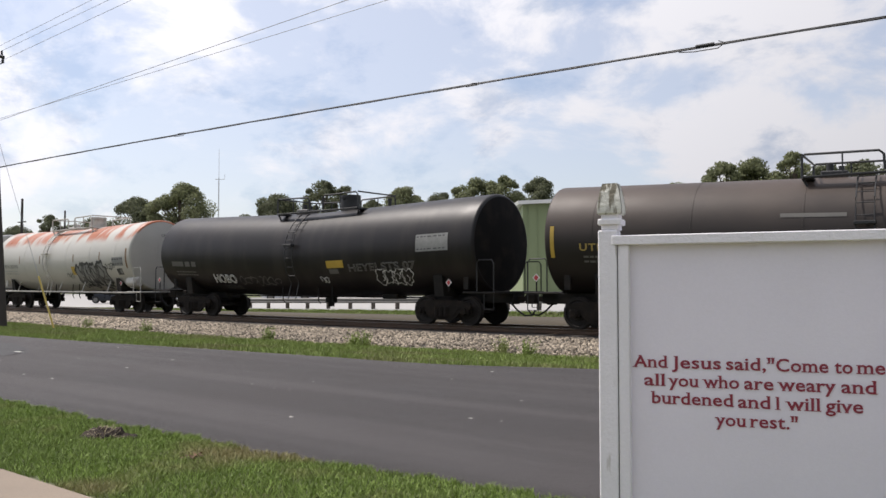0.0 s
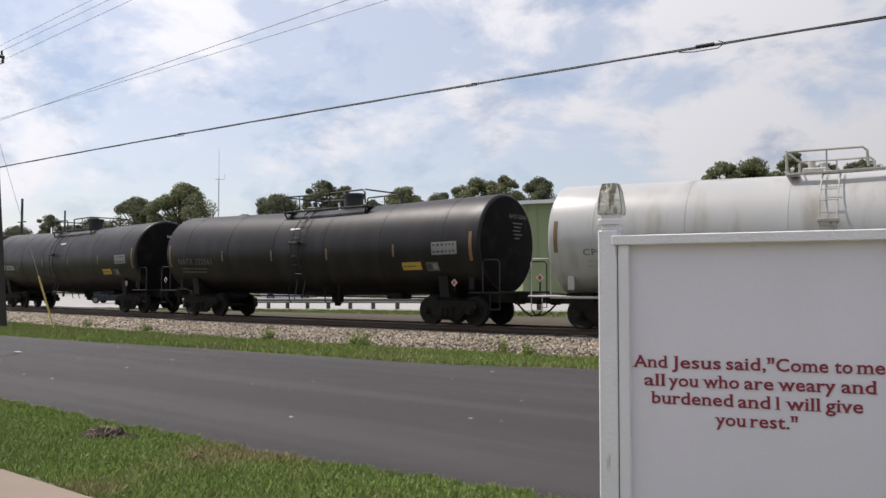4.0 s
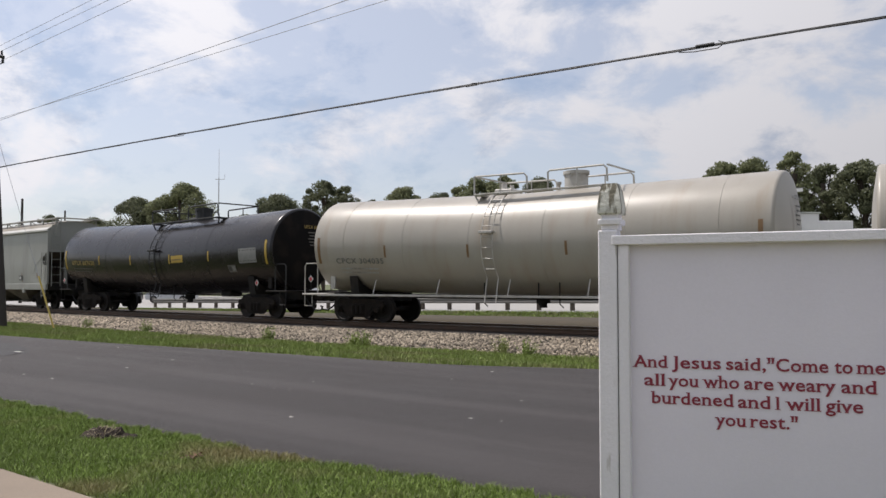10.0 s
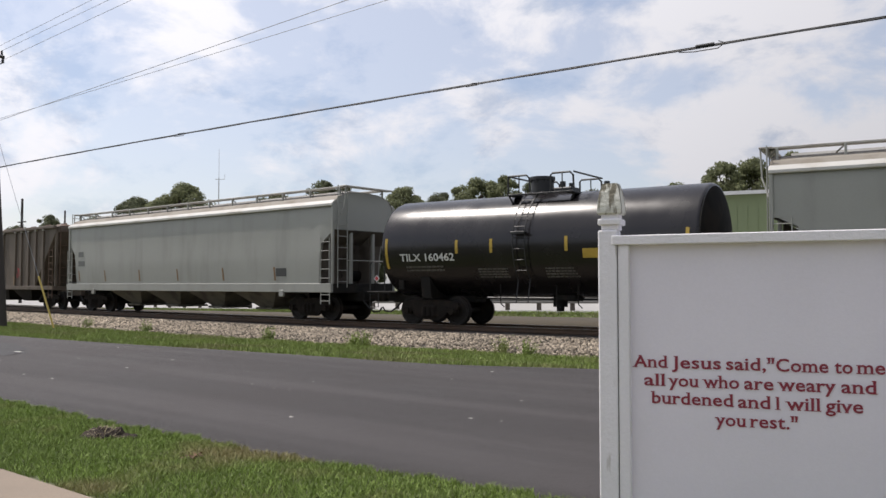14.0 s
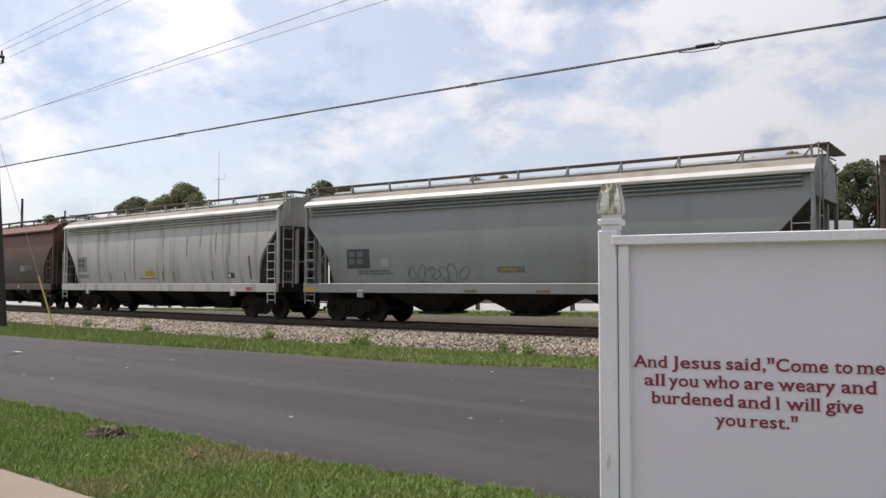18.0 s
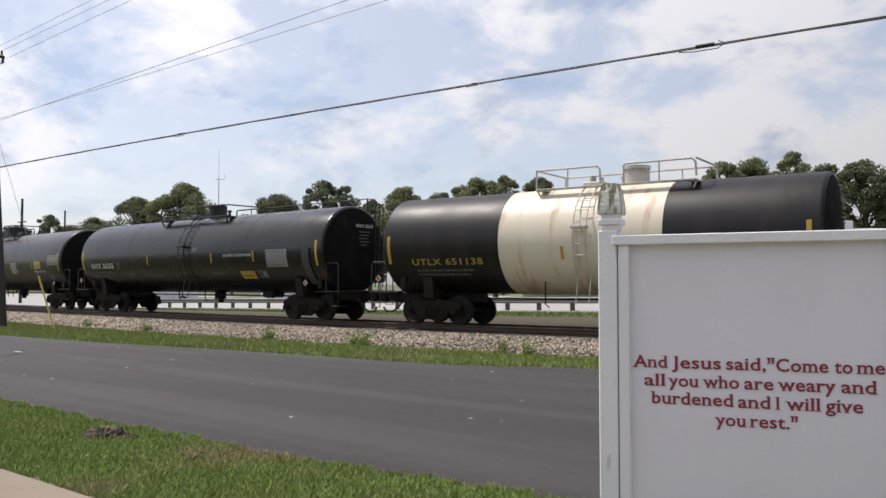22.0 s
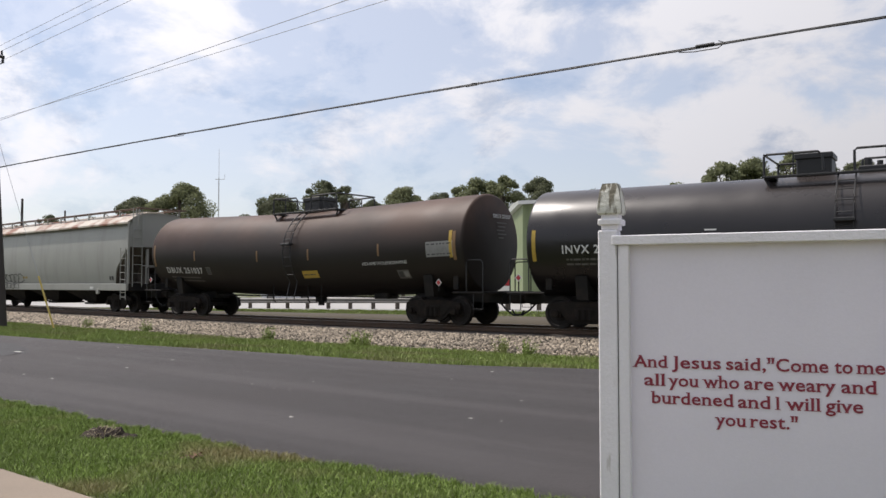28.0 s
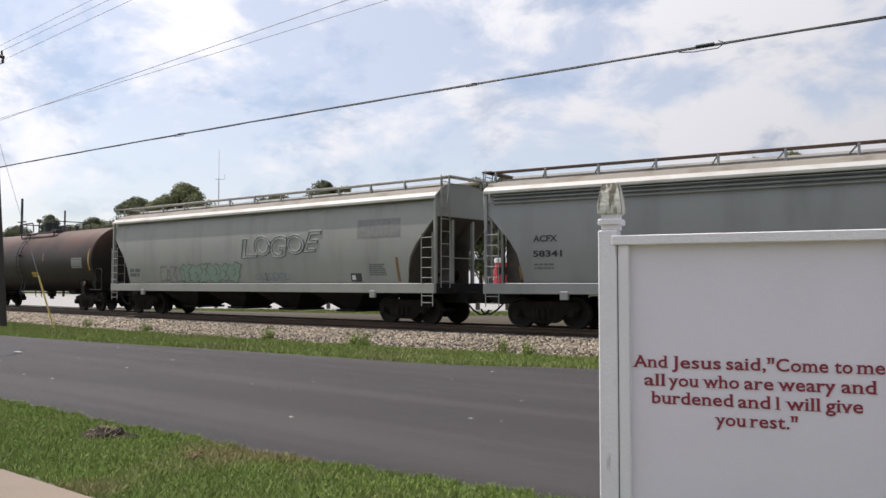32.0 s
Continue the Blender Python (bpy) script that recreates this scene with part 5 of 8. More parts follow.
def stencil_block(car, x0, x1, z0, z1, surf, back="panel_grey", ink="panel_dark", seed=0):
    decal(car, "stencil_panel", x0, x1, z0, z1, surf, M[back], 0.007)
    r = random.Random(seed)
    vs, fs = [], []
    x = x0 + 0.05
    while x < x1 - 0.12:
        w = r.uniform(0.06, 0.16)
        n = len(vs)
        for px in (x, min(x + w, x1 - 0.04)):
            for zz in (z0 + 0.06, z1 - 0.06):
                vs.append((px, surf(zz) - 0.011, zz))
        fs.append((n, n + 2, n + 3, n + 1))
        x += w + r.uniform(0.05, 0.1)
    part("stencil", raw_mesh("stencil", vs, fs), M[ink], car)


def tank_marks(car, hl, surf, mark, ink, num=(-7.3, -5.2, 2.15), xs=(), sz=2.36, tape="tape_yellow", plate=None, block=None, box=None, ends=True, seed=1, bold=0.006, end_z=2.42):
    """The usual stencils; num is start, end and base line of the number, plate and block are x0, x1, z0, z1, box is x, z."""
    if mark:
        pale = ink == "letter_black"
        letter(car, mark, num[0], num[2], 0.25 if pale else 0.28 if ink == "letter_yellow" else 0.33, surf, M["letter_grey" if pale else ink], bold=0.003 if pale else bold, spacing=1.15, width=num[1] - num[0])
    bars(car, num[0] + 0.1, num[2] - 0.20, 2, (num[1] - num[0]) * 0.95, 0.055, surf, M["iron_grey" if ink == "letter_black" else "letter_faint"], seed, gap=1.4)
    if mark and ink == "letter_white":
        decal(car, "test_box", num[1] + 0.26, num[1] + 0.54, num[2] - 0.03, num[2] + 0.27, surf, M["letter_faint"], 0.009)
        decal(car, "test_box_field", num[1] + 0.29, num[1] + 0.51, num[2], num[2] + 0.24, surf, M["panel_dark"], 0.012)
    for x in xs:
        decal(car, "reflector", x - 0.04, x + 0.04, sz - 0.20, sz + 0.20, surf, M[tape])
    if ends:
        for x in (-hl + 0.16, hl - 0.22):
            decal(car, "reflector", x - 0.06, x + 0.06, end_z - 0.45, end_z + 0.45, surf, M[tape], nz=8)
    if plate:
        decal(car, "yellow_plate", *plate, surf, M["tape_yellow"])
        bars(car, plate[0] + 0.06, plate[2] + 0.10, 1, (plate[1] - plate[0]) * 0.8, 0.04, surf, M["panel_dark"], seed + 40)
    if block:
        stencil_block(car, *block, surf, seed=seed)
    if box:
        x, z = box
        decal(car, "test_plate", x, x + 0.5, z, z + 0.28, surf, M["letter_faint" if ink in ("letter_white", "letter_yellow", "letter_faint") else "panel_dark"])
        decal(car, "test_plate_ink", x + 0.04, x + 0.22, z + 0.05, z + 0.23, surf, M["panel_dark"], 0.013)
        decal(car, "test_plate_ink", x + 0.27, x + 0.46, z + 0.05, z + 0.23, surf, M["panel_grey"], 0.013)


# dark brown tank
c, hl, sf, zc = tank_car("dark brown tank wagon, paler towards the top, with yellow lettering", 204.72, 221.11, "grey_brown", plat=(0.75, 2.2), manway=0.75, ladder_x=0.0)
tank_marks(c, hl, sf, "UTLX 667113", "letter_yellow", (-7.2, -4.9, 2.18), (-4.7, -1.2, 3.4, 5.9), 1.9, plate=(1.4, 2.3, 1.8, 2.05), block=(6.2, 7.3, 2.15, 2.65), box=(5.6, 1.78), seed=3)
decal(c, "worn_stencil", -1.9, -0.4, 3.02, 3.12, sf, M["letter_faint"])
bend_tank(c, hl, 0.2)

# grimy black tank with chalked graffiti
c, hl, sf, zc = tank_car("grimy black tank wagon with white sprayed scrawls", 186.13, 202.26, "black_dull", top=4.1, seams=0, plat=(0.7, 2.1), manway=0.75, ladder_x=0.0)
bars(c, -7.37, 1.98, 1, 2.0, 0.2, sf, M["letter_faint"], 8)
bars(c, -7.2, 1.74, 2, 1.7, 0.05, sf, M["letter_faint"], 18, gap=1.4)
letter(c, "HOBO", -4.87, 1.37, 0.46, sf, M["letter_white"], outline=0.014, width=1.4, shear=0.2, name="graffiti")
scribble(c, -3.3, 1.32, 2.4, 0.34, sf, M["letter_faint"], 3, 7, 0.035)
scribble(c, -4.5, 1.14, 1.1, 0.15, sf, M["letter_faint"], 31, 6, 0.025)
decal(c, "yellow_plate", 1.78, 2.6, 1.92, 2.18, sf, M["tape_yellow"])
decal(c, "worn_plate", 1.85, 2.3, 1.72, 1.88, sf, M["letter_faint"])
letter(c, "HEYE! STS 07", 2.82, 1.78, 0.34, sf, M["letter_faint"], outline=0.012, width=3.0, name="graffiti")
scribble(c, 1.34, 1.42, 0.34, 0.22, sf, M["letter_white"], 6, 2, 0.03)
bubble(c, 4.0, 1.3, 1.5, 0.5, sf, M["letter_white"], None, 5, 4, 0.03)
stencil_block(c, 5.9, 7.2, 2.3, 2.85, sf, seed=4)
bend_tank(c, hl, 0.2)

# white tank, rust on its back
c, hl, sf, zc = tank_car("white tank wagon with rust patches and black graffiti", 168.54, 183.38, "white_rust", "iron_white", side_sill=True, dome_white=True, drum=True, top=4.2, ladder_x=-0.88, plat=(0.5, 2.2), head_mark="CPCX 205153", head_ink="letter_grey", manway=0.8)
tank_marks(c, hl, sf, "CPCX 205153", "letter_black", (-6.48, -4.55, 2.15), (-4.25, -1.75, 2.06, 4.73), 2.6, "tape_orange", block=(5.9, 6.9, 2.1, 2.5), box=(6.2, 1.7), seed=5)
bubble(c, 2.2, 1.15, 2.9, 1.25, sf, M["letter_black"], M["panel_grey"], 21, 4, 0.13, label="black bubble-letter graffiti")
scribble(c, 2.3, 1.3, 2.7, 1.0, sf, M["letter_black"], 24, 6, 0.07)
scribble(c, 5.24, 1.95, 0.8, 0.3, sf, M["letter_black"], 22, 4, 0.035)
scribble(c, 1.1, 1.65, 0.7, 0.25, sf, M["letter_grey"], 23, 4, 0.03)
decal(c, "sprayed_patch", 1.75, 2.15, 1.8, 2.2, sf, M["tape_yellow"])
bend_tank(c, hl, 0.12)

# white tank
c, hl, sf, zc = tank_car("clean white tank wagon with pale ironwork", 151.01, 166.26, "white", "iron_white", side_sill=True, dome_white=True, drum=True, top=4.2, ladder_x=-0.33, plat=(0.85, 2.2), head_mark="CPCX 205118", head_ink="letter_grey", manway=0.8)
tank_marks(c, hl, sf, "CPCX 205118", "letter_black", (-6.64, -4.6, 2.08), (-4.41, -1.62, 1.48, 4.45), 2.4, "tape_orange", plate=(2.87, 3.63, 1.6, 1.88), block=(6.4, 7.4, 2.0, 2.5), box=(5.9, 1.58), seed=6, end_z=2.6)
bend_tank(c, hl, 0.12)

c, hl, sf, zc = tank_car("dark grey-black tank wagon, weathered dull", 132.77, 148.64, "black_dull", head_mark="NATX 252561", head_ink="letter_faint", plat=(0.7, 2.1), manway=0.6, ladder_x=0.0)
tank_marks(c, hl, sf, "NATX 252561", "letter_faint", (-7.2, -5.0, 2.08), (-4.3, -1.4, 1.5, 4.6), 2.4, "tape_orange", plate=(4.9, 5.7, 1.75, 2.0), block=(6.2, 7.2, 2.2, 2.6), box=(5.9, 1.7), seed=7)
decal(c, "stencil", -0.6, -0.1, 3.35, 3.42, sf, M["letter_white"])
bend_tank(c, hl, 0.12)

c, hl, sf, zc = tank_car("dark grey-black tank wagon with white lettering", 114.07, 130.04, "black_dull", plat=(0.5, 2.1), head_mark="NATX 252551", head_ink="letter_white", manway=0.6, ladder_x=-0.1)
tank_marks(c, hl, sf, "NATX 252551", "letter_white", (-7.17, -4.96, 2.06), (-4.26, -1.4, 1.5, 4.6), 2.45, "tape_orange", plate=(4.9, 5.7, 1.75, 2.0), block=(6.2, 7.2, 2.2, 2.6), box=(5.9, 1.7), seed=8)
decal(c, "stencil", 0.2, 0.75, 3.36, 3.43, sf, M["letter_white"])
bend_tank(c, hl, 0.12)

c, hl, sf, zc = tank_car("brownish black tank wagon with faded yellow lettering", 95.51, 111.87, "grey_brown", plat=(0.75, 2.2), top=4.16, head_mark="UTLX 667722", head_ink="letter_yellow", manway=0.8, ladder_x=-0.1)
tank_marks(c, hl, sf, "UTLX 667722", "letter_yellow", (-7.25, -4.95, 2.18), (-4.85, -1.5, 1.15, 4.25), 1.88, plate=(1.35, 2.15, 1.82, 2.08), block=(6.27, 7.39, 2.17, 2.7), box=(5.63, 1.8), seed=9, end_z=2.59)
decal(c, "worn_stencil", -2.7, -1.5, 2.5, 2.62, sf, M["letter_faint"])
decal(c, "chalk_patch", -6.7, -6.5, 1.5, 1.62, sf, M["letter_white"], slant=0.2)
decal(c, "stencil", -3.9, -2.9, 3.02, 3.10, sf, M["letter_white"])
bend_tank(c, hl, 0.18)

c, hl, sf, zc = tank_car("cream white tank wagon with grime at the end", 77.89, 93.02, "cream", "iron_white", side_sill=True, dome_white=True, drum=True, top=4.22, ladder_x=-0.5, plat=(0.85, 2.25), head_mark="CPCX 204033", head_ink="letter_grey", manway=0.8)
tank_marks(c, hl, sf, "CPCX 204033", "letter_black", (-6.73, -4.65, 1.98), (-4.54, -1.27, 2.08, 5.35), 2.38, "tape_orange", plate=(3.26, 4.11, 1.55, 1.82), block=(6.3, 7.3, 1.99, 2.47), box=(5.8, 1.57), seed=10)
bend_tank(c, hl, 0.13)

c, hl, sf, zc = tank_car("cream tank wagon with pale ironwork", 60.30, 75.60, "cream", "iron_white", side_sill=True, dome_white=True, drum=True, top=4.24, ladder_x=-0.5, plat=(0.85, 2.25), head_mark="CPCX 304035", head_ink="letter_grey", manway=0.8)
tank_marks(c, hl, sf, "CPCX 304035", "letter_black", (-6.73, -4.65, 1.98), (-4.54, -1.27, 2.08, 5.35), 2.38, "tape_orange", plate=(3.26, 4.11, 1.55, 1.82), block=(6.4, 7.4, 1.99, 2.47), box=(5.93, 1.57), seed=11)
bend_tank(c, hl, 0.13)

c, hl, sf, zc = tank_car("glossy black tank wagon with yellow lettering", 41.77, 57.98, "black", plat=(1.5, 2.5), ladder_x=0.2, seams=2, manway=0.0, head_mark="UTLX 667630", head_ink="letter_yellow")
tank_marks(c, hl, sf, "UTLX 667630", "letter_yellow", (-7.3, -5.1, 2.18), (-4.64, -1.82, 1.35, 4.19), 2.43, plate=(1.5, 2.37, 2.26, 2.56), block=(6.2, 7.3, 2.06, 2.62), box=(5.41, 1.74), seed=12)
bend_tank(c, hl, 0.2)

# grey-green covered hopper
c, hl, sf = hopper_car("grey-green covered hopper wagon with bulging dented sides", 20.62, 39.67, "hop_green", "roof_white", bays=4, cut=0.5, bulge=0.10, dents=0.045, chute="hopper_chute", fold=False, ze=4.08, roof_board="iron_white")
letter(c, "FPAX", -8.05, 2.38, 0.27, sf, M["letter_black"], bold=0.004, width=0.82)
letter(c, "950518", -8.03, 1.91, 0.27, sf, M["letter_black"], bold=0.004, width=1.24)
bars(c, -7.87, 1.55, 2, 2.3, 0.05, sf, M["letter_grey"], 3, gap=1.2)
decal(c, "test_box", -6.16, -5.87, 2.18, 2.42, sf, M["iron_grey"])
for x in (-8.28, -5.53, -2.8, 0.2, 3.2, 6.4, 8.3):
    decal(c, "reflector", x - 0.035, x + 0.035, 1.42, 1.9, sf, M["tape_orange"], slant=-0.12)
decal(c, "test_plate", 6.0, 6.5, 1.52, 1.78, sf, M["panel_dark"])
decal(c, "test_plate_ink", 6.06, 6.22, 1.57, 1.73, sf, M["letter_white"], 0.013)

# short black tank
c, hl, sf, zc = tank_car("short black tank wagon with white lettering", 8.59, 18.94, "black", plat=(0.35, 1.1), seams=0, top=4.1, manway=-0.45, ladder_x=0.0)
letter(c, "TILX 160462", -4.49, 2.05, 0.33, sf, M["letter_white"], bold=0.006, width=2.12)
bars(c, -4.3, 1.84, 2, 1.8, 0.05, sf, M["letter_faint"], 4, gap=1.2)
strips(c, hl, sf, (-2.27, -1.02, 1.48), 2.26, 2.68, M["tape_yellow"])
decal(c, "yellow_plate", 1.98, 2.82, 2.05, 2.32, sf, M["tape_yellow"])
stencil_block(c, 3.75, 4.8, 2.0, 2.56, sf, seed=33)
bars(c, -1.57, 1.75, 4, 1.1, 0.045, sf, M["letter_faint"], 6, gap=0.8)
bars(c, 0.73, 1.75, 4, 1.1, 0.045, sf, M["letter_faint"], 7, gap=0.8)
bars(c, 2.59, 1.77, 3, 1.5, 0.05, sf, M["letter_faint"], 8, gap=0.8)
decal(c, "test_plate", 3.6, 4.1, 1.5, 1.76, sf, M["letter_faint"])
decal(c, "test_plate_ink", 3.64, 4.06, 1.54, 1.72, sf, M["panel_dark"], 0.013)

# second grey-green hopper
c, hl, sf = hopper_car("pale grey-green covered hopper wagon with triangular end openings", -12.69, 6.41, "hop_green", "roof_white", bays=4, cut=1.2, bulge=0.10, dents=0.04, chute="hopper_chute", fold=False, ze=4.08, roof_board="iron_white")
bars(c, -hl + 1.0, 2.62, 1, 0.6, 0.24, sf, M["letter_grey"], 13)
bars(c, -hl + 1.0, 2.18, 1, 0.8, 0.24, sf, M["letter_grey"], 14)
for x in (-hl + 1.1, -6.0, -3.0, 0.0, 3.2, 6.4):
    decal(c, "reflector", x - 0.045, x + 0.045, 1.45, 1.95, sf, M["tape_orange"], slant=-0.12)
decal(c, "test_plate", hl - 3.1, hl - 2.5, 1.6, 1.9, sf, M["panel_dark"])


def ribbed_car(label, left, right):
    xc, hl = (left + right) / 2, (right - left) / 2
    car = thing("hopper_wagon", label, "railway wagon", group="train of freight wagons")
    WAGONS.append((car, xc, hl - 1.6))
    zb, zt = 1.15, 4.22
    body = MB()
    prof = []
    for x in [-hl, -hl + 1.0, -hl + 2.4] + [-hl + 2.4 + (2 * hl - 4.8) * k / 10 for k in range(1, 10)] + [hl - 2.4, hl - 1.0, hl]:
        e = hl - abs(x)
        lo = zb if e > 2.35 else zb + (2.4 - e) * 1.18
        prof.append([(x, -1.5, lo), (x, -1.5, zt), (x, -1.3, zt + 0.08), (x, 1.3, zt + 0.08), (x, 1.5, zt), (x, 1.5, lo)])
    body.rings(prof)
    part("body", body, M["rib_brown"], car, smooth=20)
    rib = cached("rib", lambda: MB().bbox(-0.075, 0.075, -0.09, 0.02, zb, zt - 0.02, 0.015).mesh("rib"))
    ribs = (-7.56, -6.53, -5.53, -4.60, -2.74, -1.81, -0.88, 0.66, 1.54, 2.41, 4.04, 4.84, 5.75, 6.65, 7.55)
    for x in ribs:
        part("rib_cap", cached("rib_cap", lambda: MB().bbox(-0.085, 0.085, -0.10, 0.0, zt - 0.13, zt - 0.06, 0.01).mesh("rib_cap")), M["iron_white"], car, "bright rib top", m=pose(x, -1.502, 0))
        part("rib", rib, M["rib_brown"], car, m=pose(x, -1.5, 0))
        part("rib", rib, M["rib_brown"], car, m=pose(x, 1.5, 0, 0, 0, 180))
    ch = MB()
    for s in (-1, 1):
        ch.bbox(-hl, hl, s * 1.55 - 0.09, s * 1.55 + 0.09, zt - 0.06, zt + 0.08, 0.015)
        ch.bbox(-hl, hl, s * 1.55 - 0.07, s * 1.55 + 0.07, 1.02, 1.22, 0.015)
    part("chord", ch, M["rib_brown"], car)
    for i in range(9):
        x = -hl + 1.4 + (2 * hl - 2.8) * i / 8
        h = MB().rings([[(x + 0.42 * math.cos(t) * k, -0.5 + 0.42 * math.sin(t) * k, z) for t in [math.pi * q / 8 for q in range(16)]] for k, z in ((1, zt + 0.06), (1, zt + 0.15), (0.8, zt + 0.22), (0.3, zt + 0.25))])
        h.tube([(x - 0.5, -0.5, zt + 0.12), (x - 0.3, -0.5, zt + 0.28), (x + 0.3, -0.5, zt + 0.28), (x + 0.5, -0.5, zt + 0.12)], 0.03)
        part("roof_hatch", h, M["iron_rust"], car)
    for s in (-1, 1):
        fr = MB()
        for q in (-1.45, 0, 1.45):
            fr.bbox(min(s * (hl - 0.12), s * hl), max(s * (hl - 0.12), s * hl), q - 0.06, q + 0.06, 1.1, zt, 0.01)
        fr.tube([(s * (hl - 2.3), -1.5, 1.3), (s * (hl - 0.05), -1.5, 3.9)], 0.05)
        fr.bbox(min(s * (hl - 2.4), s * (hl + 0.35)), max(s * (hl - 2.4), s * (hl + 0.35)), -0.34, 0.34, 0.72, 1.05, 0.02)
        fr.bbox(min(s * (hl - 0.2), s * hl), max(s * (hl - 0.2), s * hl), -1.5, 1.5, 1.0, 1.2, 0.015)
        part("end_frame", fr, M["rib_brown"], car)
        ladder(car, "side_ladder", s * (hl - 0.3) - 0.22, s * (hl - 0.3) + 0.22, 0.6, 3.2, -1.62, M["iron_rust"], 8)
        ladder(car, "end_ladder", -1.3, -0.85, 1.2, zt, s * (hl + 0.05), M["iron_rust"], 8, axis="y")
        add_truck(car, s * (hl - 1.7))
        add_coupler(car, s * (hl + 0.2), s)
    span = 2 * hl - 6.0
    for i in range(4):
        c0 = -span / 2 + span * (i + 0.5) / 4
        w = span / 4 * 0.47
        o = MB().rings([[(c0 - w, -1.4, 1.16), (c0 + w, -1.4, 1.16), (c0 + w, 1.4, 1.16), (c0 - w, 1.4, 1.16)], [(c0 - 0.5, -1.0, 0.42), (c0 + 0.5, -1.0, 0.42), (c0 + 0.5, 1.0, 0.42), (c0 - 0.5, 1.0, 0.42)]])
        part("outlet", o, M["under"], car)
    bw = MB().lathe([(-hl - 0.20, 0.25), (-hl - 0.20, 0.29), (-hl - 0.16, 0.29), (-hl - 0.16, 0.25)], True, 24, (0, -0.55, 2.1))
    for k in range(4):
        t = k * math.pi / 4
        bw.tube([(-hl - 0.18, -0.55 + 0.27 * math.cos(t), 2.1 + 0.27 * math.sin(t)), (-hl - 0.18, -0.55 - 0.27 * math.cos(t), 2.1 - 0.27 * math.sin(t))], 0.015)
    bw.cyl((-hl - 0.2, -0.55, 2.1), (-hl + 0.05, -0.55, 2.1), 0.05, 8)
    part("brake_wheel", bw, M["iron_black"], car, "black spoked brake wheel")
    flat = lambda z: -1.5
    for x, t1, t2 in ((-7.05, "IN", "381"), (-6.03, "VX", "71")):
        decal(car, "number_panel", x - 0.40, x + 0.40, 1.24, 2.48, flat, M["panel_black"], 0.006)
        letter(car, t1, x - 0.17, 2.20, 0.34, flat, M["letter_white"], bold=0.006)
        letter(car, t2, x - 0.26, 1.84, 0.34, flat, M["letter_white"], bold=0.006)
        bars(car, x - 0.24, 1.44, 2, 0.5, 0.05, flat, M["letter_faint"], 3, gap=1.2)
    decal(car, "data_panel", -4.45, -2.86, 1.32, 2.04, flat, M["panel_black"], 0.006)
    for z in (1.88, 1.60):
        bars(car, -4.2, z, 2, 0.8, 0.045, flat, M["letter_white"], 9, gap=0.7)
    decal(car, "painted_out_name", -0.70, 0.56, 2.98, 3.52, flat, M["panel_black"], 0.006)
    part("name_oval", MB().rings([[(-3.65 + 0.43 * math.cos(t) * k, -1.505 - 0.004 * (1 - k), 3.87 + 0.14 * math.sin(t) * k) for t in [math.pi * q / 12 for q in range(24)]] for k in (1, 0.98)]), M["hopper_chute"], car)
    decal(car, "patch", -2.60, -1.95, 1.45, 2.2, flat, M["panel_grey"], 0.006)
    scribble(car, -2.5, 1.55, 0.55, 0.35, flat, M["red"], 31, 3, 0.03)
    scribble(car, -0.6, 1.55, 0.85, 0.85, flat, M["letter_black"], 32, 6, 0.04)
    decal(car, "yellow_plate", -0.3, 0.42, 1.52, 1.83, flat, M["tape_yellow"], 0.004)
    bars(car, -0.22, 1.62, 1, 0.55, 0.05, flat, M["panel_dark"], 12)
    decal(car, "test_plate", -0.15, 0.3, 1.29, 1.42, flat, M["panel_black"], 0.006)
    scribble(car, -5.35, 1.3, 0.6, 0.85, flat, M["letter_grey"], 34, 4, 0.07)
    scribble(car, 4.2, 1.7, 0.5, 0.5, flat, M["red"], 33, 4, 0.03)
    for x in (-7.56, -4.60, -1.81, 0.66, 4.04):
        decal(car, "rib_tape", x - 0.06, x + 0.06, 1.25, 1.75, lambda z: -1.592, M["tape_orange"], 0.004)
    return car


ribbed_car("weathered brown ribbed hopper wagon with black number panels", -32.15, -14.27)

c, hl, sf = hopper_car("blue-grey covered hopper wagon with faded panel", -50.31, -33.38, "hop_blue", "roof_white", bays=3, cut=2.0, bulge=0.32, roof_board="iron_rust")
decal(c, "logo_panel", -6.5, -5.5, 1.84, 2.5, sf, M["panel_dark"])
bars(c, -6.42, 2.24, 2, 0.8, 0.18, sf, M["letter_grey"], 4)
bars(c, -6.0, 1.72, 2, 1.5, 0.06, sf, M["letter_grey"], 5)
decal(c, "test_box", -5.01, -4.7, 1.9, 2.18, sf, M["iron_grey"])
scribble(c, -3.9, 1.38, 2.3, 0.55, sf, M["letter_grey"], 41, 7, 0.025)
decal(c, "worn_plate", -0.52, 0.44, 1.66, 1.84, sf, M["hopper_chute"])
bars(c, -0.4, 1.72, 1, 0.7, 0.07, sf, M["letter_yellow"], 8)
for x in (-1.6, 0.9, 4.2):
    decal(c, "sill_tape", x, x + 0.45, 1.06, 1.14, lambda z: -1.625, M["tape_orange"])
decal(c, "step_tape", -hl + 0.1, -hl + 0.6, 1.06, 1.2, lambda z: -1.625, M["tape_yellow"])
decal(c, "step_tape", hl - 0.6, hl - 0.1, 1.06, 1.2, lambda z: -1.625, M["tape_yellow"])
decal(c, "test_plate", 6.62, 7.08, 1.68, 1.88, sf, M["panel_dark"])
decal(c, "test_plate_ink", 6.67, 6.82, 1.71, 1.85, sf, M["letter_white"], 0.013)
decal(c, "red_plate", 6.6, 7.08, 1.895, 2.1, sf, M["red"])

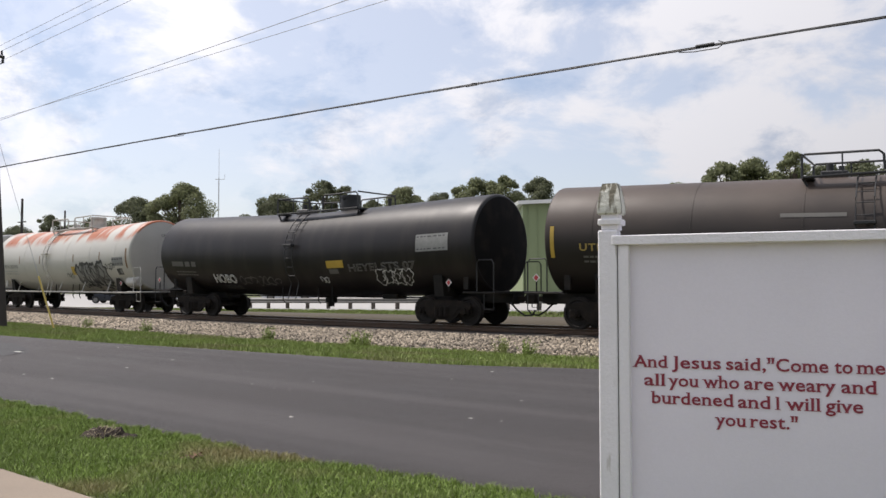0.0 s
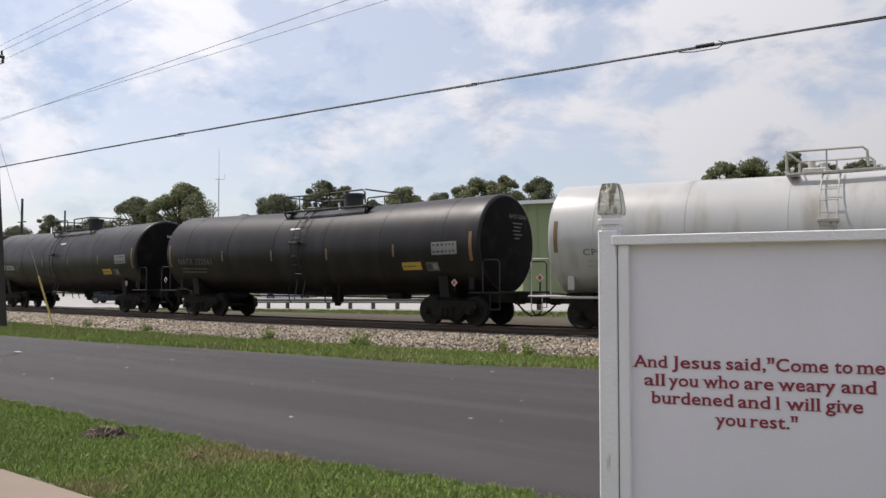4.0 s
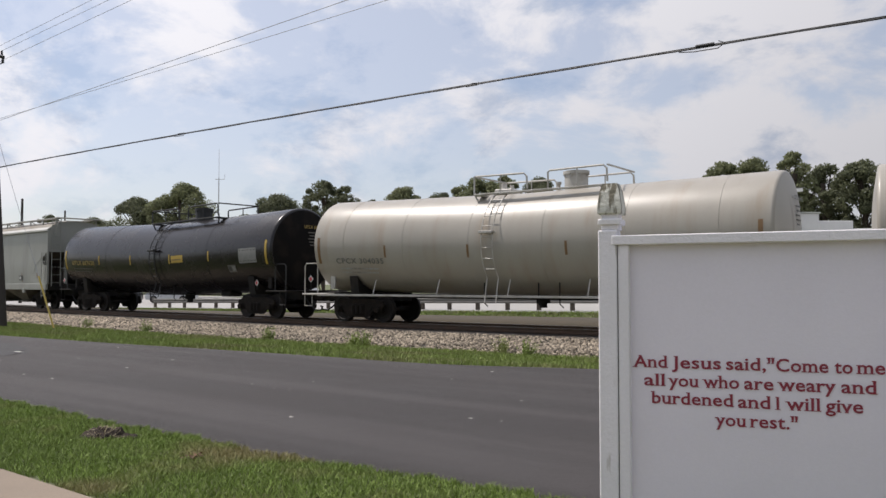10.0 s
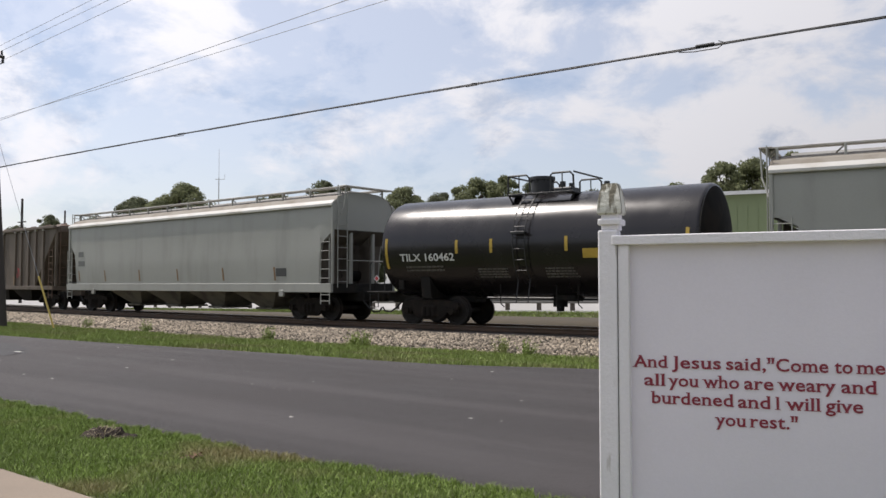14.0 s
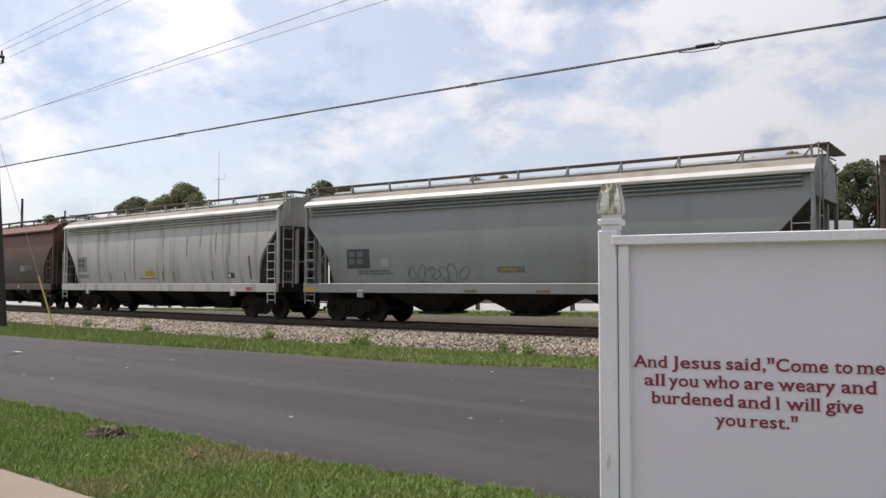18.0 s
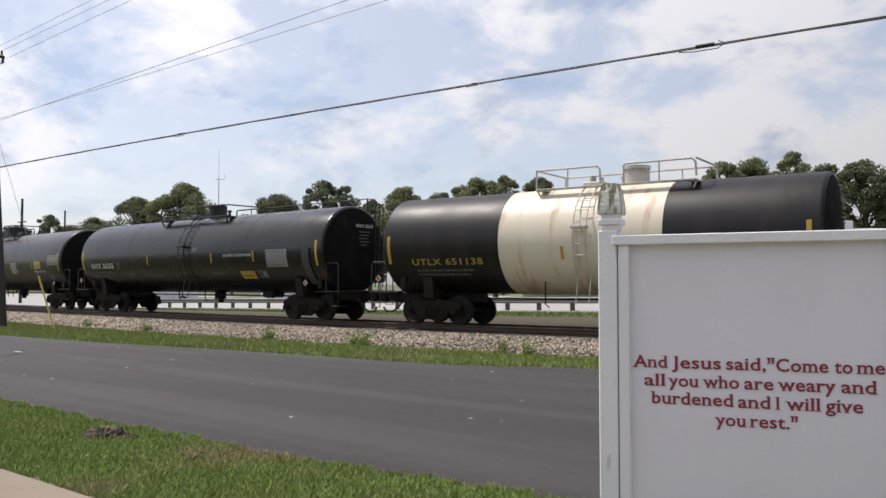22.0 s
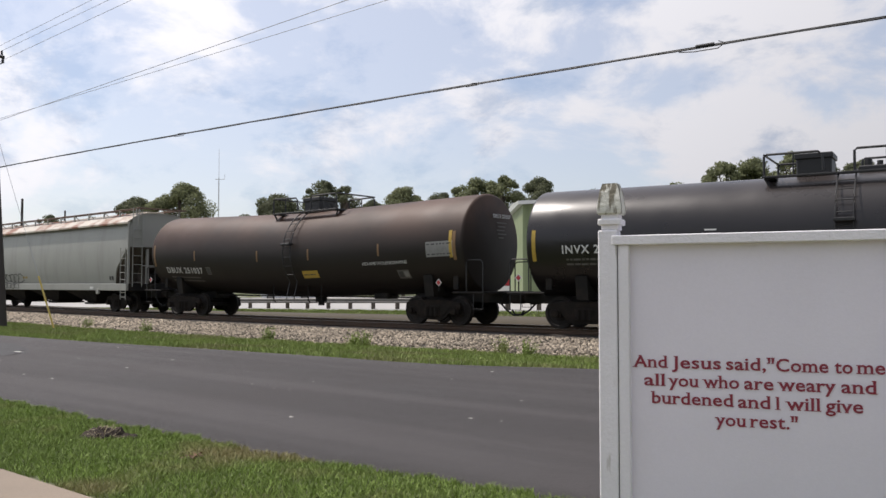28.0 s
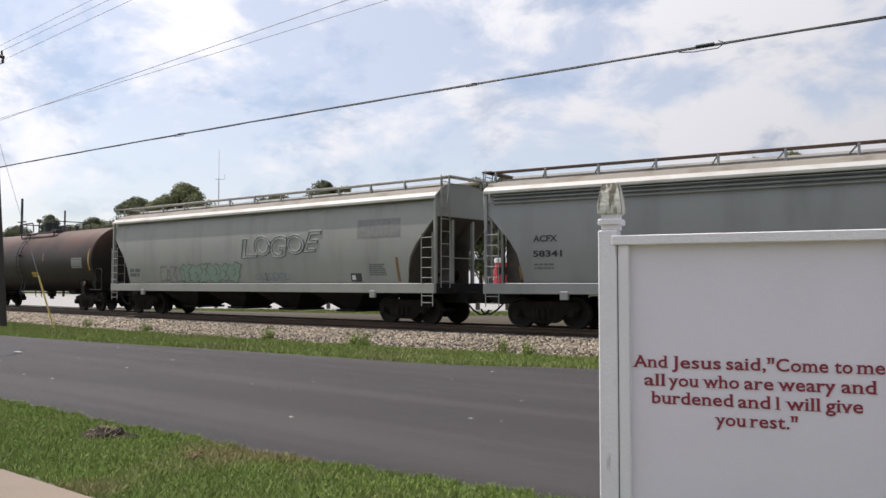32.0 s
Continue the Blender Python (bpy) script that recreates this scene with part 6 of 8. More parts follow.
c, hl, sf = hopper_car("white covered hopper wagon with brown rust streaks", -68.42, -51.59, "hop_white", "roof_white", bays=4, cut=2.0, bulge=0.32, roof_board="iron_rust")
decal(c, "logo_panel", -7.0, -6.1, 1.9, 2.62, sf, M["panel_grey"])
bars(c, -6.92, 2.36, 2, 0.72, 0.17, sf, M["panel_dark"], 4)
bars(c, -7.0, 1.7, 2, 1.2, 0.06, sf, M["letter_grey"], 5)
decal(c, "yellow_plate", -0.87, -0.14, 1.68, 1.9, sf, M["tape_yellow"])
bars(c, -1.35, 1.53, 1, 1.7, 0.05, sf, M["red"], 8)
for x in (-3.89, -2.6, 0.54, 1.4, 4.18):
    decal(c, "reflector", x - 0.04, x + 0.04, 1.45, 1.85, sf, M["tape_orange"], slant=-0.1)
decal(c, "reflector", 6.62, 6.74, 1.5, 2.4, sf, M["tape_orange"], slant=-0.05)
decal(c, "test_plate", 5.2, 5.65, 1.54, 1.76, sf, M["panel_dark"])
decal(c, "test_plate_ink", 5.25, 5.4, 1.58, 1.72, sf, M["letter_white"], 0.013)
rk = random.Random(15)
for x in (-6.23, -4.9, -3.43, -1.76, 0.61, 2.43, 3.4, 4.47, 5.4):
    z1 = rk.uniform(3.2, 3.85)
    decal(c, "rust_run", x - 0.02, x + 0.02, z1 - rk.uniform(0.6, 1.5), z1, sf, M["rust_run"], nz=10)
decal(c, "rust_run", 0.59, 0.66, 1.5, 2.1, sf, M["rust_run"])
decal(c, "rust_run", -1.78, -1.72, 1.5, 3.6, sf, M["rust_run"], nz=10)
decal(c, "sill_plate", 6.61, 6.95, 1.08, 1.2, lambda z: -1.625, M["red"])

c, hl, sf = hopper_car("oxide brown covered hopper wagon, darkened by grime", -86.69, -69.71, "hop_brown", "hop_brown", bays=4, cut=2.0, bulge=0.32, fold=False, roof_board="iron_black", iron="iron_rust")
decal(c, "worn_patch", -4.98, -4.15, 1.53, 2.18, sf, M["hopper_chute"])
bars(c, -hl + 1.2, 2.7, 2, 1.0, 0.25, sf, M["letter_faint"], 6)
decal(c, "plate", -1.46, -0.62, 1.48, 1.74, sf, M["panel_grey"])
bars(c, -1.4, 1.56, 1, 0.7, 0.1, sf, M["hopper_chute"], 4)
decal(c, "test_plate", 4.4, 5.0, 2.0, 2.3, sf, M["panel_grey"])
decal(c, "worn_patch", 5.1, 5.9, 2.05, 2.3, sf, M["hopper_chute"])
for x in (-5.2, -1.82, 1.57, 4.57):
    decal(c, "sill_reflector", x - 0.05, x + 0.05, 1.13, 1.25, lambda z: -1.625, M["letter_white"])

# black tank with cream band
c, hl, sf, zc = tank_car("black tank wagon with a broad cream band", -102.13, -88.91, "black_dull", "iron_white", band=(-2.3, 2.75), seams=0, end_iron="iron_black", dome_white=True, plat=(1.1, 2.4), top=4.2, ladder_x=0.4, head_mark="UTLX 651138", head_ink="letter_yellow")
tank_marks(c, hl, sf, "UTLX 651138", "letter_yellow", (-5.55, -2.9, 1.92), (4.80,), 2.25, block=(4.93, 6.1, 1.75, 2.18), box=(4.51, 1.46), seed=9)
on_band = lambda z: sf(z) - 0.014
decal(c, "yellow_plate", 1.67, 2.43, 1.84, 2.1, on_band, M["tape_yellow"])
for x in (-0.2, 2.5):
    decal(c, "reflector", x - 0.05, x + 0.05, 2.02, 2.4, on_band, M["tape_yellow"])
letter(c, "HEXAMETHYLENEDIAMINE", 3.02, 1.9, 0.15, sf, M["letter_white"], width=1.58)

c, hl, sf, zc = tank_car("black tank wagon with full-length catwalk", -121.98, -104.96, "black", long_walk=True, near_walk=False, seams=2, plat=(-0.17, 2.4), top=4.16, head_mark="INVX 26235", head_ink="letter_white")
tank_marks(c, hl, sf, "INVX 26235", "letter_white", (-7.59, -5.59, 2.04), (-2.68, -0.28, 2.03, 4.73), 2.37, plate=(3.74, 4.62, 1.52, 1.82), block=(5.49, 6.7, 1.95, 2.6), box=(4.85, 1.55), seed=14)
letter(c, "HEXAMETHYLENEDIAMINE", 2.82, 2.38, 0.15, sf, M["letter_white"], width=1.8)
bars(c, -4.3, 1.84, 3, 1.0, 0.05, sf, M["letter_faint"], 15, gap=1.0)
bars(c, 1.9, 1.76, 2, 1.0, 0.05, sf, M["letter_faint"], 19)
decal(c, "stencil", 0.7, 1.1, 2.62, 2.82, sf, M["letter_faint"])
decal(c, "stanchion_shield", 7.55, 7.95, 1.3, 2.6, sf, M["panel_dark"], 0.05)

c, hl, sf, zc = tank_car("black tank wagon with white numbers", -141.55, -124.45, "black_dusty", seams=0, plat=(-0.37, 1.75), manway=-0.65, head_mark="INVX 29776", head_ink="letter_white", cover=True, ladder_x=-0.12)
tank_marks(c, hl, sf, "INVX 29776", "letter_white", (-7.50, -5.65, 2.18), (-4.80, -2.13, 2.50, 5.22), 2.3, plate=(5.50, 6.30, 2.12, 2.5), block=(7.15, 8.22, 2.27, 2.78), box=(6.95, 1.52), seed=17)
bars(c, 2.63, 2.40, 6, 0.75, 0.05, sf, M["letter_white"], 18, gap=1.0)
letter(c, "HEXAMETHYLENEDIAMINE", 5.45, 1.92, 0.14, sf, M["letter_white"], width=1.4)
bars(c, 5.5, 1.76, 1, 1.2, 0.05, sf, M["letter_faint"], 19)

c, hl, sf, zc = tank_car("black tank wagon with catwalk and white graffiti", -161.19, -143.91, "black", long_walk=True, seams=2, plat=(-0.4, 2.0), head_mark="INVX 26212", head_ink="letter_white")
tank_marks(c, hl, sf, "INVX 26212", "letter_white", (-8.05, -6.26, 1.90), (-6.1, -4.11, -2.01, 0.66, 2.94, 5.23, 7.8), 2.33, plate=(0.66, 1.44, 1.7, 1.96), block=(5.47, 6.72, 1.72, 2.2), seed=20)
letter(c, "HEXAMETHYLENEDIAMINE", 4.75, 2.52, 0.15, sf, M["letter_white"], width=2.1)
bubble(c, 1.6, 1.28, 2.9, 0.88, sf, M["letter_white"], M["panel_dark"], 51, 6, 0.055, label="white outlined graffiti")
scribble(c, 4.4, 1.68, 0.95, 0.3, sf, M["letter_faint"], 53, 4, 0.03)
scribble(c, -5.2, 1.72, 1.25, 0.36, sf, M["letter_white"], 54, 5, 0.03)
scribble(c, 7.5, 1.62, 0.72, 0.46, sf, M["tape_yellow"], 55, 4, 0.04)

c, hl, sf, zc = tank_car("black tank wagon with white lettering and yellow strips", -180.90, -163.80, "black_dusty", seams=0, plat=(-0.37, 1.75), manway=-0.65, head_mark="INVX 29799", head_ink="letter_white", cover=True, ladder_x=-0.2)
tank_marks(c, hl, sf, "INVX 29799", "letter_white", (-7.50, -5.65, 2.18), (-4.80, -2.13, 2.50, 5.22), 2.3, plate=(5.50, 6.30, 2.12, 2.5), block=(7.15, 8.22, 2.27, 2.78), box=(6.95, 1.52), seed=22)
decal(c, "stencil", -3.5, -3.2, 2.70, 2.74, sf, M["letter_white"])

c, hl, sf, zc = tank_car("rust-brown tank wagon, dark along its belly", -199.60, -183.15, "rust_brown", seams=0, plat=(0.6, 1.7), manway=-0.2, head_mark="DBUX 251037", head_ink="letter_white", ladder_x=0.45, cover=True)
tank_marks(c, hl, sf, "DBUX 251037", "letter_white", (-7.33, -4.89, 1.72), (-5.26, -1.36, 1.44, 4.83), 2.43, "tape_orange", plate=(0.99, 1.79, 1.6, 1.86), block=(6.87, 7.95, 2.1, 2.58), box=(5.5, 1.46), seed=44)
letter(c, "HEXAMETHYLENEDIAMINE", 4.05, 1.94, 0.15, sf, M["letter_white"], width=1.98)
decal(c, "reflector", hl - 0.42, hl - 0.30, 2.05, 2.9, sf, M["tape_yellow"], nz=8)
bend_tank(c, hl, 0.2)

c, hl, sf = hopper_car("pale grey covered hopper wagon with rusted roof edge", -220.59, -201.78, "hop_green", "hop_rust_roof", bays=3, cut=1.7, bulge=0.30, fold=False, roof_board="iron_rust")
letter(c, "UTCX", -7.87, 2.41, 0.26, sf, M["letter_grey"], width=0.92)
letter(c, "58932", -7.8, 1.93, 0.26, sf, M["letter_grey"], width=1.2)
bubble(c, -4.76, 1.38, 2.7, 0.5, sf, M["letter_black"], None, 61, 5, 0.04, label="black outline graffiti", inner=False)
bubble(c, -4.66, 1.06, 2.5, 0.3, lambda z: -1.625, M["letter_black"], None, 62, 5, 0.035, inner=False)
bars(c, -2.0, 1.62, 1, 0.7, 0.1, sf, M["letter_yellow"], 3)
decal(c, "test_plate", 7.55, 7.72, 1.5, 1.68, sf, M["letter_black"])
decal(c, "test_plate", 7.78, 7.95, 1.5, 1.68, sf, M["letter_black"])
decal(c, "sill_plate", 6.0, 6.35, 1.08, 1.2, lambda z: -1.625, M["letter_white"])
decal(c, "sill_plate", -6.9, -6.45, 1.08, 1.2, lambda z: -1.625, M["letter_white"])

c, hl, sf = hopper_car("grey covered hopper wagon with black lettering", -239.01, -221.98, "hop_grey", "roof_white", bays=3, cut=2.0, bulge=0.32, roof_board="iron_rust")
letter(c, "ACFX", -6.87, 2.55, 0.25, sf, M["letter_black"], bold=0.006, width=0.76)
letter(c, "58341", -6.89, 2.11, 0.25, sf, M["letter_black"], bold=0.006, width=0.92)
bars(c, -6.87, 1.86, 2, 0.8, 0.05, sf, M["letter_grey"], 3, gap=1.2)
for x in (-7.3, -3.92, -1.31, 1.61):
    decal(c, "reflector", x - 0.04, x + 0.04, 1.44, 1.84, sf, M["tape_orange"], slant=-0.12)
decal(c, "reflector", 6.6, 6.72, 1.45, 2.3, sf, M["tape_orange"], slant=-0.05)
decal(c, "yellow_plate", -0.46, 0.38, 1.46, 1.64, sf, M["tape_yellow"])
decal(c, "test_plate", 4.51, 5.03, 1.62, 1.88, sf, M["panel_dark"])
decal(c, "test_plate_ink", 4.57, 4.75, 1.67, 1.83, sf, M["letter_white"], 0.013)
bars(c, 4.57, 2.25, 3, 0.9, 0.05, sf, M["letter_grey"], 8, gap=0.8)
decal(c, "red_plate", 5.43, 5.85, 1.66, 1.92, sf, M["red"])

c, hl, sf = hopper_car("light grey covered hopper wagon with large sprayed lettering", -259.69, -240.64, "hop_green", "roof_white", bays=4, cut=2.0, bulge=0.32, fold=False, roof_board="iron_white")
for ch, gx, gz, gs, gsh in (("L", -0.15, 2.36, 1.02, 0.05), ("O", 0.55, 2.42, 1.05, -0.12), ("G", 1.35, 2.34, 1.12, 0.1), ("O", 2.2, 2.44, 1.0, -0.08), ("E", 3.0, 2.5, 1.05, 0.3)):
    letter(c, ch, gx * 1.12, gz, gs, sf, M["graffiti_pale"], width=0.92, bold=0.05, shear=gsh, name="graffiti_fill", off=0.010)
    letter(c, ch, gx * 1.12 - 0.05, gz - 0.03, gs * 1.02, sf, M["letter_grey"], width=1.0, outline=0.016, shear=gsh, name="graffiti", label="dark outlined graffiti letter", off=0.016)
mg = mat("graffiti_green", (0.24, 0.32, 0.25), 0.6, bump=0)
mblue = mat("graffiti_blue", (0.16, 0.24, 0.30), 0.6, bump=0)
bubble(c, -5.7, 1.36, 1.6, 0.7, sf, M["letter_grey"], None, 70, 3, 0.03, inner=False)
bubble(c, -4.2, 1.36, 3.8, 0.82, sf, M["letter_grey"], mg, 71, 6, 0.035, label="faded green graffiti")
scribble(c, 0.6, 1.45, 2.0, 0.3, sf, mblue, 73, 6, 0.03)
decal(c, "painted_over_patch", 6.04, 8.0, 2.89, 3.49, sf, M["panel_grey"], nx=2)
bars(c, 6.6, 1.95, 6, 0.8, 0.04, sf, M["letter_grey"], 9, gap=0.7)
decal(c, "test_plate", 5.69, 6.2, 1.4, 1.68, sf, M["panel_dark"])
decal(c, "test_plate_ink", 5.75, 5.92, 1.46, 1.62, sf, M["letter_white"], 0.013)
decal(c, "reflector", 7.85, 7.97, 1.4, 2.2, sf, M["tape_orange"], slant=-0.08)
decal(c, "reflector", 1.2, 1.27, 1.4, 1.75, sf, M["tape_orange"], slant=-0.12)
bars(c, -hl + 1.4, 1.85, 2, 0.9, 0.14, sf, M["letter_grey"], 10)

c, hl, sf, zc = tank_car("rust-brown tank wagon, darker towards its belly", -278.27, -261.82, "rust_red", seams=0, plat=(0.7, 2.1), manway=-0.5, ladder_x=0.2)
strips(c, hl, sf, (3.0,), 2.5, 2.9, M["tape_orange"])
tank_marks(c, hl, sf, "", "letter_faint", block=(6.2, 7.3, 2.1, 2.6), plate=(1.4, 2.2, 1.7, 1.95), seed=61)

# ---- the sign ----
SIGN_A, SIGN_DIR = Vector((-2.06, 3.94, -0.075)), Vector((1.23, 0.31, 0)).normalized()
SIGN_M = Matrix.Translation(SIGN_A) @ Matrix.Rotation(math.atan2(SIGN_DIR.y, SIGN_DIR.x), 4, "Z")


def with_serifs(vs, fs, size):
    """Adds short feet and heads to the flat ends of the stems."""
    count = {}
    for f in fs:
        for i in range(len(f)):
            a, b = f[i], f[(i + 1) % len(f)]
            ka = (round(vs[a][0], 5), round(vs[a][1], 5))
            kb = (round(vs[b][0], 5), round(vs[b][1], 5))
            key = (min(ka, kb), max(ka, kb))
            count[key] = count.get(key, 0) + 1
    low = [k for k, c in count.items() if c == 1 and abs(k[0][1] - k[1][1]) < 1e-4 and 0.05 * size < abs(k[1][0] - k[0][0]) < 0.24 * size]
    vs, fs = list(vs), list(fs)
    ztop = max(v[1] for v in vs)
    for (xa, za), (xb, zb) in low:
        t, e = 0.046 * size, 0.066 * size
        if abs(za) < 0.03 * size:
            z0, z1, el, er = za, za + t, e, e
        elif za > 0.38 * size:
            z0, z1, el, er = za - t, za, e, 0.2 * e
        else:
            continue
        n = len(vs)
        zz = vs[0][2] + 0.0004
        vs += [(xa - el, z0, zz), (xb + er, z0, zz), (xb + er, z1, zz), (xa - el, z1, zz)]
        fs.append((n, n + 1, n + 2, n + 3))
    return vs, fs


def build_sign():
    sign = thing("notice_board", "white painted wooden notice board with red lettering", "sign", SIGN_M)
    w = 0.118

    def post(x):
        p = part("post", MB().bbox(x - w / 2, x + w / 2 - 0.020, -w / 2, w / 2 - 0.020, -0.05, 1.826, 0.006), M["post_white"], sign)
        neck = MB().bbox(x - w * 0.38, x + w * 0.38, -w * 0.38, w * 0.38, 1.826, 1.92, 0.004)
        part("post_neck", neck, M["post_white"], p)
        part("post_collar", MB().bbox(x - w * 0.51, x + w * 0.51, -w * 0.51, w * 0.51, 1.852, 1.886, 0.006), M["post_white"], p)
        a = w * 0.52
        sq = lambda f, z: [(x - a * f, -a * f, z), (x + a * f, -a * f, z), (x + a * f, a * f, z), (x - a * f, a * f, z)]
        cap = MB().rings([sq(0.9, 1.908), sq(1.0, 1.916), sq(1.0, 1.945), sq(0.93, 1.985), sq(0.80, 2.035), sq(0.62, 2.072)])
        part("post_cap", cap, M["cap_wood"], p, "bare weathered gothic post cap", smooth=10)
    post(-0.002)
    post(1.37)
    board = MB().bbox(0.055, 1.315, -0.012, 0.012, 0.35, 1.76, 0.003)
    part("panel", board, M["sign_white"], sign)
    st = lambda x0, x1, z0, z1, y0=-0.045, y1=0.045: MB().bbox(x0, x1, y0, y1, z0, z1, 0.004)
    part("stile", st(0.0405, 0.097, 0.30, 1.747, -0.052, 0.052), M["post_white"], sign)
    part("joint_gap", MB().box(0.0376, 0.0402, -0.053, 0.0, 0.30, 1.747), M["letter_faint"], sign)
    part("stile", st(1.282, 1.308, 0.30, 1.747), M["post_white"], sign)
    part("top_rail", st(0.0125, 1.355, 1.7475, 1.797, -0.068, 0.062), M["post_white"], sign)
    part("bottom_rail", st(0.097, 1.282, 0.30, 0.35), M["post_white"], sign)
    for body, x0, wd, z0 in SIGN_WORDS:
        vs, fs = text_mesh(body, 0.086, 0.0013, 0, 1.04, wd)
        vs, fs = with_serifs(vs, fs, 0.088)
        vs = [(x0 + a, -0.0165 - c, z0 + b + 0.0125 * a) for a, b, c in vs]
        for v, f in words(vs, fs, 0.0004):
            part("lettering", raw_mesh("lettering", v, f), M["sign_red"], sign, "dark red lettering")


SIGN_WORDS = (
    ("And", 0.111, 0.166, 1.1215), ("Jesus", 0.302, 0.237, 1.1235), ('said,"', 0.563, 0.221, 1.126), ("Come", 0.792, 0.228, 1.128), ("to", 1.0455, 0.0765, 1.1305), ("me", 1.1424, 0.1135, 1.132),
    ("all", 0.163, 0.102, 1.0305), ("you", 0.287, 0.141, 1.032), ("who", 0.455, 0.168, 1.0335), ("are", 0.6456, 0.1335, 1.035), ("weary", 0.8014, 0.2475, 1.037), ("and", 1.072, 0.145, 1.040),
    ("burdened", 0.202, 0.390, 0.942), ("and", 0.6155, 0.147, 0.9445), ("I", 0.791, None, 0.9455), ("will", 0.835, 0.145, 0.947), ("give", 1.004, 0.1585, 0.9495),
    ("you", 0.5115, 0.137, 0.851), ('rest."', 0.674, 0.2095, 0.8535))
build_sign()

# ---- poles and wires ----
PX, PY = -34.8, 14.6


def build_pole():
    pole = thing("utility_pole", "dark creosoted utility pole with transformer", "utility pole")
    part("shaft", MB().cyl((PX + 0.40, PY, -0.35), (PX - 1.35, PY, 11.6), 0.19, 18, 0.12), M["pole_wood"], pole)
    part("crossarm", MB().bbox(PX - 1.22, PX - 1.10, PY - 0.6, PY + 0.5, 10.9, 11.02, 0.01), M["pole_wood"], pole)
    for q in (-0.5, 0.4, 0.0):
        part("insulator", MB().cyl((PX - 1.16, PY + q, 11.05), (PX - 1.16, PY + q, 11.22), 0.05, 10, 0.035), M["dark_plastic"], pole)
    tr = MB().cyl((PX - 0.42, PY - 0.32, 8.45), (PX - 0.42, PY - 0.32, 9.1), 0.22, 18).cyl((PX - 0.42, PY - 0.32, 9.1), (PX - 0.42, PY - 0.32, 9.18), 0.17, 18).cyl((PX - 0.34, PY - 0.32, 9.18), (PX - 0.34, PY - 0.32, 9.36), 0.04, 8)
    part("transformer", tr, M["dark_plastic"], pole)
    br = MB().tube([(PX - 1.15, PY, 10.42), (PX + 0.03, PY - 0.05, 10.42)], 0.025).cyl((PX + 0.03, PY - 0.05, 10.40), (PX + 0.03, PY - 0.05, 10.60), 0.05, 10)
    part("bracket_insulator", br, M["dark_plastic"], pole)
    guy = thing("guy_wire", "steel guy wire with yellow guard, pegged in the verge", "guy wire")
    foot, top = Vector((-31.12, 15.11, -0.3)), Vector((PX - 0.78, PY, 8.0))
    d = top - foot
    part("strand", MB().tube([foot, top], 0.008, 5), M["wire_grey"], guy)
    part("guard_sleeve", MB().tube([foot + d * 0.015, foot + d * 0.25], 0.035, 8), M["guard_yellow"], guy, "yellow plastic guard")
    part("anchor_eye", MB().cyl(foot - Vector((0, 0, 0.1)), foot + d * 0.02, 0.03, 8), M["galv"], guy)


build_pole()


def cable(label, a, b, sag, r, material, end=16.0, name="overhead_wire"):
    """A hanging wire from the pole through two heights: a at the pole and b where x = -2."""
    pts = []
    for i in range(41):
        x = PX - 0.5 + (end - PX + 0.5) * i / 40
        k = (x - PX) / (end - PX)
        z = a[1] + (b - a[1]) * (x - PX) / (-2 - PX)
        z -= sag * 4 * k * (1 - k)
        pts.append((x, a[0], z))
    ob = part(name, MB().tube(pts, r, 6), M[material])
    return tagged(ob, label, "wire", group="overhead wires")


cable("thin grey overhead power wire", (PY - 0.05, 11.18), 12.47, 0.0, 0.0075, "wire_grey")
cable("thin grey overhead power wire", (PY + 0.05, 11.00), 12.10, 0.0, 0.0075, "wire_grey")
cable("thin grey overhead power wire", (PY - 0.05, 10.52), 11.75, 0.0, 0.0075, "wire_grey")
cable("thin grey overhead service wire", (PY, 8.12), 9.05, 0.0, 0.009, "wire_grey")
cable("thin grey overhead service wire", (PY, 8.19), 8.66, 0.12, 0.0075, "wire_grey")


def build_bundle():
    """A messenger strand with a telephone cable lashed under it."""
    pts = []
    for i in range(60):
        x = PX - 0.6 + (16.6 - PX) * i / 59
        z = 6.195 - 0.00543 * (x - PX) - 0.0002824 * (x - PX) ** 2
        pts.append(Vector((x, PY, z)))
    ob = new("overhead_cable")
    tagged(ob, "thick black lashed cable with loop splices", "cable", group="overhead wires")
    part("messenger", MB().tube([p + Vector((0, 0, 0.011)) for p in pts], 0.010, 6), M["wire"], ob)
    part("cable", MB().tube([p - Vector((0, 0, 0.010 + 0.006 * math.sin(i * 1.9))) for i, p in enumerate(pts)], 0.016, 6), M["wire"], ob)
    for xs in (-22.3, -5.5, -11.3):
        p = min(pts, key=lambda q: abs(q.x - xs))
        big = 1.0 if xs > -6 else 0.7
        if xs == -11.3:
            big = 0.45
        mb = MB().tube([p + Vector((-0.45 * big, 0, -0.03)), p + Vector((-0.15 * big, -0.02, -0.075 * big)), p + Vector((0.3 * big, -0.02, -0.085 * big)), p + Vector((0.42 * big, 0, 0.0)), p + Vector((0.3 * big, 0, 0.05 * big))], 0.010, 6)
        mb.cyl(p + Vector((-0.12 * big, 0, 0.02)), p + Vector((0.22 * big, 0, 0.012)), 0.03 * big, 10)
        part("splice", mb, M["wire"], ob)


build_bundle()

# ---- beyond the track ----


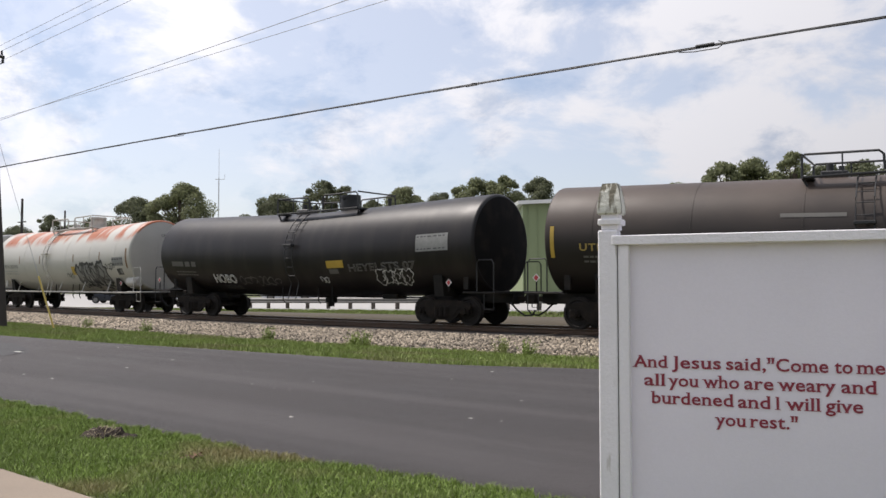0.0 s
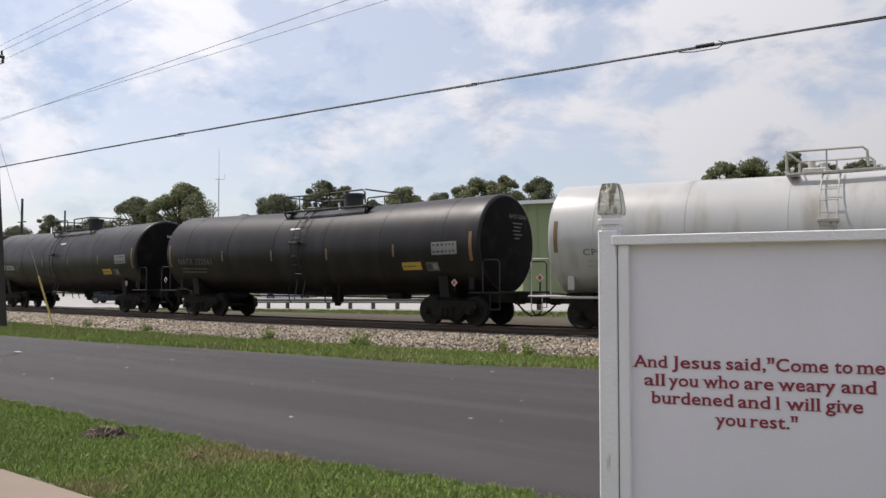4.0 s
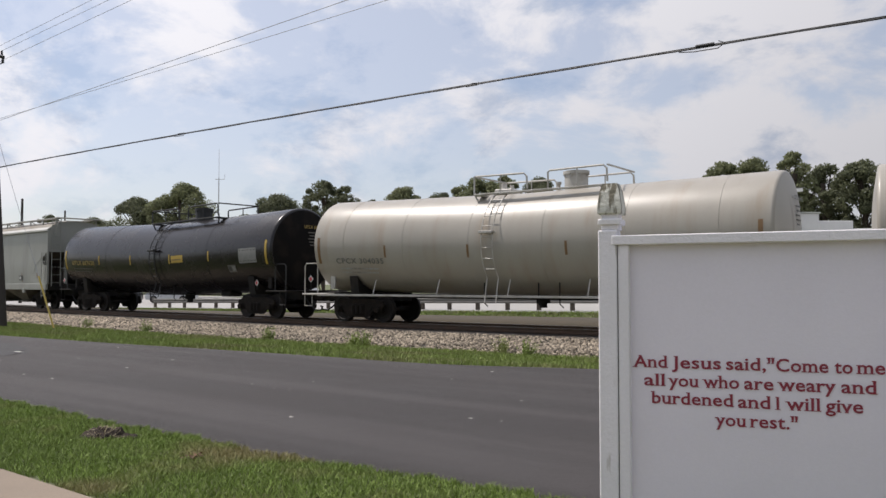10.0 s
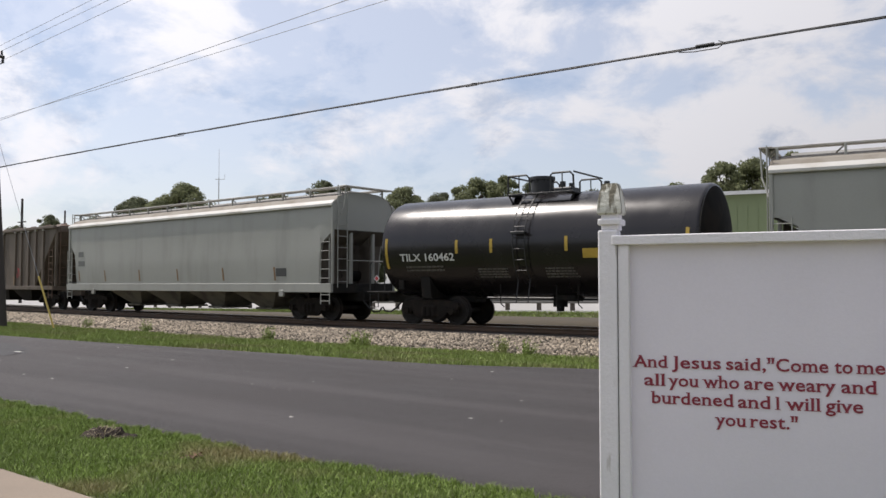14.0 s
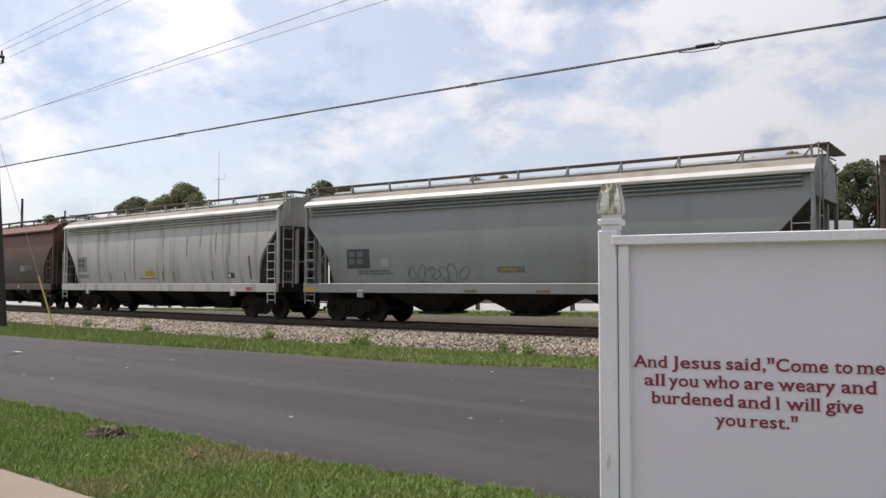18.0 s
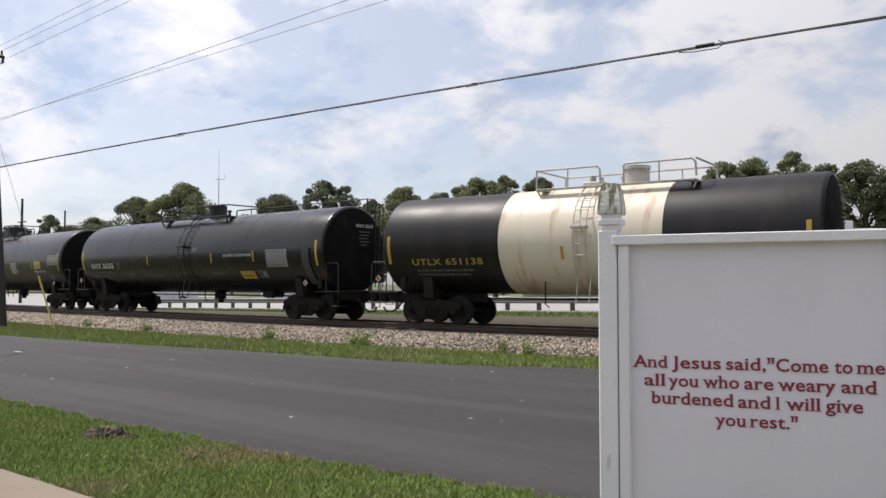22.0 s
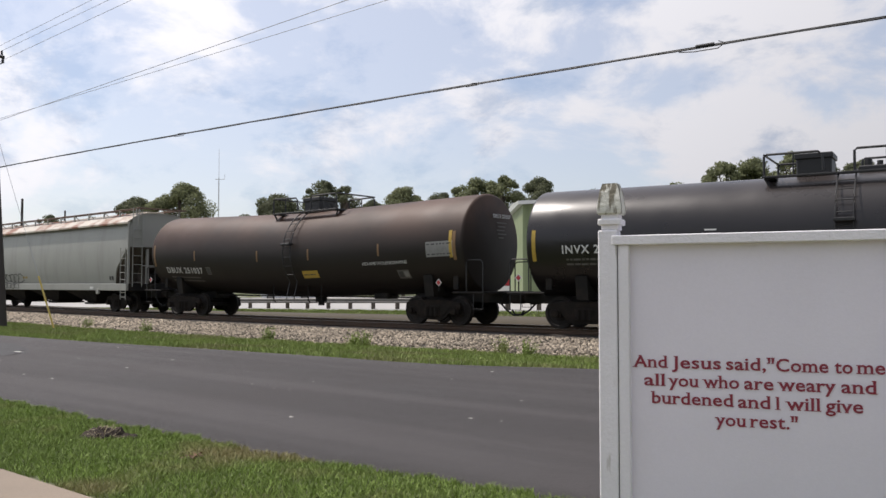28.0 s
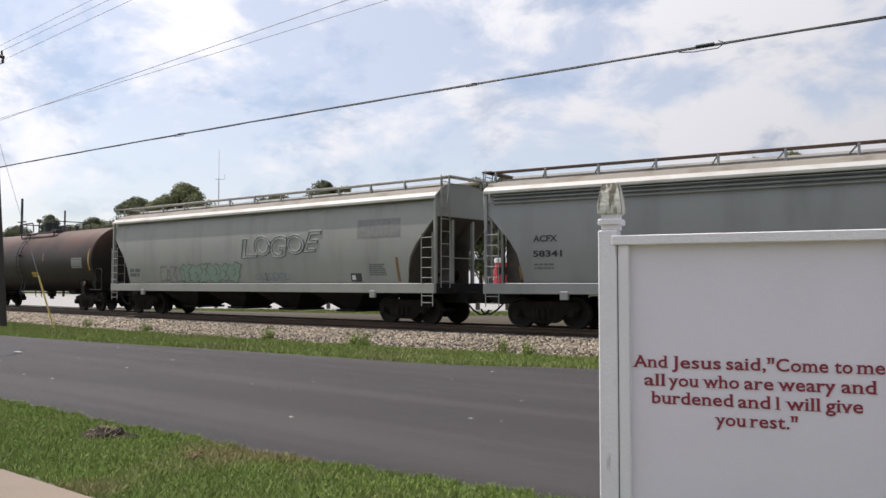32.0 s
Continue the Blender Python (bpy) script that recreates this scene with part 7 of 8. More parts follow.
def build_guardrail():
    g = thing("guardrail", "galvanised steel guardrail on timber posts", "guardrail")
    x0, x1, n = -56.6, 4.2, 32
    prof = [(0.0, 0.0), (-0.05, 0.05), (-0.05, 0.10), (0.0, 0.15), (-0.05, 0.20), (-0.05, 0.26), (0.0, 0.31), (0.015, 0.31), (0.015, 0.0)]
    beam = MB().rings([[(x, 35.0 + a, far_level(x) + 0.38 + b) for a, b in prof] for x in [x0 + (x1 - x0) * k / n for k in range(n + 1)]])
    part("beam", beam, M["galv"], g)
    post = MB().bbox(-0.09, 0.09, 0.02, 0.2, -0.3, 0.70, 0.01).mesh("post")
    for k in range(n + 1):
        x = x0 + (x1 - x0) * k / n
        part("post", post, M["post_timber"], g, m=pose(x, 35.0, far_level(x)))


build_guardrail()

BUILD_A, BUILD_B = Vector((-29.1, 43.75, 0)), Vector((-15.75, 54.6, 0))


def build_shed():
    d = BUILD_B - BUILD_A
    ang = math.atan2(d.y, d.x)
    m = Matrix.Translation(BUILD_A + Vector((0, 0, 0.1))) @ Matrix.Rotation(ang, 4, "Z")
    shed = thing("metal_building", "long green metal-sided building with white trim", "building", m)
    ln, dp = d.length, 10.0
    h0, h1 = 6.4, 7.2
    wall = MB()
    wall.rings([[(0, 0, -0.5), (0, 0, h0), (0, dp, h0), (0, dp, -0.5)], [(ln, 0, -0.5), (ln, 0, h1), (ln, dp, h1), (ln, dp, -0.5)]])
    part("wall", wall, M["shed_green"], shed)
    end = MB().box(ln + 0.003, ln + 0.05, 0, dp, -0.4, h1)
    part("end_wall", end, M["shed_pale"], shed, "pale green end wall")
    rib = MB().box(-0.03, 0.03, -0.03, 0.0, -0.4, h0 - 0.1).mesh("siding_rib")
    for k in range(26):
        part("siding_rib", rib, M["shed_green"], shed, m=pose(0.3 + (ln - 0.6) * k / 25, 0, 0))
    roof = MB().rings([[(-0.3, -0.4, h0), (-0.3, -0.4, h0 + 0.2), (-0.3, dp / 2, h0 + 0.5), (-0.3, dp + 0.4, h0 + 0.2), (-0.3, dp + 0.4, h0)], [(ln + 0.3, -0.4, h1), (ln + 0.3, -0.4, h1 + 0.2), (ln + 0.3, dp / 2, h1 + 0.5), (ln + 0.3, dp + 0.4, h1 + 0.2), (ln + 0.3, dp + 0.4, h1)]])
    part("roof", roof, M["roof_tin"], shed)
    part("fascia", MB().rings([[(-0.32, -0.46, h0 - 0.02), (-0.32, -0.42, h0 - 0.02), (-0.32, -0.42, h0 + 0.2), (-0.32, -0.46, h0 + 0.2)], [(ln + 0.32, -0.46, h1 - 0.02), (ln + 0.32, -0.42, h1 - 0.02), (ln + 0.32, -0.42, h1 + 0.2), (ln + 0.32, -0.46, h1 + 0.2)]]), M["trim_white"], shed)
    # low white building further along
    wb = thing("white_building", "low white building with stepped roofline", "building", Matrix.Translation((-18.3, 62.6, 0)) @ Matrix.Rotation(0.7, 4, "Z"))
    part("wall", MB().bbox(0, 2.0, 0, 6, -0.5, 6.6, 0.03), M["trim_white"], wb)
    part("wing", MB().bbox(2.003, 4.6, 0.2, 6, -0.5, 6.1, 0.03), M["trim_white"], wb)
    part("porch", MB().bbox(4.603, 8.5, 0.4, 6, -0.5, 5.55, 0.03), M["trim_white"], wb)
    part("coping", MB().bbox(-0.1, 2.1, -0.1, 6.1, 6.603, 6.7, 0.02), M["roof_tin"], wb)


build_shed()


def small_car(name, label, m, paint, length=4.6, suv=False, group="vehicles in the lot"):
    v = thing(name, label, "car", m, group=group)
    h = 1.75 if suv else 1.45
    L2 = length / 2
    sec = lambda x, z0, z1, w: [(x, -w, z0), (x, -w * 1.02, (z0 + z1) / 2), (x, -w * 0.93, z1), (x, w * 0.93, z1), (x, w * 1.02, (z0 + z1) / 2), (x, w, z0)]
    b = MB().rings([sec(-L2, 0.45, 0.75, 0.72), sec(-L2 + 0.15, 0.3, 0.88, 0.86), sec(-L2 + 1.2, 0.25, 1.0, 0.9), sec(L2 - 1.0, 0.25, 1.02, 0.9), sec(L2 - 0.12, 0.3, 0.98, 0.86), sec(L2, 0.45, 0.85, 0.74)])
    part("body", b, M[paint], v, smooth=50)
    g = MB().rings([sec(-L2 + 1.15, 0.98, 1.0, 0.8), sec(-L2 + 1.75, 0.98, h - 0.05, 0.68), sec(L2 - 1.3 + 0.7 * suv, 0.98, h - 0.05, 0.68), sec(L2 - 0.55 + 0.35 * suv, 0.98, 1.0, 0.78)])
    part("windows", g, M["glass"], v, smooth=30)
    part("roof", MB().bbox(-L2 + 1.7, L2 - 1.25 + 0.7 * suv, -0.66, 0.66, h - 0.06, h, 0.02), M[paint], v)
    for x in (-L2 + 0.85, L2 - 0.85):
        for s in (-1, 1):
            w = part("wheel", MB().cyl((x, s * 0.74, 0.33), (x, s * 0.92, 0.33), 0.33, 18), M["rubber"], v)
            part("rim", MB().cyl((x, s * 0.915, 0.33), (x, s * 0.93, 0.33), 0.2, 14), M["galv"], w)
    return v


small_car("parked_car", "dark parked sport utility car on the pale lot", pose(-73.5, 41.4, lot_z(-73.5, 41.4), 0, 0, 38), "car_dark", 4.7, True)
small_car("parked_car", "silver parked car on the pale lot", pose(-53.0, 45.2, lot_z(-53, 45.2), 0, 0, 38), "car_pale", 4.5, False)
small_car("parked_car", "pale parked van on the pale lot", pose(-58.5, 50.0, lot_z(-58.5, 50), 0, 0, 38), "car_pale", 4.9, True)


small_car("parked_car", "pale parked hatchback on the pale lot", pose(-65.6, 42.3, lot_z(-65.6, 42.3), 0, 0, 38), "car_pale", 4.3, True)


def build_red_truck():
    m = Matrix.Translation((-39.4, 56.9, lot_z(-39.4, 56.9) + 0.004)) @ Matrix.Rotation(radians(-52), 4, "Z")
    v = thing("red_truck", "red fire truck with white roof parked by the building", "truck", m)
    part("cab", MB().bbox(0.95, 2.6, -1.1, 1.1, 0.85, 2.80, 0.12), M["truck_red"], v)
    part("cab_roof", MB().bbox(0.9, 2.65, -1.12, 1.12, 2.803, 3.20, 0.06), M["trim_white"], v)
    part("body", MB().bbox(-2.6, 0.9, -1.15, 1.15, 0.85, 2.35, 0.06), M["truck_red"], v)
    part("chassis", MB().bbox(-2.5, 2.5, -0.9, 0.9, 0.45, 0.85, 0.04), M["dark_plastic"], v)
    part("windscreen", MB().bbox(2.59, 2.615, -0.95, 0.95, 1.85, 2.45, 0.01), M["glass"], v)
    part("bumper", MB().bbox(2.60, 2.85, -1.1, 1.1, 0.55, 0.95, 0.05), M["trim_white"], v)
    part("side_window", MB().bbox(1.35, 2.2, -1.12, -1.09, 1.65, 2.25, 0.01), M["glass"], v)
    part("stripe", MB().bbox(-2.55, 0.85, -1.165, -1.153, 1.45, 1.6, 0.003), M["trim_white"], v)
    for x in (-1.8, 1.6):
        for s in (-1, 1):
            part("wheel", MB().cyl((x, s * 0.85, 0.48), (x, s * 1.13, 0.48), 0.48, 18), M["rubber"], v)


build_red_truck()


def build_mast():
    mast = thing("radio_mast", "thin steel radio mast with small side arm", "mast")
    x, y = -167.2, 120.2
    part("shaft", MB().cyl((x, y, -1), (x, y, 27.0), 0.15, 8, 0.11), M["mast_steel"], mast)
    part("whip", MB().cyl((x, y, 27.0), (x, y, 34), 0.06, 6, 0.04), M["mast_steel"], mast)
    part("side_arm", MB().tube([(x - 0.7, y - 0.5, 26.7), (x + 1.1, y + 0.9, 26.7), (x + 1.1, y + 0.9, 27.7)], 0.08, 6), M["mast_steel"], mast)
    for px, py, h in ((-91.9, 40.8, 10.73), (-117.9, 58.4, 12.11)):
        p = thing("utility_pole", "distant slender utility pole", "utility pole")
        part("shaft", MB().cyl((px, py, -1), (px, py, h), 0.17, 10, 0.12), M["pole_wood"], p)
        part("crossarm", MB().bbox(px - 0.9, px + 0.9, py - 0.06, py + 0.06, h - 2.6, h - 2.48, 0.01), M["pole_wood"], p)


build_mast()

# ---- trees ----


def tree(x, y, h, w, seed, dark=False, base=0.0, label="broad green deciduous tree", n=23000):
    r = random.Random(seed)
    rng = np.random.default_rng(seed)
    t = thing("tree", label, "tree", group="tree line beyond the lot")
    tr = MB()
    tr.tube([(x, y, base - 0.6), (x + 0.1, y, base + h * 0.25), (x + r.uniform(-0.3, 0.3), y, base + h * 0.55), (x + r.uniform(-0.4, 0.4), y, base + h * 0.85)], 0.24, 8)
    clumps = []
    cap = 0.46 * w
    for k in range(64):
        a, q = r.uniform(0, 6.283), (k + 0.5) / 64
        rad = w * r.choice((0.08, 0.10, 0.12, 0.15, 0.18))
        z = h * 0.22 + (h * 0.78 - 0.8 * rad) * q ** 0.85
        up = z + 0.7 * rad
        if up > h - cap:
            env = 0.53 * w * math.sqrt(max(1 - ((up - h + cap) / cap) ** 2, 0))
        else:
            env = 0.53 * w * (0.55 + 0.45 * (up / h - 0.22) / max(1 - cap / h - 0.22, 0.1))
        env *= r.uniform(0.86, 1.10)
        d = max(env - rad * 0.7, 0) * math.sqrt(r.uniform(0.25, 1.0))
        z += base
        c = Vector((x + d * math.cos(a), y + d * math.sin(a), z))
        clumps.append((c, rad))
        if k % 2 == 0:
            tr.tube([(x, y, z - 0.22 * h), (x + 0.5 * (c.x - x), y + 0.5 * (c.y - y), z - 0.10 * h), c], 0.06, 5)
    clumps.append((Vector((x + r.uniform(-0.1, 0.1) * w, y, base + h - 0.11 * w)), 0.14 * w))
    part("trunk", tr, M["bark"], t)
    per = int(n * (w / 7.0) ** 1.7) // len(clumps)
    P = []
    for c, rad in clumps:
        d = rng.normal(size=(per, 3))
        d /= np.linalg.norm(d, axis=1)[:, None]
        rr = rad * rng.uniform(0.35, 1.08, per) ** 0.6
        pos = np.array(c) + d * rr[:, None] * (1, 1, 0.8)
        s = rng.uniform(0.08, 0.18, per)
        u = rng.normal(size=(per, 3))
        u /= np.linalg.norm(u, axis=1)[:, None]
        v = np.cross(u, d)
        v /= np.linalg.norm(v, axis=1)[:, None] + 1e-9
        q = np.stack([pos - u * s[:, None], pos + v * s[:, None] * 0.7, pos + u * s[:, None], pos - v * s[:, None] * 0.7], 1)
        P.append(q)
    P = np.concatenate(P).reshape(-1, 3)
    f = np.arange(len(P)).reshape(-1, 4)
    part("crown", raw_mesh("crown", P, f), M["leaf_dark" if dark else "leaf"], t)


TREES = ((-105.6, 62.4, 13.9, 7.0, 1), (-96.5, 63.4, 15.2, 8.6, 0), (-94.4, 78.0, 14.8, 10.4, 1), (-83.3, 76.8, 15.7, 5.8, 1), (-79.5, 77.2, 14.6, 4.0, 1), (-83.9, 86.5, 13.8, 5.8, 1),
         (-70.2, 78.3, 13.8, 6.6, 0), (-79.2, 96.8, 15.4, 7.6, 1), (-65.6, 88.5, 15.6, 8.2, 0), (-60.4, 86.3, 15.1, 4.8, 0), (-62.5, 97.5, 16.2, 8.6, 1), (-29.4, 79.3, 12.8, 4.6, 0),
         (-27.7, 83.2, 13.4, 6.6, 0), (-23.7, 81.4, 13.3, 4.2, 0), (-23.1, 90.8, 13.2, 5.2, 1), (-19.0, 87.7, 12.8, 5.4, 1), (-16.6, 96.1, 13.2, 7.4, 1), (-150.1, 71.5, 14.3, 4.8, 1),
         (-153.3, 81.7, 14.6, 12.0, 1), (-166.5, 83.9, 13.9, 9.4, 1), (-185.3, 81.5, 14.4, 11.4, 1), (-180.4, 72.6, 13.6, 11.4, 1), (-124.3, 92.4, 12.6, 8.6, 1), (-37.1, 85.9, 12.0, 5.6, 0),
         (-45.0, 91.0, 12.0, 7.6, 1), (-52.5, 94.0, 13.3, 7.6, 1), (-73.5, 91.0, 12.8, 7.6, 1), (-88.5, 91.0, 12.0, 8.6, 1), (-12.0, 90.0, 12.4, 7.6, 1), (-33.0, 93.0, 11.6, 8.6, 1))
for i, (tx, ty, th, tw, dk) in enumerate(TREES):
    tree(tx, ty, th + 0.6, tw * 1.1, 100 + i, dk, far_level(tx), "dark green tree against the sky" if dk else "broad green deciduous tree")

# ---- lawn details ----


def build_mound():
    mb = MB()
    grid = []
    for i in range(45):
        row = []
        for j in range(25):
            u, v = -0.42 + 0.84 * i / 44, -0.24 + 0.48 * j / 24
            d1 = math.hypot((u + 0.07) / 0.27, v / 0.19)
            d2 = math.hypot((u - 0.24) / 0.16, (v - 0.02) / 0.12)
            h = 0.135 * max(0, 1 - d1 * d1) ** 0.5 + 0.085 * max(0, 1 - d2 * d2) ** 0.5
            n1 = noise.noise(Vector((u * 14, v * 14, 0.3)))
            n2 = noise.noise(Vector((u * 40, v * 40, 1.7)))
            h = min(h * (1 + 0.35 * n1), 0.15) + (0.03 * n2 if h > 0.01 else 0)
            row.append((-7.36 + 0.68 * u - 0.4 * v, 4.08 + 0.4 * u + 0.68 * v, 0.02 + 0.85 * h - 0.012))
        grid.append(row)
    mb.rings(grid, closed=False)
    ob = part("earth_mound", mb, M["mound"], smooth=60)
    tagged(ob, "low dark brown clump of bare earth in the lawn", "mound")
    rs = random.Random(9)
    vs, fs = [], []
    for i in range(130):
        u, v = rs.gauss(-0.02, 0.2), rs.gauss(-0.03, 0.11)
        c = Vector((-7.36 + 0.68 * u - 0.4 * v, 4.08 + 0.4 * u + 0.68 * v, 0.045 + max(0, 0.10 * (1 - (u / 0.3) ** 2 - (v / 0.2) ** 2))))
        d = Vector((rs.gauss(0, 1), rs.gauss(0, 1), rs.gauss(0.1, 0.5))).normalized() * rs.uniform(0.02, 0.06)
        w = d.cross(Vector((0, 0, 1))).normalized() * 0.0022
        n = len(vs)
        vs += [c - d - w, c - d + w, c + d + w, c + d - w]
        fs.append((n, n + 1, n + 2, n + 3))
    part("straw", raw_mesh("straw", [tuple(q) for q in vs], fs), M["straw"], ob, "dry grass stalks")
    r = random.Random(3)
    vs, fs = [], []
    for i in range(22):
        c = Vector((-5.82 + r.gauss(0, 0.06), 3.98 + r.gauss(0, 0.05), 0.07 + r.uniform(0, 0.03)))
        u = Vector((r.gauss(0, 1), r.gauss(0, 1), r.gauss(0, 0.4))).normalized() * 0.022
        w = u.cross(Vector((0.2, 0.1, 1))).normalized() * 0.013
        n = len(vs)
        vs += [c - u, c + w, c + u, c - w]
        fs.append((n, n + 1, n + 2, n + 3))
    ob = part("dead_leaves", raw_mesh("dead_leaves", [tuple(v) for v in vs], fs), M["dead_leaf"])
    tagged(ob, "small heap of dead brown leaves on the lawn", "leaves")


build_mound()


def build_backdrop():
    """Unseen hedge added to close the place behind the viewer and cut sky light."""
    rows = []
    for i in range(81):
        x = -110 + 2.75 * i
        h = 4.6 + 1.2 * noise.noise(Vector((x * 0.12, 1.7, 0))) + 1.2 * noise.noise(Vector((x * 0.5, 4.1, 0)))
        rows.append([(x, -26 + 0.8 * noise.noise(Vector((x * 0.3, 0, 0))), -0.2), (x, -25.2 + 1.1 * noise.noise(Vector((x * 0.4, 2, 0))), h * 0.5), (x, -26.6, h), (x, -30, h * 0.9), (x, -31, -0.2)])
    ob = part("backdrop", MB().rings(rows, closed=False), M["hedge"], smooth=60)
    tagged(ob, "unseen dark green hedge added to cut sky light", "hedge", kind="structure")


build_backdrop()

# ---- the silver saloon ----
SALOON, SALOON_WHEELS = None, []


def build_saloon():
    """Built nose towards -x, origin between the axles on the road."""
    v = thing("saloon_car", "silver four-door saloon car with large chrome wheels", "car")
    stations = (  # x, floor, shoulder height, bonnet or boot height at centre, half width at floor, half width at shoulder
        (-2.29, 0.30, 0.58, 0.62, 0.60, 0.62), (-2.23, 0.22, 0.67, 0.72, 0.76, 0.78), (-2.02, 0.20, 0.78, 0.84, 0.85, 0.87), (-1.45, 0.22, 0.84, 0.93, 0.87, 0.90), (-0.80, 0.22, 0.90, 1.00, 0.87, 0.90),
        (0.0, 0.22, 0.94, 1.02, 0.87, 0.90), (0.9, 0.22, 0.97, 1.04, 0.87, 0.90), (1.5, 0.22, 0.98, 1.06, 0.87, 0.90), (2.0, 0.25, 0.98, 1.09, 0.85, 0.88), (2.34, 0.30, 0.97, 1.09, 0.80, 0.83), (2.46, 0.36, 0.92, 1.03, 0.74, 0.77), (2.49, 0.40, 0.74, 0.80, 0.72, 0.75))
    rings = []
    for x, z0, zs, zc, w0, w1 in stations:
        half = [(x, -w0 * 0.9, z0), (x, -w0, z0 + 0.08), (x, -w1 * 1.01, z0 + (zs - z0) * 0.45), (x, -w1, z0 + (zs - z0) * 0.75), (x, -w1 * 0.95, zs), (x, -w1 * 0.80, zs + (zc - zs) * 0.6), (x, -w1 * 0.4, zc)]
        rings.append(half + [(a, -b, c) for a, b, c in half[::-1]])
    part("body", MB().rings(rings), M["silver"], v, smooth=60)
    # cabin: pillars and roof in paint, panes set on it
    cab = ((-1.0, 0.98, 0.80), (-0.55, 1.18, 0.74), (-0.05, 1.38, 0.66), (0.5, 1.445, 0.62), (1.0, 1.435, 0.62), (1.45, 1.33, 0.64), (1.85, 1.17, 0.68), (2.1, 1.05, 0.72))
    rings = []
    for x, z, w in cab:
        rings.append([(x, -0.84, 0.93), (x, -0.84 + (0.84 - w) * 0.45, 0.93 + (z - 0.93) * 0.55), (x, -w, z - 0.05), (x, -w * 0.86, z), (x, 0, z + 0.02), (x, w * 0.86, z), (x, w, z - 0.05), (x, 0.84 - (0.84 - w) * 0.45, 0.93 + (z - 0.93) * 0.55), (x, 0.84, 0.93)])
    part("cabin", MB().rings(rings), M["silver"], v, smooth=60)

    def cab_y(x, z):
        x = min(max(x, cab[0][0]), cab[-1][0])
        for (xa, za, wa), (xb, zb, wb) in zip(cab, cab[1:]):
            if xa <= x <= xb:
                k = (x - xa) / (xb - xa)
                zt, w = za + (zb - za) * k, wa + (wb - wa) * k
        zm, ym = 0.93 + (zt - 0.93) * 0.55, 0.84 - (0.84 - w) * 0.45
        if z < zm:
            return 0.84 + (ym - 0.84) * (z - 0.93) / (zm - 0.93)
        return ym + (w - ym) * min((z - zm) / (zt - 0.05 - zm), 1)

    def pane(name, x0, x1, low, high, s, n=10, m=6):
        """A side window between two lines, laid on the cabin's side."""
        rows = []
        for i in range(n + 1):
            x = x0 + (x1 - x0) * i / n
            a, b = low(x), max(high(x), low(x) + 0.004)
            rows.append([(x, s * (cab_y(x, a + (b - a) * k / m) + 0.007), a + (b - a) * k / m) for k in range(m + 1)])
        part(name, MB().rings(rows, closed=False), M["glass"], v, smooth=60)

    def roofline(x):
        pts = ((-0.86, 0.985), (-0.5, 1.135), (-0.1, 1.285), (0.3, 1.375), (0.7, 1.39), (1.0, 1.35), (1.25, 1.265), (1.45, 1.15), (1.52, 1.08))
        for (xa, za), (xb, zb) in zip(pts, pts[1:]):
            if xa <= x <= xb:
                return za + (zb - za) * (x - xa) / (xb - xa)
        return pts[0][1] if x < pts[0][0] else pts[-1][1]

    def belt(x):
        return 0.985 + 0.018 * (x + 0.86) if x < 1.2 else 1.022 + 0.18 * (x - 1.2)
    for s in (-1, 1):
        pane("front_window", -0.84, 0.255, belt, roofline, s)
        pane("rear_window", 0.275, 1.06, belt, roofline, s)
        pane("quarter_window", 1.085, 1.49, belt, roofline, s)
        mir = part("mirror", MB().bbox(-0.60, -0.47, s * 0.96 - 0.09, s * 0.96 + 0.08, 0.94, 1.05, 0.035), M["silver"], v)
        part("mirror_glass", MB().bbox(-0.468, -0.452, s * 0.96 - 0.075, s * 0.96 + 0.065, 0.952, 1.038, 0.004), M["dark_plastic"], mir)
        for x in (0.02, 0.98):
            part("door_handle", MB().bbox(x, x + 0.24, s * 0.915 - 0.02, s * 0.915 + 0.02, 0.79, 0.845, 0.012), M["chrome"], v)
        part("rub_strip", MB().bbox(-1.0, 1.0, s * 0.912 - 0.01, s * 0.912 + 0.01, 0.50, 0.53, 0.006), M["chrome"], v)
        part("side_skirt", MB().bbox(-1.0, 1.0, s * 0.875 - 0.03, s * 0.875 + 0.03, 0.20, 0.27, 0.015), M["silver"], v)
        part("door_gap", MB().bbox(0.235, 0.243, s * 0.907 - 0.004, s * 0.907 + 0.004, 0.32, 0.93, 0.001), M["dark_plastic"], v)
        tl = MB().rings([[(2.14, s * 0.886, 0.74), (2.12, s * 0.882, 0.83), (2.24, s * 0.862, 0.95)], [(2.32, s * 0.86, 0.69), (2.32, s * 0.855, 0.86), (2.33, s * 0.82, 0.95)], [(2.48, s * 0.78, 0.68), (2.475, s * 0.78, 0.83), (2.47, s * 0.74, 0.93)], [(2.525, s * 0.52, 0.70), (2.525, s * 0.52, 0.77), (2.51, s * 0.60, 0.86)]])
        part("tail_lamp", tl, M["tail_red"], v)
        part("headlamp", MB().rings([[(-2.22, s * 0.80, 0.60), (-2.15, s * 0.80, 0.70), (-1.85, s * 0.86, 0.76)], [(-2.36, s * 0.58, 0.58), (-2.32, s * 0.58, 0.66), (-2.1, s * 0.66, 0.76)]]), M["window_dark"], v)
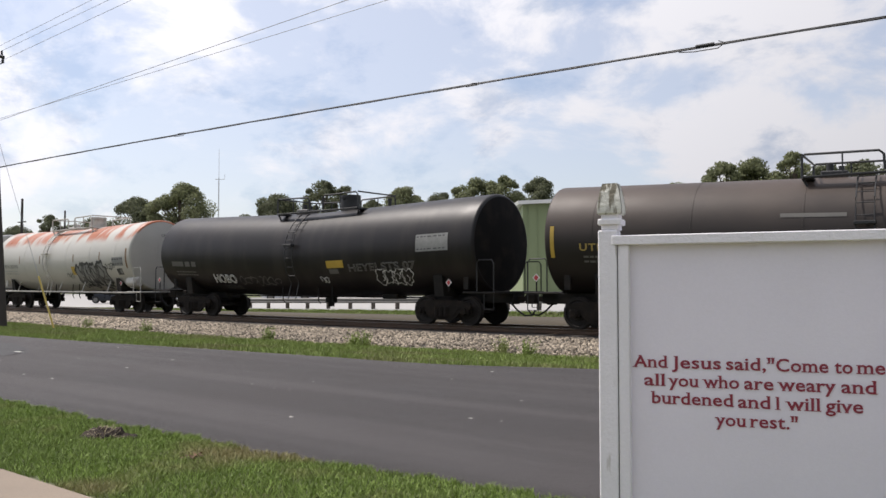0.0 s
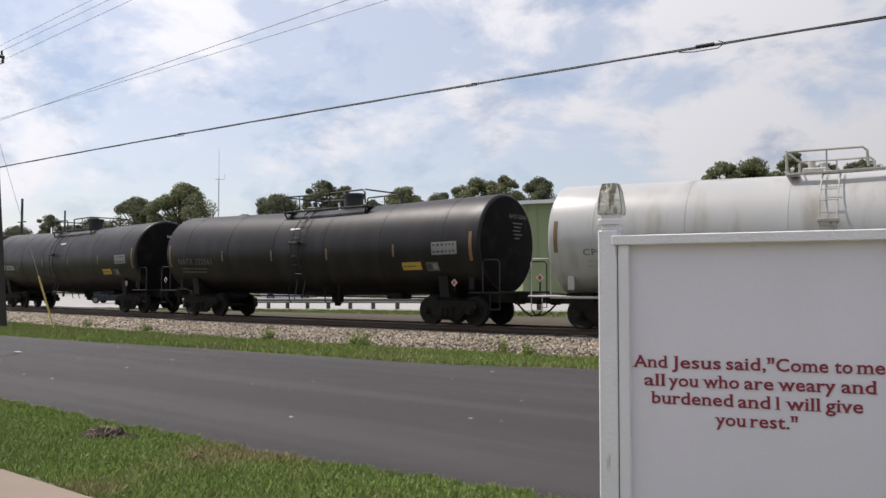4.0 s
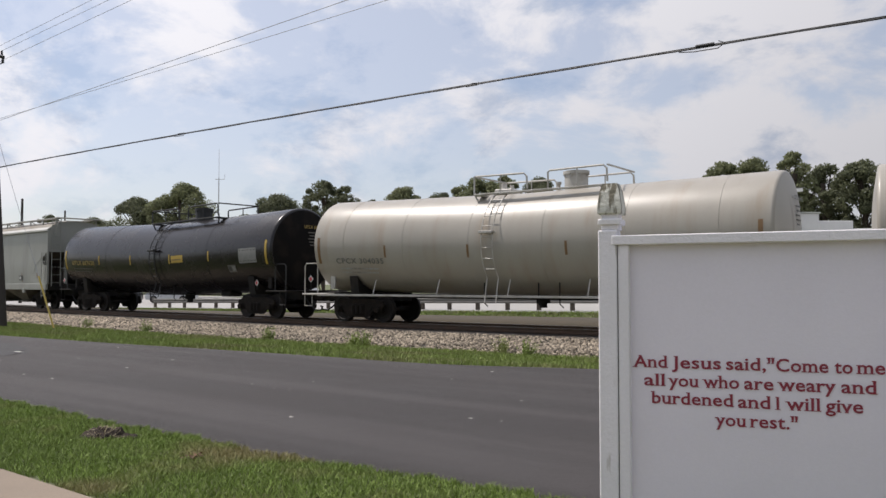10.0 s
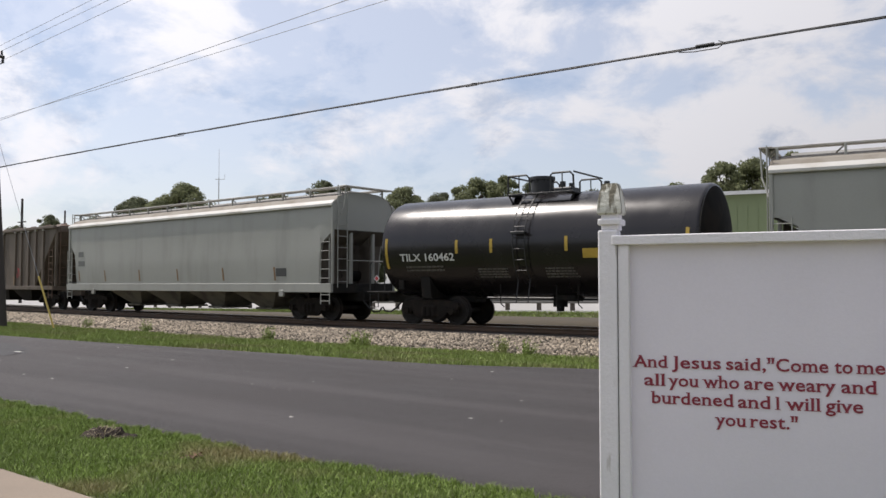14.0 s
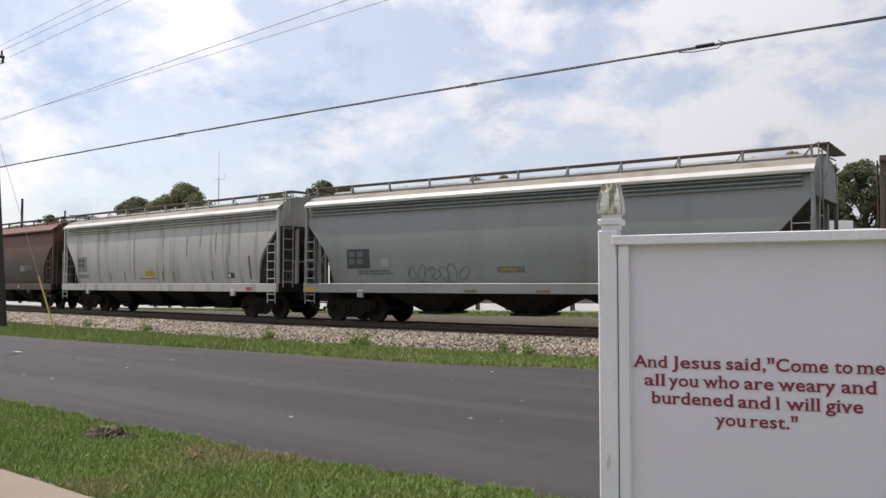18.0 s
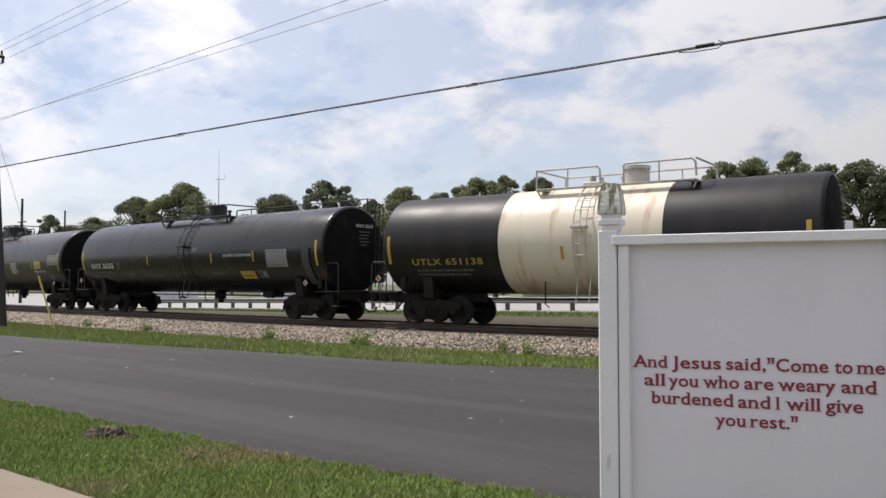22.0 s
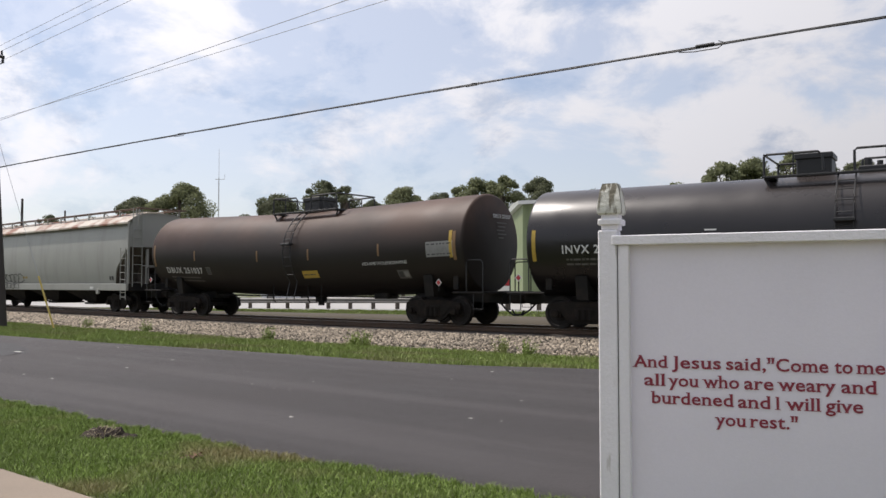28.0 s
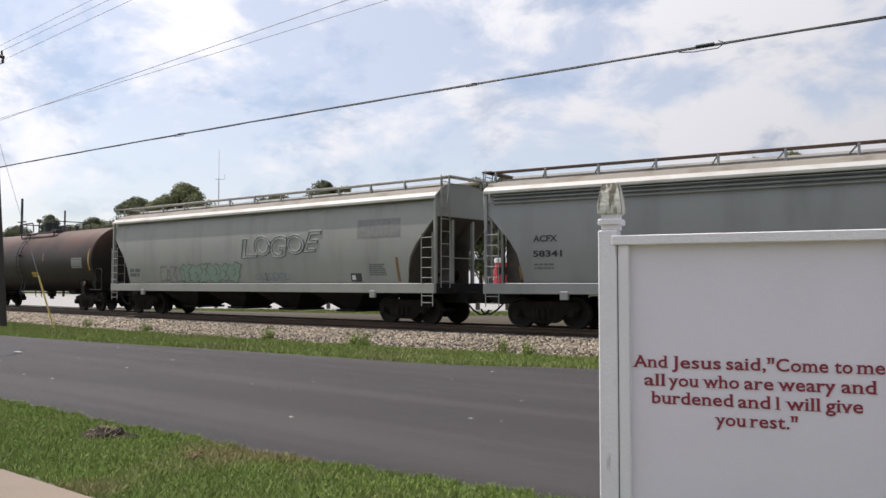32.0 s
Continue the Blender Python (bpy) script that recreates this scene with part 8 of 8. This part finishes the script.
        for x in (-1.45, 1.45):
            arch = MB().cyl((x, s * 0.70, 0.375), (x, s * 0.907, 0.375), 0.405, 30)
            part("wheel_arch", arch, M["dark_plastic"], v)
            ty = MB().lathe([(-0.12, 0.28), (-0.12, 0.35), (-0.09, 0.365), (0.09, 0.365), (0.12, 0.35), (0.12, 0.28)], False, 30)
            w = part("wheel", ty, M["rubber"], v, "low-profile tyre on a chrome rim", m=pose(x, s * 0.80, 0.365))
            rim = MB().lathe([(-s * 0.02 + s * 0.135, 0.285), (s * 0.125, 0.30), (-s * 0.08, 0.29)], False, 30)
            part("rim", rim, M["chrome"], w)
            sp = MB()
            for k in range(18):
                a = 2 * math.pi * k / 18
                mm = Matrix.Rotation(a, 4, "Y")
                sp.box(0.05, 0.285, s * 0.122 - 0.008, s * 0.122 + 0.008, -0.007, 0.007, mm)
            sp.cyl((0, s * 0.10, 0), (0, s * 0.14, 0), 0.06, 14)
            part("spokes", sp, M["chrome"], w)
            part("brake_disc", MB().cyl((0, s * 0.06, 0), (0, s * 0.07, 0), 0.28, 20), M["dark_plastic"], w)
            SALOON_WHEELS.append((w, x, s * 0.80))
    part("windscreen", MB().rings([[(-0.98, -0.70, 1.0), (-0.98, 0.70, 1.0)], [(-0.50, -0.66, 1.215), (-0.50, 0.66, 1.215)], [(-0.06, -0.57, 1.405), (-0.06, 0.57, 1.405)]], closed=False), M["glass"], v, smooth=60)
    part("rear_screen", MB().rings([[(1.10, -0.54, 1.455), (1.10, 0.54, 1.455)], [(1.5, -0.57, 1.335), (1.5, 0.57, 1.335)], [(2.0, -0.63, 1.125), (2.0, 0.63, 1.125)]], closed=False), M["glass"], v, smooth=60)
    part("boot_panel", MB().bbox(2.47, 2.515, -0.30, 0.30, 0.66, 0.80, 0.012), M["galv"], v)
    part("boot_badge", MB().cyl((2.46, 0, 0.90), (2.50, 0, 0.90), 0.05, 14), M["chrome"], v)
    part("bumper", MB().rings([[(1.95, -0.86, 0.27), (1.95, -0.875, 0.45), (1.95, -0.87, 0.58)], [(2.3, -0.83, 0.27), (2.32, -0.845, 0.45), (2.28, -0.83, 0.62)], [(2.48, -0.68, 0.27), (2.54, -0.70, 0.48), (2.50, -0.68, 0.63)], [(2.52, 0, 0.27), (2.58, 0, 0.48), (2.53, 0, 0.64)], [(2.48, 0.68, 0.27), (2.54, 0.70, 0.48), (2.50, 0.68, 0.63)], [(2.3, 0.83, 0.27), (2.32, 0.845, 0.45), (2.28, 0.83, 0.62)], [(1.95, 0.86, 0.27), (1.95, 0.875, 0.45), (1.95, 0.87, 0.58)]]), M["silver"], v, smooth=60)
    part("exhaust", MB().cyl((2.35, -0.5, 0.27), (2.55, -0.5, 0.27), 0.04, 10), M["chrome"], v)
    part("underbody", MB().bbox(-2.0, 2.2, -0.78, 0.78, 0.17, 0.30, 0.03), M["dark_plastic"], v)
    return v


SALOON = build_saloon()
SALOON.scale = (0.95, 0.95, 0.95)


def motions():
    times = [0.5 * k for k in range(65)]
    for car, xc, reach in WAGONS:
        walk(car, [(t, wagon_pose(xc + travel(t), reach)) for t in times])
    centre = dict((car, xc) for car, xc, reach in WAGONS)
    for car, w, d in WHEELSETS:
        xc = centre[car]
        near = [k for k in range(0, 32 * FPS + 1) if -66 < xc + travel(k / FPS) < 14]
        if not near:
            continue
        ks = sorted({0, *near, 32 * FPS})
        rows = []
        for k in ks:
            kk = min(max(k, near[0]), near[-1])
            ang = (travel(kk / FPS) - travel(near[0] / FPS)) / WHEEL_R
            rows.append((k / FPS, pose(d, 0, WHEEL_R, 0, math.degrees(ang), 0)))
        walk(w, rows)

    def saloon_x(t):
        return -9.08 - 14.0 * (t - 14.5)

    def saloon_y(x):
        return 9.42 + (0.09 * (x + 9) if x < -9 else 0.03 * (x + 9) if x < 12 else 0.63)

    rows = []
    for t in (0, 6, 11, 12.5, 13.5, 14, 14.5, 15, 16, 17.5, 20, 26, 32):
        x = saloon_x(t)
        slope = math.degrees(math.atan((saloon_y(x + 1) - saloon_y(x - 1)) / 2))
        rows.append((t, pose(x, saloon_y(x), 0.03, 0, 0, slope)))
    walk(SALOON, rows)
    for w, x, y in SALOON_WHEELS:
        ks = sorted({0, *range(int(13.2 * FPS), int(16.8 * FPS)), 32 * FPS})
        lo, hi = int(13.2 * FPS), int(16.8 * FPS) - 1
        rows = []
        for k in ks:
            kk = min(max(k, lo), hi)
            rows.append((k / FPS, pose(x, y, 0.365, 0, -math.degrees(14.0 * (kk - lo) / FPS / 0.365), 0)))
        walk(w, rows)


motions()
